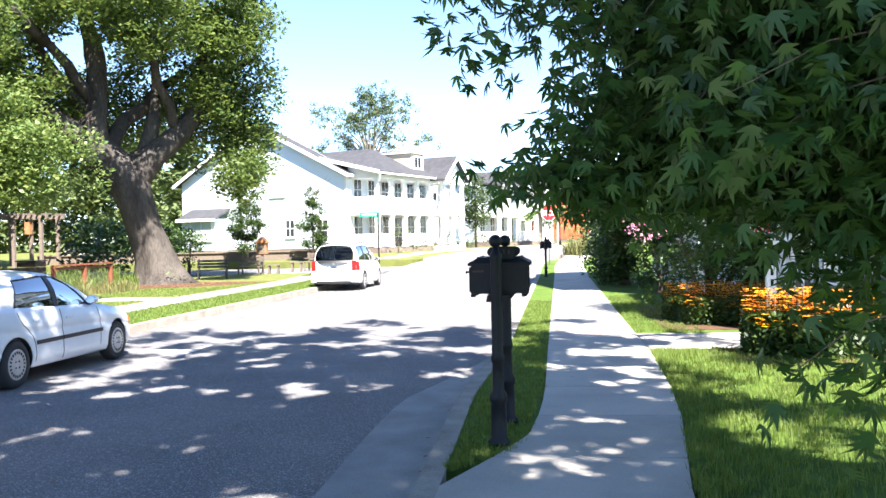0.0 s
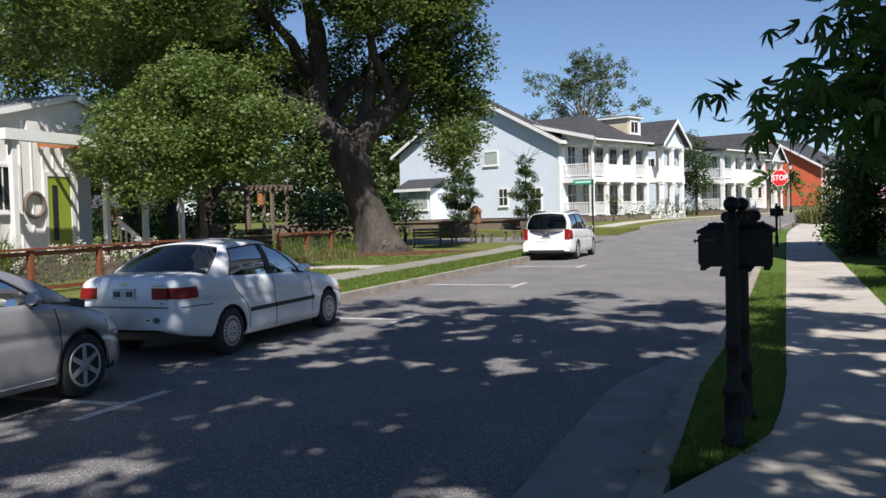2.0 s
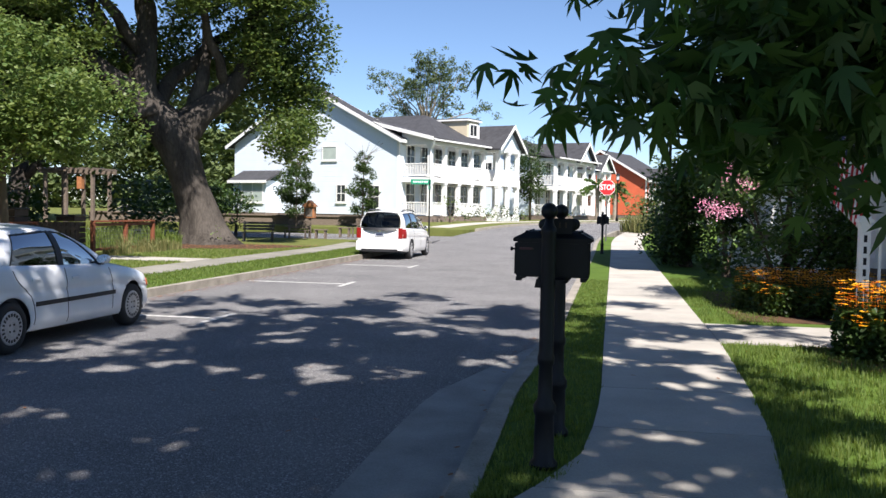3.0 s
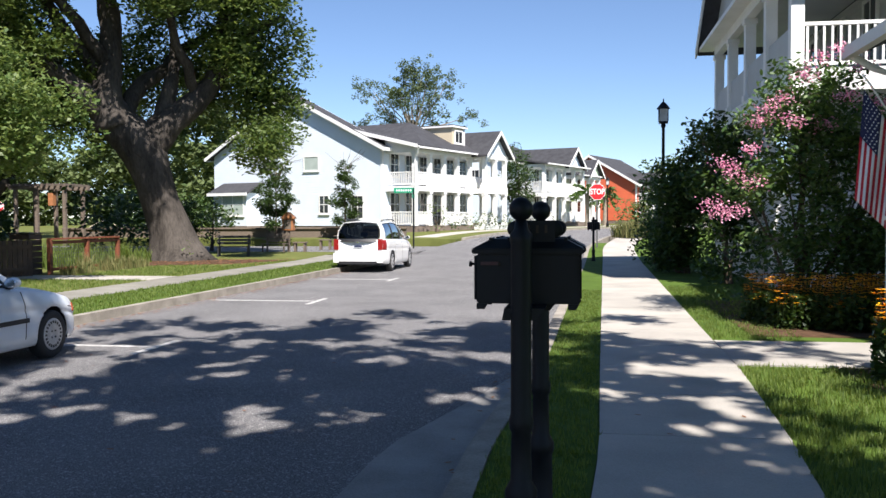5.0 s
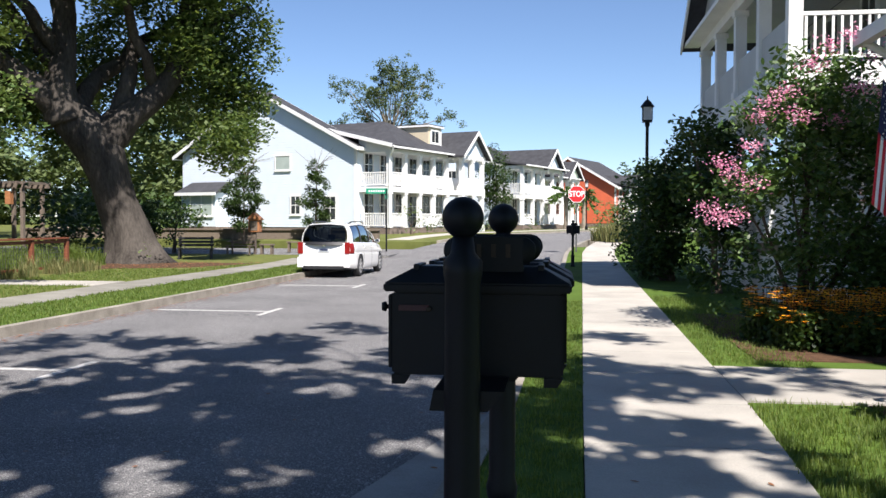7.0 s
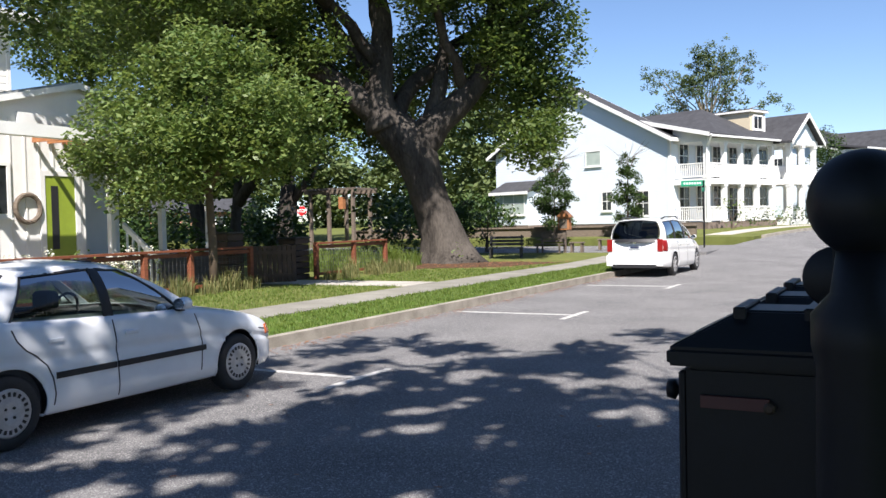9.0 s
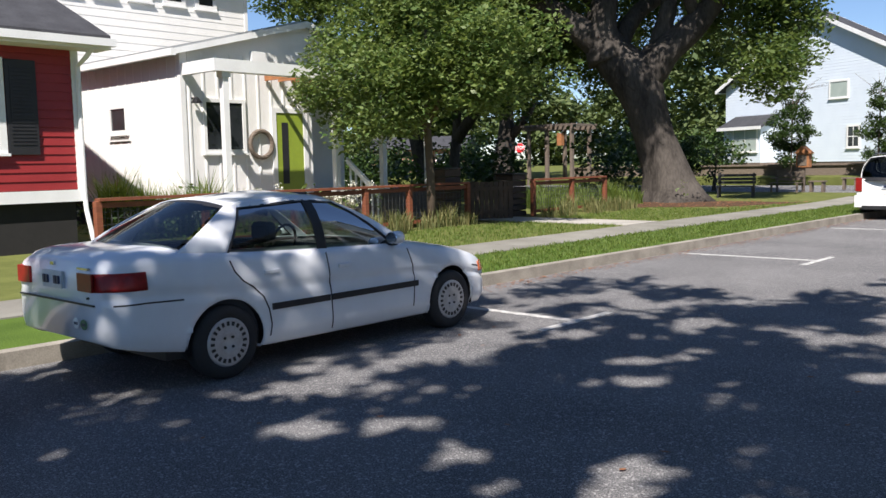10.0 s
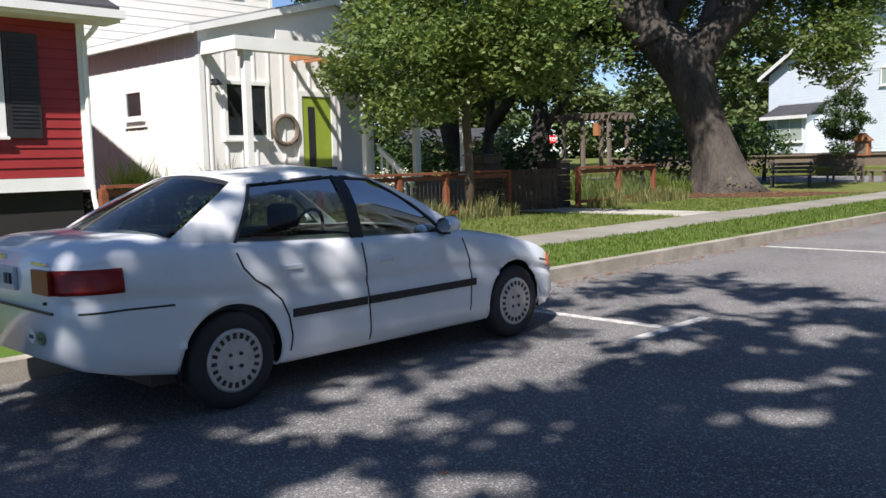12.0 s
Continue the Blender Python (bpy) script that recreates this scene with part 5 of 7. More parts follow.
street_lamp("black lantern street lamp among dark shrubs", (2.61, 31.0, 0.14), 4.85)
street_lamp("black street lamp far along the bending street", (corner(78) + 6.5, 78, rise(78) + 0.1), 3.9)

# ---- parked cars ----
CAR_WHITE = surface("white_car_paint", (0.76, 0.78, 0.81), 0.28, (0.70, 0.72, 0.75), 1.5, 8, 0.0, coat=0.6)
VAN_WHITE = surface("clean_white_car_paint", (0.80, 0.80, 0.79), 0.25, (0.76, 0.76, 0.75), 1.5, 8, 0.0, coat=0.7)
CAR_SILVER = surface("silver_car_paint", (0.40, 0.40, 0.41), 0.3, (0.36, 0.36, 0.37), 1.5, 8, 0.0, metal=0.5, coat=0.7)
CAR_GLASS = glazing("tinted_car_glass", (0.42, 0.48, 0.45), 0.6, 1.4)
REAR_GLASS = glazing("rear_car_glass", (0.45, 0.5, 0.5), 1.0, 1.75)
DARK_GLASS = glazing("dark_car_glass", (0.08, 0.09, 0.1), 0.8, 1.42)
RUBBER = surface("tyre_rubber", (0.025, 0.025, 0.026), 0.8, bump=0.2, fine=40)
BLACK_PLASTIC = surface("black_plastic", (0.02, 0.02, 0.022), 0.5, bump=0.05)
CABIN = surface("grey_cabin_cloth", (0.085, 0.085, 0.095), 0.9, bump=0.1)
HUBCAP = surface("silver_hubcap", (0.52, 0.52, 0.53), 0.4, (0.40, 0.39, 0.38), 14, 80, 0.05, metal=0.35)
TAIL_RED = surface("tail_lamp_red", (0.27, 0.012, 0.01), 0.3, (0.18, 0.008, 0.007), 20, 90, 0.02, spec=0.3)
TAIL_AMBER = surface("tail_lamp_amber", (0.42, 0.09, 0.015), 0.2, bump=0, coat=0.6)
LAMP_CLEAR = surface("lamp_clear", (0.6, 0.6, 0.58), 0.15, bump=0, coat=0.8)
PLATE = surface("number_plate", (0.55, 0.58, 0.60), 0.4, (0.45, 0.48, 0.52), 12, 60, 0)
PLATE_INK = surface("plate_ink", (0.03, 0.04, 0.09), 0.5, bump=0)
STICKER_GREEN = surface("green_sticker", (0.07, 0.22, 0.12), 0.5, bump=0)
CHROME = surface("chrome", (0.62, 0.62, 0.63), 0.12, bump=0, metal=1.0)


def curve(points):
    ys, vs = zip(*sorted(points))
    return lambda y: float(np.interp(y, ys, vs))


def smooth_curve(points, passes=2):
    """Interpolated values with their corners eased."""
    ys, vs = map(np.array, zip(*sorted(points)))
    fine = np.linspace(ys[0], ys[-1], 240)
    f = np.interp(fine, ys, vs)
    for _ in range(passes):
        pad = np.concatenate([f[:1].repeat(5), f, f[-1:].repeat(5)])
        f = np.convolve(pad, np.ones(11) / 11, "valid")
        f[0], f[-1] = vs[0], vs[-1]
    return lambda y: float(np.interp(y, fine, f))


def grid_mesh(bm, pts):
    """Faces over a rectangular grid of points."""
    vs = [[bm.verts.new(p) for p in row] for row in pts]
    for a, b in zip(vs, vs[1:]):
        for k in range(len(a) - 1):
            try:
                bm.faces.new((a[k], a[k + 1], b[k + 1], b[k]))
            except ValueError:
                pass
    return vs


def wheel(car, x, y, r, side, style, width=0.19, rim_r=0.19):
    turn = Matrix.Translation((x, y, r)) @ Matrix.Rotation(radians(90 * side), 4, "Y")
    w = width
    bm = lathe(bmesh.new(), [(rim_r, -w / 2), (r - 0.03, -w / 2), (r - 0.006, -w / 2 + 0.025), (r, -w / 4), (r, w / 4), (r - 0.006, w / 2 - 0.025), (r - 0.03, w / 2), (rim_r + 0.012, w / 2), (rim_r, w / 2 - 0.012)], seg=36)
    bm.transform(turn)
    wh = part("wheel", bm, RUBBER, car, "black tyre", True)
    if style == "cap":
        bm = lathe(bmesh.new(), [(rim_r + 0.006, w / 2 - 0.02), (rim_r + 0.006, w / 2 - 0.004), (rim_r - 0.012, w / 2 + 0.002), (rim_r - 0.03, w / 2 - 0.004), (rim_r * 0.5, w / 2 + 0.008), (0.06, w / 2 + 0.004), (0.05, w / 2 - 0.002)], seg=36)
        bm.transform(turn)
        cap = part("hubcap", bm, HUBCAP, wh, "scuffed silver hubcap", True)
        for k in range(20):
            a = 2 * math.pi * k / 20
            s = boxes((rim_r * 0.70, rim_r * 0.88, -0.0105, 0.0105, w / 2 - 0.006, w / 2 + 0.0045))
            s.transform(turn @ Matrix.Rotation(a, 4, "Z"))
            part("slot", s, BLACK_PLASTIC, cap)
        for k in range(4):
            a = 2 * math.pi * (k + 0.5) / 4
            s = lathe(bmesh.new(), [(0.012, w / 2 - 0.002), (0.012, w / 2 + 0.0075)], (0.052 * math.cos(a), 0.052 * math.sin(a), 0), 8)
            s.transform(turn)
            part("nut", s, BLACK_PLASTIC, cap)
    else:
        bm = lathe(bmesh.new(), [(rim_r + 0.004, w / 2 - 0.02), (rim_r + 0.004, w / 2 - 0.002), (rim_r - 0.02, w / 2 - 0.002), (rim_r - 0.025, w / 2 - 0.03), (0.02, w / 2 - 0.035)], seg=30)
        bm.transform(turn)
        rim = part("rim", bm, BLACK_PLASTIC, wh, "", True)
        bm = lathe(bmesh.new(), [(rim_r + 0.006, w / 2 - 0.02), (rim_r + 0.008, w / 2), (rim_r - 0.018, w / 2 + 0.002), (rim_r - 0.02, w / 2 - 0.02)], seg=30)
        bm.transform(turn)
        part("rim_ring", bm, HUBCAP, rim, "", True)
        n = 6
        for k in range(n):
            s = prism(bmesh.new(), [(0.0, -0.03), (rim_r - 0.01, -0.02), (rim_r - 0.01, 0.02), (0.0, 0.03)], "z", w / 2 - 0.03, w / 2 - 0.004)
            s.transform(turn @ Matrix.Rotation(2 * math.pi * k / n, 4, "Z"))
            part("spoke", s, HUBCAP, rim)
        s = lathe(bmesh.new(), [(0.045, w / 2 - 0.03), (0.04, w / 2 + 0.004), (0.01, w / 2 + 0.008)], seg=16)
        s.transform(turn)
        part("hub", s, HUBCAP, rim, "", True)


def build_car(name, label, at, rz, k):
    """A car whose front points along +y. k holds its lines as curves over y, and the corners of its cabin."""
    car = thing(name, label, "car", at, rz, group="parked cars")
    w, deck, belt, sill = smooth_curve(k["w"], 1), smooth_curve(k["deck"]), smooth_curve(k["belt"]), curve(k["sill"])
    y0, y1, R = k["y0"], k["y1"], k["tyre"]
    arch = R + 0.045

    def section(y):
        W, zb, zs, zd = w(y), sill(y), belt(y), deck(y)
        zd = max(zd, zs)
        prof = [(W * 0.7, zb), (W - 0.05, zb + 0.005)]
        n = 22
        for i in range(n + 1):
            t = i / n
            z = zb + 0.03 + (zs - zb - 0.03) * t
            out = W - 0.035 * (1 - min(1, t * 5)) ** 2 - 0.045 * max(0, (t - 0.6) / 0.4) ** 2 - 0.018 * math.exp(-((t - 0.62) / 0.05) ** 2)
            prof.append((out, z))
        prof += [(W - 0.085, zs + (zd - zs) * 0.3 + 0.004), (W - 0.17, zs + (zd - zs) * 0.62 + 0.008), (W * 0.62, zs + (zd - zs) * 0.86 + 0.008), (W * 0.3, zd + 0.004), (0.0, zd + 0.006)]
        return prof

    ys = np.concatenate([np.linspace(y0, y0 + 0.12, 7)[:-1], np.linspace(y0 + 0.12, y1 - 0.14, 118), np.linspace(y1 - 0.14, y1, 8)[1:]])
    bm = bmesh.new()
    for s in (1, -1):
        rows = []
        for y in ys:
            row = []
            for x, z in section(y):
                for ya in k["axles"]:
                    d = math.hypot(y - ya, z - R)
                    if x > w(y) * 0.75 and abs(d - arch) < 0.026:
                        f = arch / d
                        row.append((s * x, ya + (y - ya) * f, R + (z - R) * f))
                        break
                else:
                    row.append((s * x, y, z))
            rows.append(row)
        grid_mesh(bm, rows)
        for row in (rows[0], rows[-1]):
            vs = [bm.verts.new(p) for p in row] + [bm.verts.new((0, row[0][1], row[0][2]))]
            bm.faces.new(vs)
    gone = []
    for f in bm.faces:
        c = f.calc_center_median()
        if abs(c.x) > 0.45:
            for ya in k["axles"]:
                if math.hypot(c.y - ya, c.z - R) < arch - 0.004:
                    gone.append(f)
                    break
        ga, gc = k["cabin"]["a"][0], k["cabin"]["c"][0]
        if gc + 0.1 < c.y < ga - 0.12 and abs(c.x) < w(c.y) - 0.13 and c.z > 0.6:
            gone.append(f)
    bmesh.ops.delete(bm, geom=list(set(gone)), context="FACES")
    bmesh.ops.remove_doubles(bm, verts=bm.verts, dist=0.0015)
    bmesh.ops.recalc_face_normals(bm, faces=bm.faces)
    body = part("body", bm, k["paint"], car, "", True)
    mod = body.modifiers.new("thickness", "SOLIDIFY")
    mod.thickness, mod.offset = 0.012, -1
    # wheel wells and underside
    part("underbody", boxes((-w(0) + 0.1, w(0) - 0.1, y0 + 0.45, y1 - 0.4, 0.22, 0.32)), BLACK_PLASTIC, car)
    for ya in k["axles"]:
        for s in (1, -1):
            pts = [(ya + (arch + 0.012) * math.cos(a), R + (arch + 0.012) * math.sin(a)) for a in np.linspace(-0.25, math.pi + 0.25, 20)]
            bm = bmesh.new()
            grid_mesh(bm, [[(s * x, p, q) for p, q in pts] for x in (w(ya) - 0.04, w(ya) - 0.36)])
            bm.faces.new([bm.verts.new((s * (w(ya) - 0.36), p, q)) for p, q in pts])
            part("wheel_well", bm, BLACK_PLASTIC, car)
            wheel(car, s * (w(ya) - k.get("inset", 0.1)), ya, R, s, k["style"], rim_r=k["rim"])

    # cabin: side surface from belt (v=0) to roof rail (v=1)
    a, at_, ct, c = k["cabin"]["a"], k["cabin"]["at"], k["cabin"]["ct"], k["cabin"]["c"]
    top_w, crown = k["cabin"]["half"], k["cabin"]["crown"]

    def ya_(v):
        return a[0] + (at_[0] - a[0]) * v

    def yc_(v):
        return c[0] + (ct[0] - c[0]) * v

    def rail_z(y):
        return float(np.interp(y, [ct[0], k["cabin"]["top"][0], at_[0]], [ct[1], k["cabin"]["top"][1], at_[1]]))

    def spot(y, v, s, out=0.0):
        lo_x = w(y) - 0.085
        t = (y - yc_(v)) / max(0.01, ya_(v) - yc_(v))
        y_top = ct[0] + (at_[0] - ct[0]) * t
        zb, zt = max(belt(y), 0) + 0.004, rail_z(y_top)
        x = lo_x + (top_w - lo_x) * v + 0.035 * math.sin(math.pi * v) + out
        x -= 0.09 * abs(2 * t - 1) ** 3 * (0.3 + 0.7 * v)
        return (s * x, y, zb + (zt - zb) * (v + 0.05 * math.sin(math.pi * v)))

    def side_panel(f0, f1, v0, v1, s, out=0.0, n=8, m=7):
        bm = bmesh.new()
        rows = []
        for i in range(m + 1):
            v = v0 + (v1 - v0) * i / m
            rows.append([spot(f0(v) + (f1(v) - f0(v)) * j / n, v, s, out) for j in range(n + 1)])
        grid_mesh(bm, rows)
        return bm

    def solid(ob, t=0.012):
        md = ob.modifiers.new("thickness", "SOLIDIFY")
        md.thickness, md.offset = t, 0
        return ob

    g = k["glass"]
    for s in (1, -1):
        edges = k["side"]  # list of (base y, top y) from front to rear, glass between pairs
        lines = [(lambda p: (lambda v: p[0] + (p[1] - p[0]) * v))(e) for e in edges]
        solid(part("pillar", side_panel(ya_, lines[0], -0.02, 1, s), k["paint"], car, "", True))
        solid(part("pillar", side_panel(lines[-1], yc_, -0.02, 1, s, n=12), k["paint"], car, "", True))
        solid(part("roof_rail", side_panel(lines[0], lines[-1], 0.92, 1, s, m=3, n=20), k["paint"], car, "", True))
        for i in range(0, len(lines) - 1, 2):
            pane = part("side_window", side_panel(lines[i], lines[i + 1], 0.0, 0.92, s, -0.006), g, car, "", True)
            for f0, f1, v0, v1 in ((lines[i], lambda v, q=lines[i]: q(v) - 0.022, 0, 0.94), (lambda v, q=lines[i + 1]: q(v) + 0.022, lines[i + 1], 0, 0.94), (lines[i], lines[i + 1], 0.9, 0.945), (lines[i], lines[i + 1], -0.015, 0.03)):
                solid(part("seal", side_panel(f0, f1, v0, v1, s, 0.003, 6, 4), BLACK_PLASTIC, pane), 0.008)
        for i in range(1, len(lines) - 2, 2):
            solid(part("pillar", side_panel(lines[i], lines[i + 1], -0.01, 0.95, s, -0.001), BLACK_PLASTIC, car, "black door pillar"))
    bm = bmesh.new()
    rows = []
    for i in range(17):
        y = ct[0] + (at_[0] - ct[0]) * i / 16
        e = spot(y, 1.0, 1)
        rows.append([(e[0] * j / 8, y, e[2] + crown * (1 - (j / 8) ** 2)) for j in range(-8, 9)])
    grid_mesh(bm, rows)
    bmesh.ops.recalc_face_normals(bm, faces=bm.faces)
    solid(part("roof", bm, k["paint"], car, "", True), 0.02)

    def screen(yf, bow, v0, v1, out=0.0, shrink=1.0):
        bm = bmesh.new()
        rows = []
        for i in range(9):
            v = v0 + (v1 - v0) * i / 8
            e = spot(yf(v), v, 1)
            row = []
            for j in range(-8, 9):
                q = j / 8
                row.append((e[0] * q * shrink, e[1] + bow * (1 - q * q) * (1 - 0.75 * v), e[2] + crown * (1 - q * q) * v + out))
            rows.append(row)
        grid_mesh(bm, rows)
        return bm

    part("windscreen", screen(ya_, 0.14, 0.0, 0.99, 0.0, 0.97), g, car, "", True)
    rw = part("rear_window", screen(yc_, k.get("rear_bow", -0.13), 0.06, 0.95, 0.004, 0.93), k.get("rear_glass", g), car, "", True)
    for v0, v1 in ((-0.06, 0.07), (0.94, 1.0)):
        part("seal", screen(yc_, k.get("rear_bow", -0.13), v0, v1, 0.0, 1.0), BLACK_PLASTIC, rw)
    # seats, headrests, wheel, dashboard
    zc = belt(0)
    part("floor_pan", boxes((-w(0) + 0.13, w(0) - 0.13, c[0] + 0.5, a[0] + 0.1, 0.3, 0.36), (-w(0) + 0.12, -w(0) + 0.1, c[0] + 0.3, a[0], 0.3, zc - 0.02), (w(0) - 0.12, w(0) - 0.1, c[0] + 0.3, a[0], 0.3, zc - 0.02)), CABIN, car)
    part("dashboard", boxes((-w(0) + 0.14, w(0) - 0.14, a[0] - 0.55, a[0] + 0.05, 0.5, zc - 0.01), bevel=0.04), CABIN, car)
    for s in (1, -1):
        sy = a[0] - 1.28
        part("seat", boxes((s * 0.36 - 0.23, s * 0.36 + 0.23, sy, sy + 0.5, 0.36, 0.55), (s * 0.36 - 0.22, s * 0.36 + 0.22, sy - 0.16, sy, 0.45, zc + 0.06), bevel=0.05), CABIN, car)
        part("headrest", boxes((s * 0.36 - 0.12, s * 0.36 + 0.12, sy - 0.2, sy - 0.08, zc + 0.1, zc + 0.27), (s * 0.36 - 0.02, s * 0.36 + 0.02, sy - 0.15, sy - 0.13, zc, zc + 0.12), bevel=0.03), CABIN, car)
    part("rear_bench", boxes((-0.62, 0.62, c[0] + 0.42, c[0] + 0.95, 0.36, 0.58), (-0.62, 0.62, c[0] + 0.3, c[0] + 0.48, 0.5, zc + 0.03), bevel=0.05), CABIN, car)
    part("parcel_shelf", boxes((-0.6, 0.6, c[0] + 0.06, c[0] + 0.36, zc - 0.06, zc - 0.02)), CABIN, car)
    ring = [(-0.36 + 0.18 * math.cos(q), a[0] - 0.66 + 0.06 * math.sin(q), zc + 0.0 + 0.17 * math.sin(q)) for q in np.linspace(0, 2 * math.pi, 19)]
    part("steering_wheel", tube(bmesh.new(), ring, [0.014] * 19, 6), BLACK_PLASTIC, car)
    # mirrors
    for s in (1, -1):
        my = k["mirror"]
        sp = spot(my, 0.02, s)
        bm = lathe(bmesh.new(), [(0.05, -0.05), (0.062, -0.04), (0.064, 0.0), (0.05, 0.04), (0.02, 0.06)], (0, 0, 0), 14)
        bm.transform(Matrix.Translation((sp[0] + s * 0.10, my + 0.0, sp[2] + 0.075)) @ Matrix.Rotation(radians(90), 4, "X") @ Matrix.Diagonal((1.25, 0.95, 1, 1)))
        mir = part("mirror", bm, k["paint"], car, "", True)
        part("mirror_arm", boxes((min(sp[0] - s * 0.02, sp[0] + s * 0.08), max(sp[0] - s * 0.02, sp[0] + s * 0.08), my - 0.03, my + 0.04, sp[2] + 0.0, sp[2] + 0.05)), BLACK_PLASTIC, mir)
        part("mirror_glass", lathe(bmesh.new(), [(0.06, 0), (0.055, 0.004)], (0, 0, 0), 14, Matrix.Translation((sp[0] + s * 0.10, my - 0.058 + 0.0, sp[2] + 0.075)) @ Matrix.Rotation(radians(90), 4, "X") @ Matrix.Diagonal((1.2, 0.9, 1, 1))), CHROME, mir)

    def skin(y, z, out=0.0):
        """Outer body surface on the right side at (y, z)."""
        prof = section(y)[1:26]
        zs_ = [p[1] for p in prof]
        return (float(np.interp(z, zs_, [p[0] for p in prof])) + out, y, z)

    def ribbon(points, half, s, out=0.0015):
        """A thin strip on the body side through (y, z) points."""
        bm = bmesh.new()
        P = [np.array(p, float) for p in points]
        rows = []
        for i, p in enumerate(P):
            d = P[min(i + 1, len(P) - 1)] - P[max(i - 1, 0)]
            d /= np.linalg.norm(d)
            nrm = np.array((-d[1], d[0])) * half
            rows.append([(s * skin(*(p + q * nrm))[0] + s * out, *(p + q * nrm)) for q in (-1, 1)])
        grid_mesh(bm, rows)
        return bm

    for s in (1, -1):
        for line in k["seams"]:
            pts = []
            for p, q in zip(line, line[1:]):
                for t in np.linspace(0, 1, 9)[:-1]:
                    pts.append((p[0] + (q[0] - p[0]) * t, p[1] + (q[1] - p[1]) * t))
            pts.append(line[-1])
            solid(part("door_seam", ribbon(pts, 0.006, s), BLACK_PLASTIC, car), 0.002)
        for ya, yb, z, half, mat in k["strips"]:
            solid(part("side_moulding", ribbon([(t, z) for t in np.linspace(ya, yb, 24)], half, s, 0.006), mat, car, "black side moulding" if mat is BLACK_PLASTIC else ""), 0.012)
        for y, z in k["handles"]:
            p = skin(y, z)
            bm = boxes((p[0] - 0.005, p[0] + 0.02, y - 0.075, y + 0.075, z - 0.018, z + 0.018), bevel=0.006)
            if s < 0:
                bm.transform(Matrix.Diagonal((-1, 1, 1, 1)))
                bmesh.ops.reverse_faces(bm, faces=bm.faces)
            part("door_handle", bm, k["paint"], car)
        for (la, lb, lz0, lz1, mat, lname) in k["lamps"]:
            bm = bmesh.new()
            rows = []
            for t in np.linspace(la, lb, 16):
                rows.append([(s * (skin(t, z)[0] + 0.006), t, z) for z in np.linspace(lz0, lz1, 7)])
            grid_mesh(bm, rows)
            solid(part(lname, bm, mat, car, "", True), 0.012)
    for x0_, x1_, z0_, z1_, mat, pname, depth, yy in k["rear"]:
        bm = bmesh.new()
        n = 12
        rows = []
        for i in range(n + 1):
            x = x0_ + (x1_ - x0_) * i / n
            rows.append([(x, yy - depth, z) for z in (z0_, (z0_ + z1_) / 2, z1_)])
        grid_mesh(bm, rows)
        solid(part(pname, bm, mat, car, "", False), 0.02)
    return car


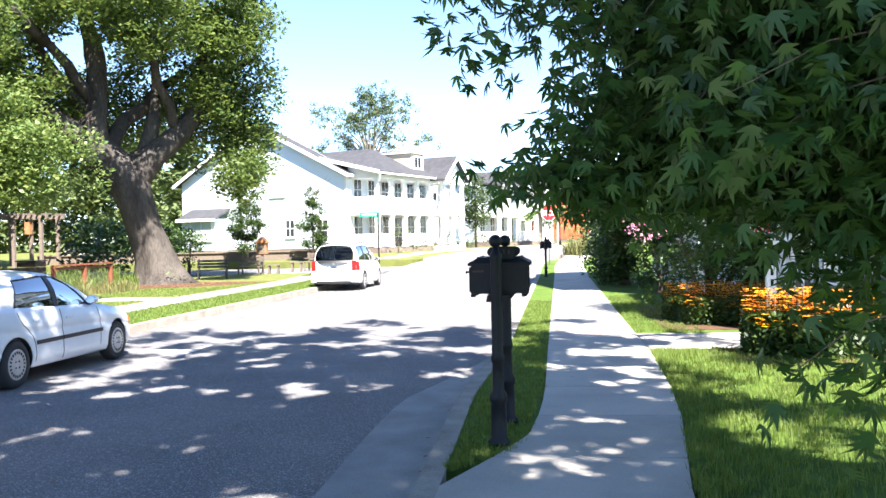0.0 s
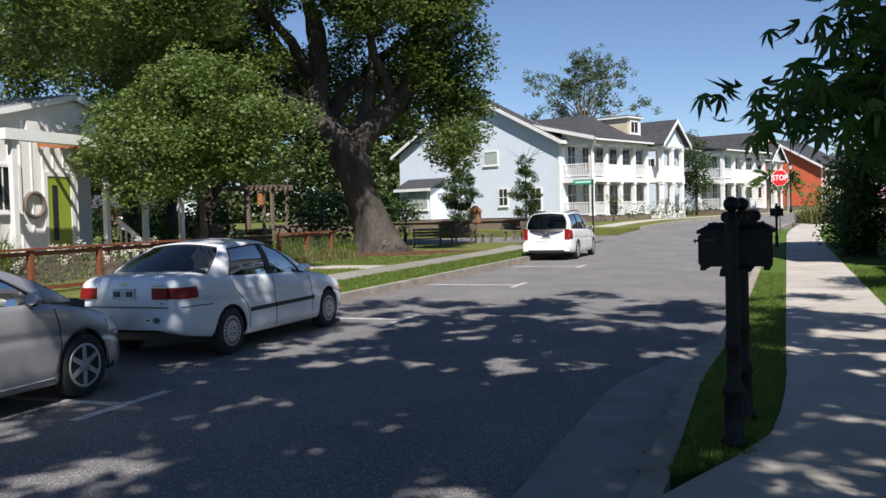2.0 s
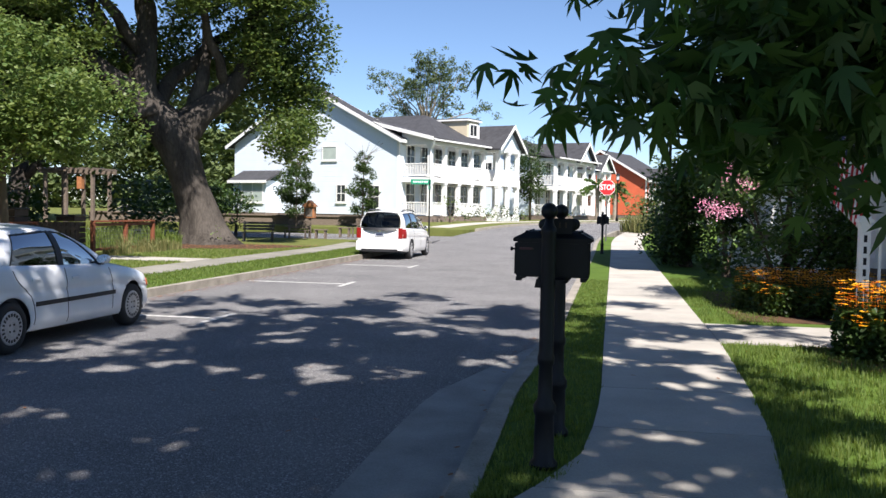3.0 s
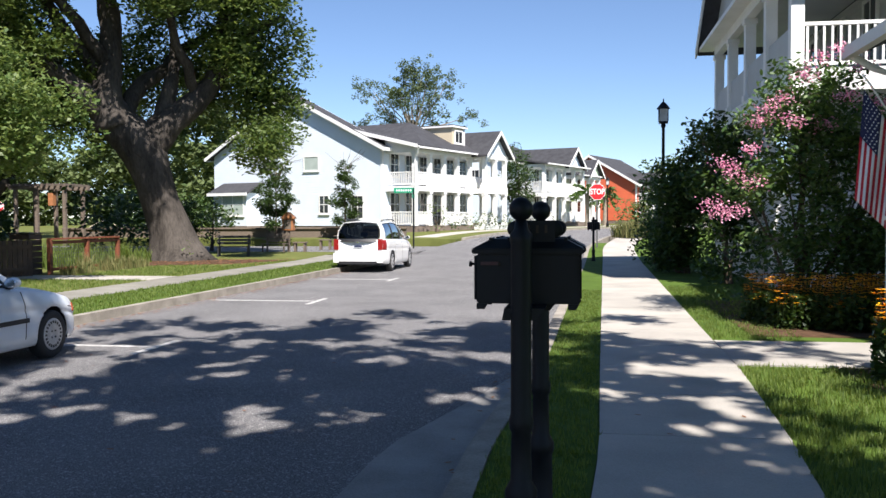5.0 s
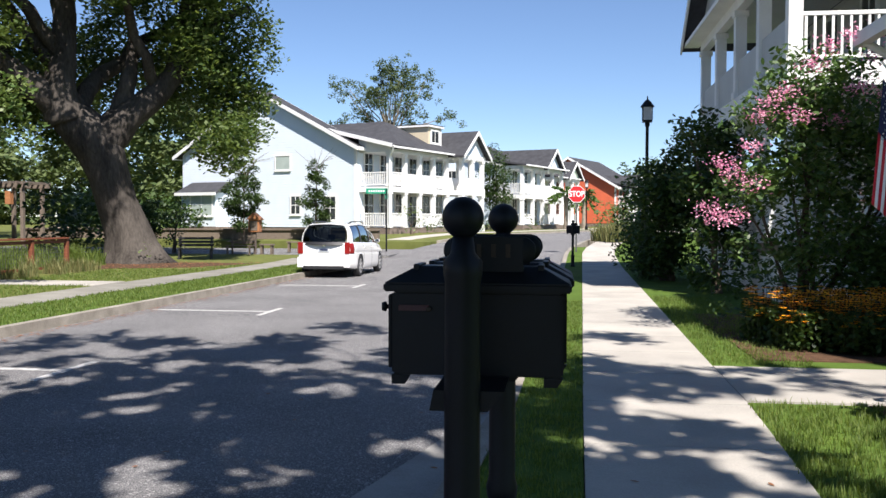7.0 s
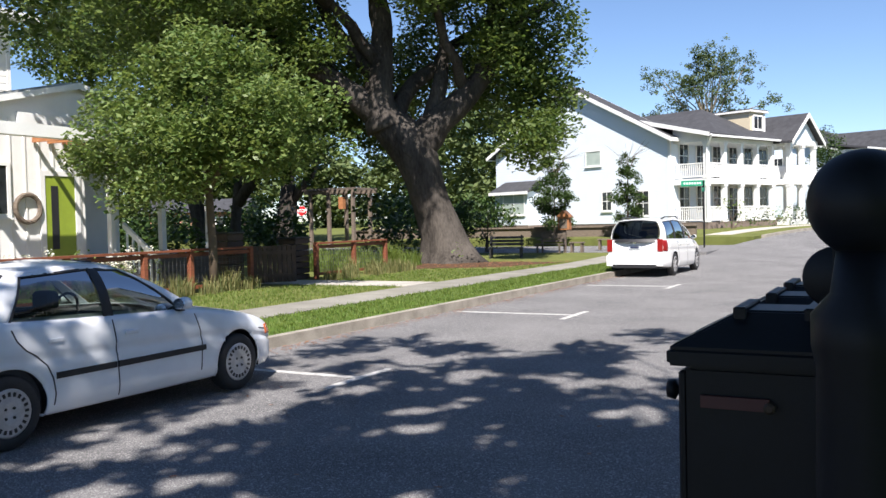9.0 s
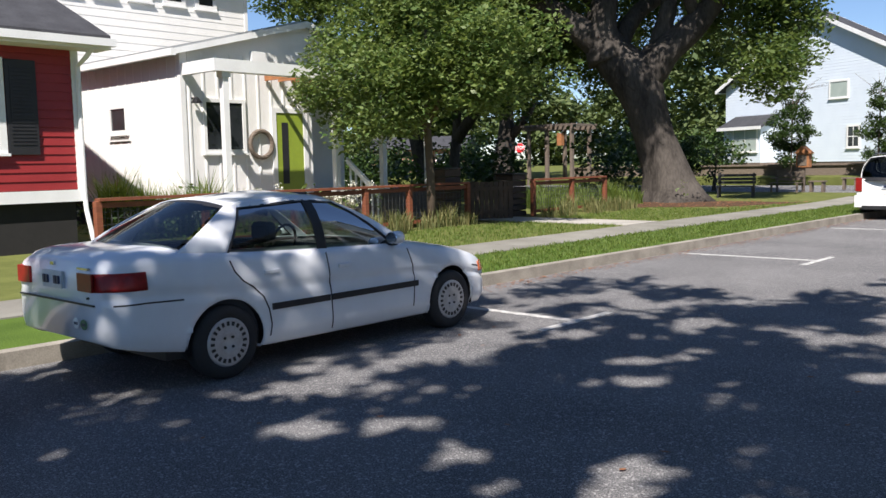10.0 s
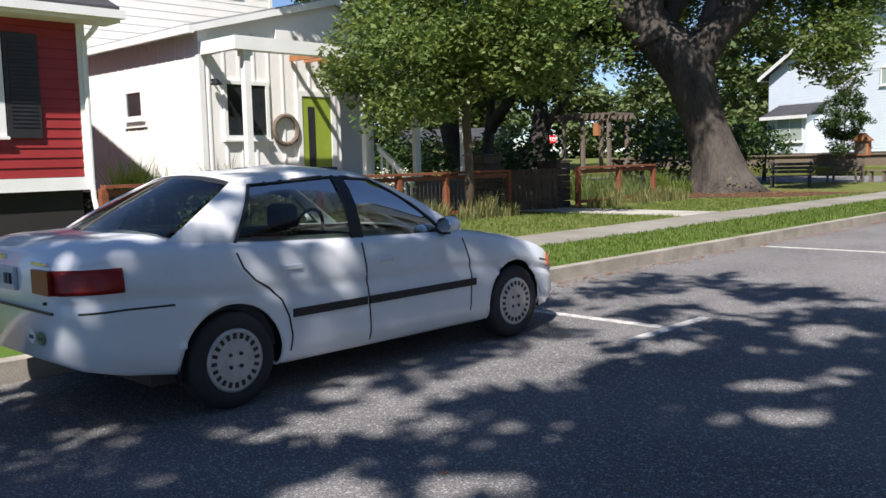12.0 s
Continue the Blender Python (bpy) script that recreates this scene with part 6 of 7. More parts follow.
SEDAN = dict(
    y0=-2.2, y1=2.17, tyre=0.292, rim=0.185, style="cap", axles=(-1.26, 1.36), paint=CAR_WHITE, glass=CAR_GLASS, rear_glass=REAR_GLASS, rear_bow=-0.22, inset=0.1,
    w=[(-2.2, 0.61), (-2.17, 0.69), (-2.1, 0.76), (-1.95, 0.81), (-1.3, 0.845), (0, 0.85), (1.2, 0.845), (1.75, 0.80), (2.0, 0.72), (2.17, 0.52)],
    deck=[(-2.2, 0.97), (-2.13, 1.03), (-1.95, 1.05), (-1.5, 1.055), (-1.0, 1.01), (0.7, 0.94), (1.1, 0.88), (1.6, 0.79), (1.95, 0.69), (2.12, 0.6), (2.17, 0.5)],
    belt=[(-2.2, 0.88), (-2.1, 0.95), (-1.8, 0.975), (-1.0, 0.935), (0.2, 0.89), (0.9, 0.865), (1.5, 0.775), (1.9, 0.665), (2.17, 0.48)],
    sill=[(-2.2, 0.41), (-2.1, 0.36), (-1.9, 0.31), (-1.2, 0.2), (1.3, 0.19), (1.9, 0.19), (2.17, 0.22)],
    cabin=dict(a=(0.88, 0.9), at=(0.05, 1.34), ct=(-1.02, 1.33), c=(-1.66, 1.035), top=(-0.35, 1.375), half=0.585, crown=0.045),
    side=[(0.68, 0.02), (-0.20, -0.24), (-0.26, -0.30), (-1.2, -0.93)],
    mirror=0.58,
    seams=[[(-0.23, 0.9), (-0.22, 0.6), (-0.2, 0.24)], [(0.76, 0.85), (0.82, 0.6), (0.8, 0.3)], [(-1.2, 0.92), (-1.17, 0.83), (-1.1, 0.75), (-1.0, 0.69), (-0.92, 0.61), (-0.87, 0.5), (-0.85, 0.38), (-0.86, 0.28)], [(-2.12, 0.675), (-1.9, 0.68), (-1.62, 0.67)], [(1.72, 0.6), (1.95, 0.56)]],
    strips=[(-0.84, -0.235, 0.515, 0.026, BLACK_PLASTIC), (-0.21, 0.86, 0.515, 0.026, BLACK_PLASTIC)],
    handles=[(-0.83, 0.80), (0.1 - 0.15, 0.775)],
    lamps=[(-2.198, -1.90, 0.775, 0.905, TAIL_RED, "tail_lamp"), (1.86, 2.08, 0.52, 0.62, TAIL_AMBER, "corner_lamp")],
    rear=[(0.4, 0.612, 0.775, 0.905, TAIL_RED, "tail_lamp", 0.012, -2.2), (-0.612, -0.4, 0.775, 0.905, TAIL_RED, "tail_lamp", 0.012, -2.2),
          (-0.16, 0.16, 0.77, 0.90, PLATE, "number_plate", 0.014, -2.2), (-0.61, 0.61, 0.672, 0.684, BLACK_PLASTIC, "bumper_seam", 0.006, -2.2),
          (0.10, 0.13, 0.805, 0.865, PLATE_INK, "plate_bar", 0.028, -2.2), (0.05, 0.08, 0.805, 0.865, PLATE_INK, "plate_bar", 0.028, -2.2), (-0.08, -0.05, 0.805, 0.865, PLATE_INK, "plate_bar", 0.028, -2.2), (-0.13, -0.10, 0.805, 0.865, PLATE_INK, "plate_bar", 0.028, -2.2),
          (0.40, 0.56, 0.93, 0.945, CHROME, "badge", 0.008, -2.2), (-0.03, 0.03, 0.94, 0.965, CHROME, "badge", 0.008, -2.2), (0.52, 0.535, 0.72, 0.735, BLACK_PLASTIC, "lock", 0.008, -2.2)])
sedan = build_car("sedan_car", "worn white four-door sedan parked beside the kerb", (-6.96, 12.15, 0.0), 0, SEDAN)
for x, mat in ((0.33, SIGN_WHITE), (0.45, STICKER_GREEN)):
    bm = lathe(bmesh.new(), [(0.045, 0), (0.045, 0.002)], (0, 0, 0), 20, Matrix.Translation((x, -2.212, 0.53)) @ Matrix.Rotation(radians(90), 4, "X") @ Matrix.Diagonal((1.1, 0.85, 1, 1)))
    st = part("sticker", bm, mat, sedan, "small round sticker")
    part("sticker_bar", boxes((x - 0.028, x + 0.028, -2.2165, -2.2145, 0.52, 0.54)), PLATE_INK, st)
part("sunroof_deflector", boxes((-0.36, 0.36, -0.12, -0.04, 1.37, 1.405), bevel=0.008), BLACK_PLASTIC, sedan, "black sunroof deflector")

VAN = dict(
    y0=-2.24, y1=2.26, tyre=0.33, rim=0.21, style="alloy", axles=(-1.3, 1.4), paint=VAN_WHITE, glass=CAR_GLASS, rear_glass=DARK_GLASS, inset=0.1,
    w=[(-2.24, 0.76), (-2.12, 0.84), (-1.8, 0.89), (0, 0.905), (1.3, 0.895), (1.85, 0.83), (2.1, 0.74), (2.26, 0.55)],
    deck=[(-2.24, 1.02), (-2.1, 1.08), (-1.5, 1.07), (0.8, 1.05), (1.25, 1.0), (1.8, 0.88), (2.1, 0.76), (2.26, 0.55)],
    belt=[(-2.24, 1.0), (-2.1, 1.05), (-1.5, 1.04), (0.9, 0.96), (1.4, 0.9), (1.9, 0.78), (2.26, 0.53)],
    sill=[(-2.24, 0.32), (-1.9, 0.26), (-1.2, 0.22), (1.3, 0.2), (2.26, 0.24)],
    cabin=dict(a=(1.25, 1.0), at=(0.45, 1.54), ct=(-1.95, 1.56), c=(-2.2, 1.06), top=(-0.7, 1.61), half=0.64, crown=0.04),
    side=[(0.98, 0.42), (0.1, 0.05), (0.04, -0.01), (-0.95, -0.95), (-1.02, -1.02), (-1.85, -1.7)],
    mirror=0.92,
    seams=[[(0.07, 1.0), (0.08, 0.6), (0.1, 0.27)], [(1.02, 0.95), (1.05, 0.6), (1.0, 0.3)], [(-0.98, 1.02), (-0.9, 0.7), (-0.85, 0.4)]],
    strips=[], handles=[(-0.75, 0.88), (0.25, 0.86)],
    lamps=[(-2.2, -1.98, 0.72, 1.03, TAIL_RED, "tail_lamp"), (1.75, 2.1, 0.66, 0.78, LAMP_CLEAR, "headlamp")],
    rear=[(0.64, 0.79, 0.72, 1.06, TAIL_RED, "tail_lamp", 0.012, -2.24), (-0.79, -0.64, 0.72, 1.06, TAIL_RED, "tail_lamp", 0.012, -2.24), (-0.8, 0.8, 0.32, 0.62, VAN_WHITE, "bumper", 0.05, -2.24), (-0.62, 0.62, 0.27, 0.36, BLACK_PLASTIC, "valance", 0.055, -2.24),
          (-0.17, 0.17, 0.78, 0.9, PLATE, "number_plate", 0.012, -2.24), (-0.12, 0.12, 0.815, 0.86, PLATE_INK, "plate_bar", 0.026, -2.24), (-0.05, 0.05, 0.94, 0.98, CHROME, "badge", 0.008, -2.24)])
van = build_car("minivan", "clean white compact minivan parked beside the kerb", (-6.72, 32.95, 0.0), -1.2, VAN)
for s in (1, -1):
    part("roof_bar", tube(bmesh.new(), [(s * 0.58, -1.6, 1.62), (s * 0.6, -1.3, 1.67), (s * 0.6, -0.1, 1.67), (s * 0.58, 0.2, 1.62)], [0.02] * 4, 6), BLACK_PLASTIC, van)

HATCH = dict(
    y0=-2.2, y1=2.22, tyre=0.31, rim=0.205, style="alloy", axles=(-1.35, 1.35), paint=CAR_SILVER, glass=DARK_GLASS, inset=0.1,
    w=[(-2.2, 0.7), (-2.0, 0.8), (-1.3, 0.85), (0, 0.862), (1.2, 0.85), (1.75, 0.79), (2.0, 0.7), (2.22, 0.48)],
    deck=[(-2.2, 0.98), (-2.05, 1.06), (-1.5, 1.05), (0.9, 1.0), (1.25, 0.95), (1.75, 0.82), (2.05, 0.68), (2.22, 0.5)],
    belt=[(-2.2, 0.95), (-2.0, 1.02), (-1.0, 1.0), (0.2, 0.95), (0.9, 0.92), (1.4, 0.86), (1.85, 0.72), (2.22, 0.48)],
    sill=[(-2.2, 0.3), (-1.9, 0.22), (1.3, 0.18), (2.22, 0.2)],
    cabin=dict(a=(1.45, 0.96), at=(0.12, 1.43), ct=(-1.2, 1.40), c=(-2.05, 1.05), top=(-0.3, 1.47), half=0.57, crown=0.03),
    side=[(1.0, 0.0), (0.0, -0.12), (-0.06, -0.18), (-1.05, -1.0), (-1.12, -1.07), (-1.6, -1.2)],
    mirror=0.74,
    seams=[[(-0.03, 0.95), (0.0, 0.6), (0.02, 0.24)], [(1.0, 0.9), (1.04, 0.6), (0.98, 0.26)]],
    strips=[(-0.9, 0.95, 0.24, 0.02, CAR_SILVER)], handles=[(0.12, 0.83), (-0.9, 0.85)],
    lamps=[(1.72, 2.12, 0.58, 0.72, LAMP_CLEAR, "headlamp")], rear=[])
build_car("hatchback_car", "silver-grey hatchback with dark windows parked beside the kerb", (-6.9, 6.95, 0.0), 0, HATCH)

# ---- the sweetgum over the pavement: leafy sprays low beside the walk, a broad crown above ----
def sweetgum():
    t = thing("sweetgum_tree", "sweetgum with star-shaped leaves overhanging the pavement", "tree", (3.5, 4.3, 0.14))
    o = Vector((3.5, 4.3, 0.14))
    part("trunk", tube(bmesh.new(), [(0, 0, -0.2), (0, 0, 0.4), (0.03, 0, 3), (-0.1, 0.1, 6), (-0.4, 0.4, 9.5)], [0.2, 0.15, 0.12, 0.1, 0.04], 12), TWIG, t, "", True)
    rng = random.Random(3)
    centres, sizes = [], []
    # low sprays: (tip, start height on trunk)
    tips = [(-0.02, 3.75, 1.86), (0.08, 3.72, 1.98), (0.0, 3.8, 1.92), (0.22, 3.75, 1.85), (0.3, 3.7, 1.95), (-0.12, 3.8, 2.3), (-0.2, 3.85, 2.5), (-0.3, 3.8, 2.75)]
    for i in range(330):
        x = 0.3 + 3.2 * rng.random() ** 1.4
        y = rng.uniform(3.1, 4.3) + 0.25 * max(0, x - 1)
        z = rng.uniform(1.82, 3.0) - 0.14 * max(0, x - 1.0)
        tips.append((x, y, z))
    for i in range(150):
        tips.append((rng.uniform(0.5, 1.7), rng.uniform(3.5, 4.4), rng.uniform(1.78, 2.6)))
    for i in range(90):
        tips.append((rng.uniform(-0.4, 2.5), rng.uniform(3.2, 4.4), rng.uniform(2.4, 3.5)))
    for i in range(46):
        tips.append((rng.uniform(1.0, 2.0), rng.uniform(3.05, 3.9), rng.uniform(1.52, 1.95)))
    for i in range(12):
        tips.append((rng.uniform(0.02, 0.34), rng.uniform(3.6, 3.9), rng.uniform(1.8, 1.98)))
    tips += [(0.85, 3.15, 1.33), (0.98, 3.2, 1.3), (0.76, 3.1, 1.3)]

    def allowed(p):
        if abs(p.x - 0.12) < 0.42 and p.z < 1.72:
            return False
        if p.x < 0.14 + 0.5 * max(0.0, p.y - 4.0) + 0.25 and p.y > 4.0 and p.z < 1.85 + 0.36 * (p.y - 4.0):
            return False
        if p.x < 0.32 and p.z < 1.8:
            return False
        edge = -0.06 if p.z < 2.0 else 0.1 if p.z < 2.16 else -0.05 - 0.6 * (p.z - 2.16)
        return p.x > edge + 0.35 * max(0.0, 3.65 - p.y) and p.y > (3.52 if p.x < 0.6 else 3.1)

    twig = bmesh.new()
    for i, tip in enumerate(tips):
        tip = Vector(tip)
        root = Vector((tip.x + rng.uniform(0.3, 0.6), tip.y + rng.uniform(-0.1, 0.2), tip.z + rng.uniform(0.15, 0.4)))
        if i < 8:
            root.z = tip.z + rng.uniform(0.02, 0.1)
        if not allowed(tip + Vector((0, 0, 0.06))):
            tip.z = max(tip.z, 1.9)
            if not allowed(tip + Vector((0, 0, 0.06))):
                continue
        if allowed(root) and allowed((root + tip) / 2) and tip.x > 0.35:
            tube(twig, [tuple(root - o), tuple((root + tip) / 2 - o + Vector((0, 0, 0.04))), tuple(tip - o)], [0.0026, 0.002, 0.0012], 4)
        n = 44 if i < 8 else 74 if tip.x < 0.7 else 100
        for k in range(n):
            q = rng.random() ** (1.3 if i < 8 else 0.8)
            p = tip.lerp(root, q) + Vector((rng.gauss(0, 0.09), rng.gauss(0, 0.1), rng.gauss(-0.04, 0.075)))
            if allowed(p - Vector((0, 0, 0.035))):
                centres.append(tuple(p - o))
                sizes.append(rng.uniform(0.055, 0.086) if p.x < 0.6 else rng.uniform(0.06, 0.098))
    tagged(part("twig", twig, TWIG, t), kind="stuff")
    leaves("foliage", centres, sizes, GUM_LEAF, t, "drooping star-shaped leaves", STAR, 0.1, 7, droop=(0, 0, -1.3), curl=0.6)
    # broad crown above the street
    for i, (b, r) in enumerate((((-4.5, 2.5, 8.0), 0.06), ((-3.0, 6.5, 8.6), 0.05), ((-1.0, -2.5, 8.0), 0.06), ((-6.0, 5.0, 8.6), 0.05), ((-2.0, 3.5, 9.6), 0.06))):
        part("limb", tube(bmesh.new(), limb_path((0, 0, 5.0 + 0.4 * i), b, 0.5, 6, 0.15, 60 + i), [r * (1 - 0.13 * k) for k in range(7)], 8), TWIG, t, "", True)
    masses = []
    lot = random.Random(23)
    for gx in range(-12, 7):
        for gy in range(-12, 11):
            x, y = gx * 0.78 + lot.uniform(-0.4, 0.4), gy * 0.78 + lot.uniform(-0.4, 0.4)
            d = ((x + 2.2) / 5.8) ** 2 + ((y + 0.5) / 8.2) ** 2
            a, b, low, high = lot.random(), lot.random(), lot.uniform(6.3, 7.2), lot.uniform(7.2, 9.8)
            if x < -3.0 and y < -4.3:
                continue
            inner = (-4.8 < x < 0.0 and -5.0 < y < 3.4) or (-5.8 < x < -1.6 and 3.4 <= y < 4.7)
            side = (-5.8 < x < -4.8 and -2.8 < y < 3.4) or (-0.3 < x < 2.6 and -5.4 < y < -1.6)
            outer = (-8.4 < x < -5.7 and -0.6 < y < 4.2) or (0.2 < x < 0.95 and -2.3 < y < 2.6)
            if inner and a < 0.8:
                masses.append((x + 0.2, y - 0.2, low + 0.3, 0.8, 0.8, 0.4))
            if a < (0.98 if inner else 0.86 if side else (0.86 if y < 1.3 else 0.5) if outer and x < 0 else 0.42 if outer else 0.0):
                masses.append((x, y, low, 0.8, 0.8, 0.4))
            if b < (0.9 if d < 0.7 else 0.5 if d < 1.05 else 0.0) * (0.6 if x < -5.7 else 0.6 if x > 0.2 else 1.0):
                masses.append((x, y, high, 0.8, 0.8, 0.5))
    blobs = sub_clumps(masses, 5.0, 0.42, 8)
    pts = clump_points(blobs, 640, 9, 0.1)
    # openings in the crown through which the sun reaches road and pavement (x, y, radius of the fleck)
    flecks = [(-5.6, 14.2, 0.5), (-3.83, 13.6, 0.38), (-3.75, 12.68, 0.36), (-4.65, 10.9, 0.5), (-6.0, 11.5, 0.25), (-4.2, 15.1, 0.4), (-4.9, 15.2, 0.35), (-3.5, 14.5, 0.25), (-2.1, 13.9, 0.42), (-2.57, 10.4, 0.42),
              (-3.56, 10.5, 0.36), (-1.7, 10.8, 0.22), (-0.96, 11.95, 0.38), (1.38, 11.06, 0.42), (1.3, 12.35, 0.5), (0.9, 12.95, 0.35), (1.05, 10.3, 0.3), (0.4, 11.5, 0.25)]
    down = pts + np.array(o)
    down = down - np.outer(down[:, 2] / sun_way.z, np.array(sun_way))
    keep = np.ones(len(pts), bool)
    for fx, fy, r in flecks:
        for _ in range(4):
            cx, cy, cr = fx + lot.gauss(0, 0.5) * r, fy + lot.gauss(0, 0.5) * r, r * lot.uniform(0.25, 0.5)
            keep &= np.hypot(down[:, 0] - cx, (down[:, 1] - cy) * 0.8) > cr
    pts = pts[keep]
    leaves("crown", pts, np.random.default_rng(3).uniform(0.2, 0.36, len(pts)), GUM_LEAF, t, "", OVAL, 0.5, 10)
    return len(centres), len(pts)


sweetgum()


def bush(name, label, at, masses, per, size, leaf, clump, count, seed, category="shrub", shape=OVAL, extra=()):
    t = thing(name, label, category, at)
    blobs = sub_clumps(masses, count, clump, seed)
    pts = clump_points(blobs, per, seed, 0.3)
    pts = pts[pts[:, 2] > 0.02]
    leaves("foliage", pts, np.random.default_rng(seed).uniform(size * 0.7, size * 1.3, len(pts)), leaf, t, "", shape, 0.3, seed)
    rng = random.Random(seed)
    bm = bmesh.new()
    if max(m[2] for m in masses) < 0.95:
        bm.free()
        return t
    for x, y, z, rx, ry, rz in masses:
        for _ in range(3):
            tube(bm, [(rng.uniform(-0.1, 0.1), rng.uniform(-0.1, 0.1), -0.05), (x * 0.5, y * 0.5, z * 0.5), (x + rng.uniform(-rx, rx) * 0.5, y, z)], [0.03, 0.022, 0.01], 5)
    tagged(part("stem", bm, TWIG, t), kind="stuff")
    return t


# crape myrtle with pink blossom, and dark shrubs beyond it
myrtle = bush("crape_myrtle", "dark leafy crape myrtle with pink blossom clusters", (3.55, 18.3, 0.14),
              [(0.35, 0, 1.3, 0.95, 0.9, 1.2), (-0.1, 0, 2.6, 1.0, 0.85, 0.8), (0.5, 0.2, 3.0, 1.0, 0.9, 0.8), (1.0, 0, 1.8, 0.9, 0.9, 1.3), (0.1, 0, 3.6, 0.6, 0.6, 0.5), (-0.75, 0, 2.1, 0.55, 0.55, 0.4), (1.7, 0.1, 1.2, 0.8, 0.8, 1.2), (1.5, 0.1, 2.6, 0.6, 0.7, 0.8)], 1900, 0.10, BUSH_LEAF, 0.36, 48, 71)
rng = random.Random(4)
bloom = []
for x, z in ((-1.42, 2.35), (-1.3, 2.2), (-1.62, 1.75), (-1.5, 1.6), (-1.05, 2.55), (-0.75, 3.15), (-0.55, 3.3), (-0.95, 2.05), (0.0, 3.9), (0.25, 4.0), (-0.2, 3.65), (0.6, 3.75), (-0.4, 2.95), (0.35, 3.3), (0.75, 3.2), (-0.9, 3.0), (0.1, 2.9), (-1.2, 1.65)):
    c = np.array((x * 0.95 + 0.1, -0.75 + rng.uniform(-0.15, 0.15), z))
    bloom.append(c + np.random.default_rng(int(z * 100)).normal(size=(95, 3)) * np.array((0.10, 0.08, 0.06)))
leaves("blossom", np.concatenate(bloom), 0.05, PINK, myrtle, "pink blossom clusters", QUAD, 0.3, 72)
bush("dark_shrub", "tall dark evergreen shrub beside the pavement", (3.1, 29.3, 0.14), [(0, 0, 1.4, 0.95, 0.9, 1.3), (0.5, 0.3, 2.5, 0.9, 0.9, 1.1), (-0.4, 0, 0.8, 0.8, 0.7, 0.8), (0.9, 0.5, 3.4, 0.6, 0.6, 0.8), (-0.2, 0, 2.2, 0.7, 0.7, 0.8)], 1500, 0.14, SHRUB_LEAF, 0.34, 46, 73)
bush("dark_shrub", "dark broad shrub below a porch", (3.6, 25.2, 0.14), [(0, 0, 0.9, 0.9, 0.9, 0.9), (0.3, 0.4, 1.9, 0.7, 0.7, 0.9), (0.0, 0.6, 2.9, 0.7, 0.7, 0.8), (-0.4, 0, 3.5, 0.55, 0.55, 0.65), (-0.3, 0.2, 2.4, 0.7, 0.6, 0.8)], 1500, 0.14, SHRUB_LEAF, 0.32, 46, 74)
bush("dark_shrub", "tall dark evergreen shrub hiding a lamp post", (2.95, 29.4, 0.14), [(0, 0, 1.1, 0.85, 0.8, 1.1), (-0.15, 0.2, 2.3, 0.7, 0.7, 0.9), (0.2, 0.1, 3.3, 0.6, 0.55, 0.8), (-0.5, 0, 0.6, 0.6, 0.6, 0.6)], 1200, 0.13, SHRUB_LEAF, 0.32, 40, 78)
bush("dark_shrub", "dark evergreen shrub at the edge of the pavement", (2.95, 36.0, 0.2), [(0, 0, 1.0, 0.9, 0.8, 1.0), (-0.2, 0, 2.0, 0.75, 0.7, 0.9), (0.3, 0.1, 2.9, 0.6, 0.6, 0.6), (-0.5, 0, 0.6, 0.6, 0.6, 0.6)], 900, 0.15, SHRUB_LEAF, 0.34, 34, 79)
bush("dark_shrub", "low dark shrub by the path", (3.3, 21.9, 0.14), [(0, 0, 0.5, 0.8, 0.8, 0.5), (0.9, 0.2, 0.7, 0.8, 0.7, 0.7)], 900, 0.11, SHRUB_LEAF, 0.25, 34, 75)
bush("crape_myrtle", "slender bush with a few pink blooms further along", (2.9, 33.5, 0.3), [(0, 0, 1.5, 0.7, 0.7, 1.2), (-0.3, 0, 2.6, 0.6, 0.6, 0.7)], 700, 0.15, BUSH_LEAF, 0.34, 26, 76)
bush("round_shrub", "bright green rounded shrub at the end of the street", (4.8, 62, rise(62)), [(0, 0, 1.2, 2.4, 1.4, 1.3), (1.2, 0, 2.2, 1.6, 1.2, 1.1), (-1.3, 0, 1.0, 1.2, 1.0, 0.9)], 160, 0.2, YOUNG_LEAF, 0.55, 22, 77)


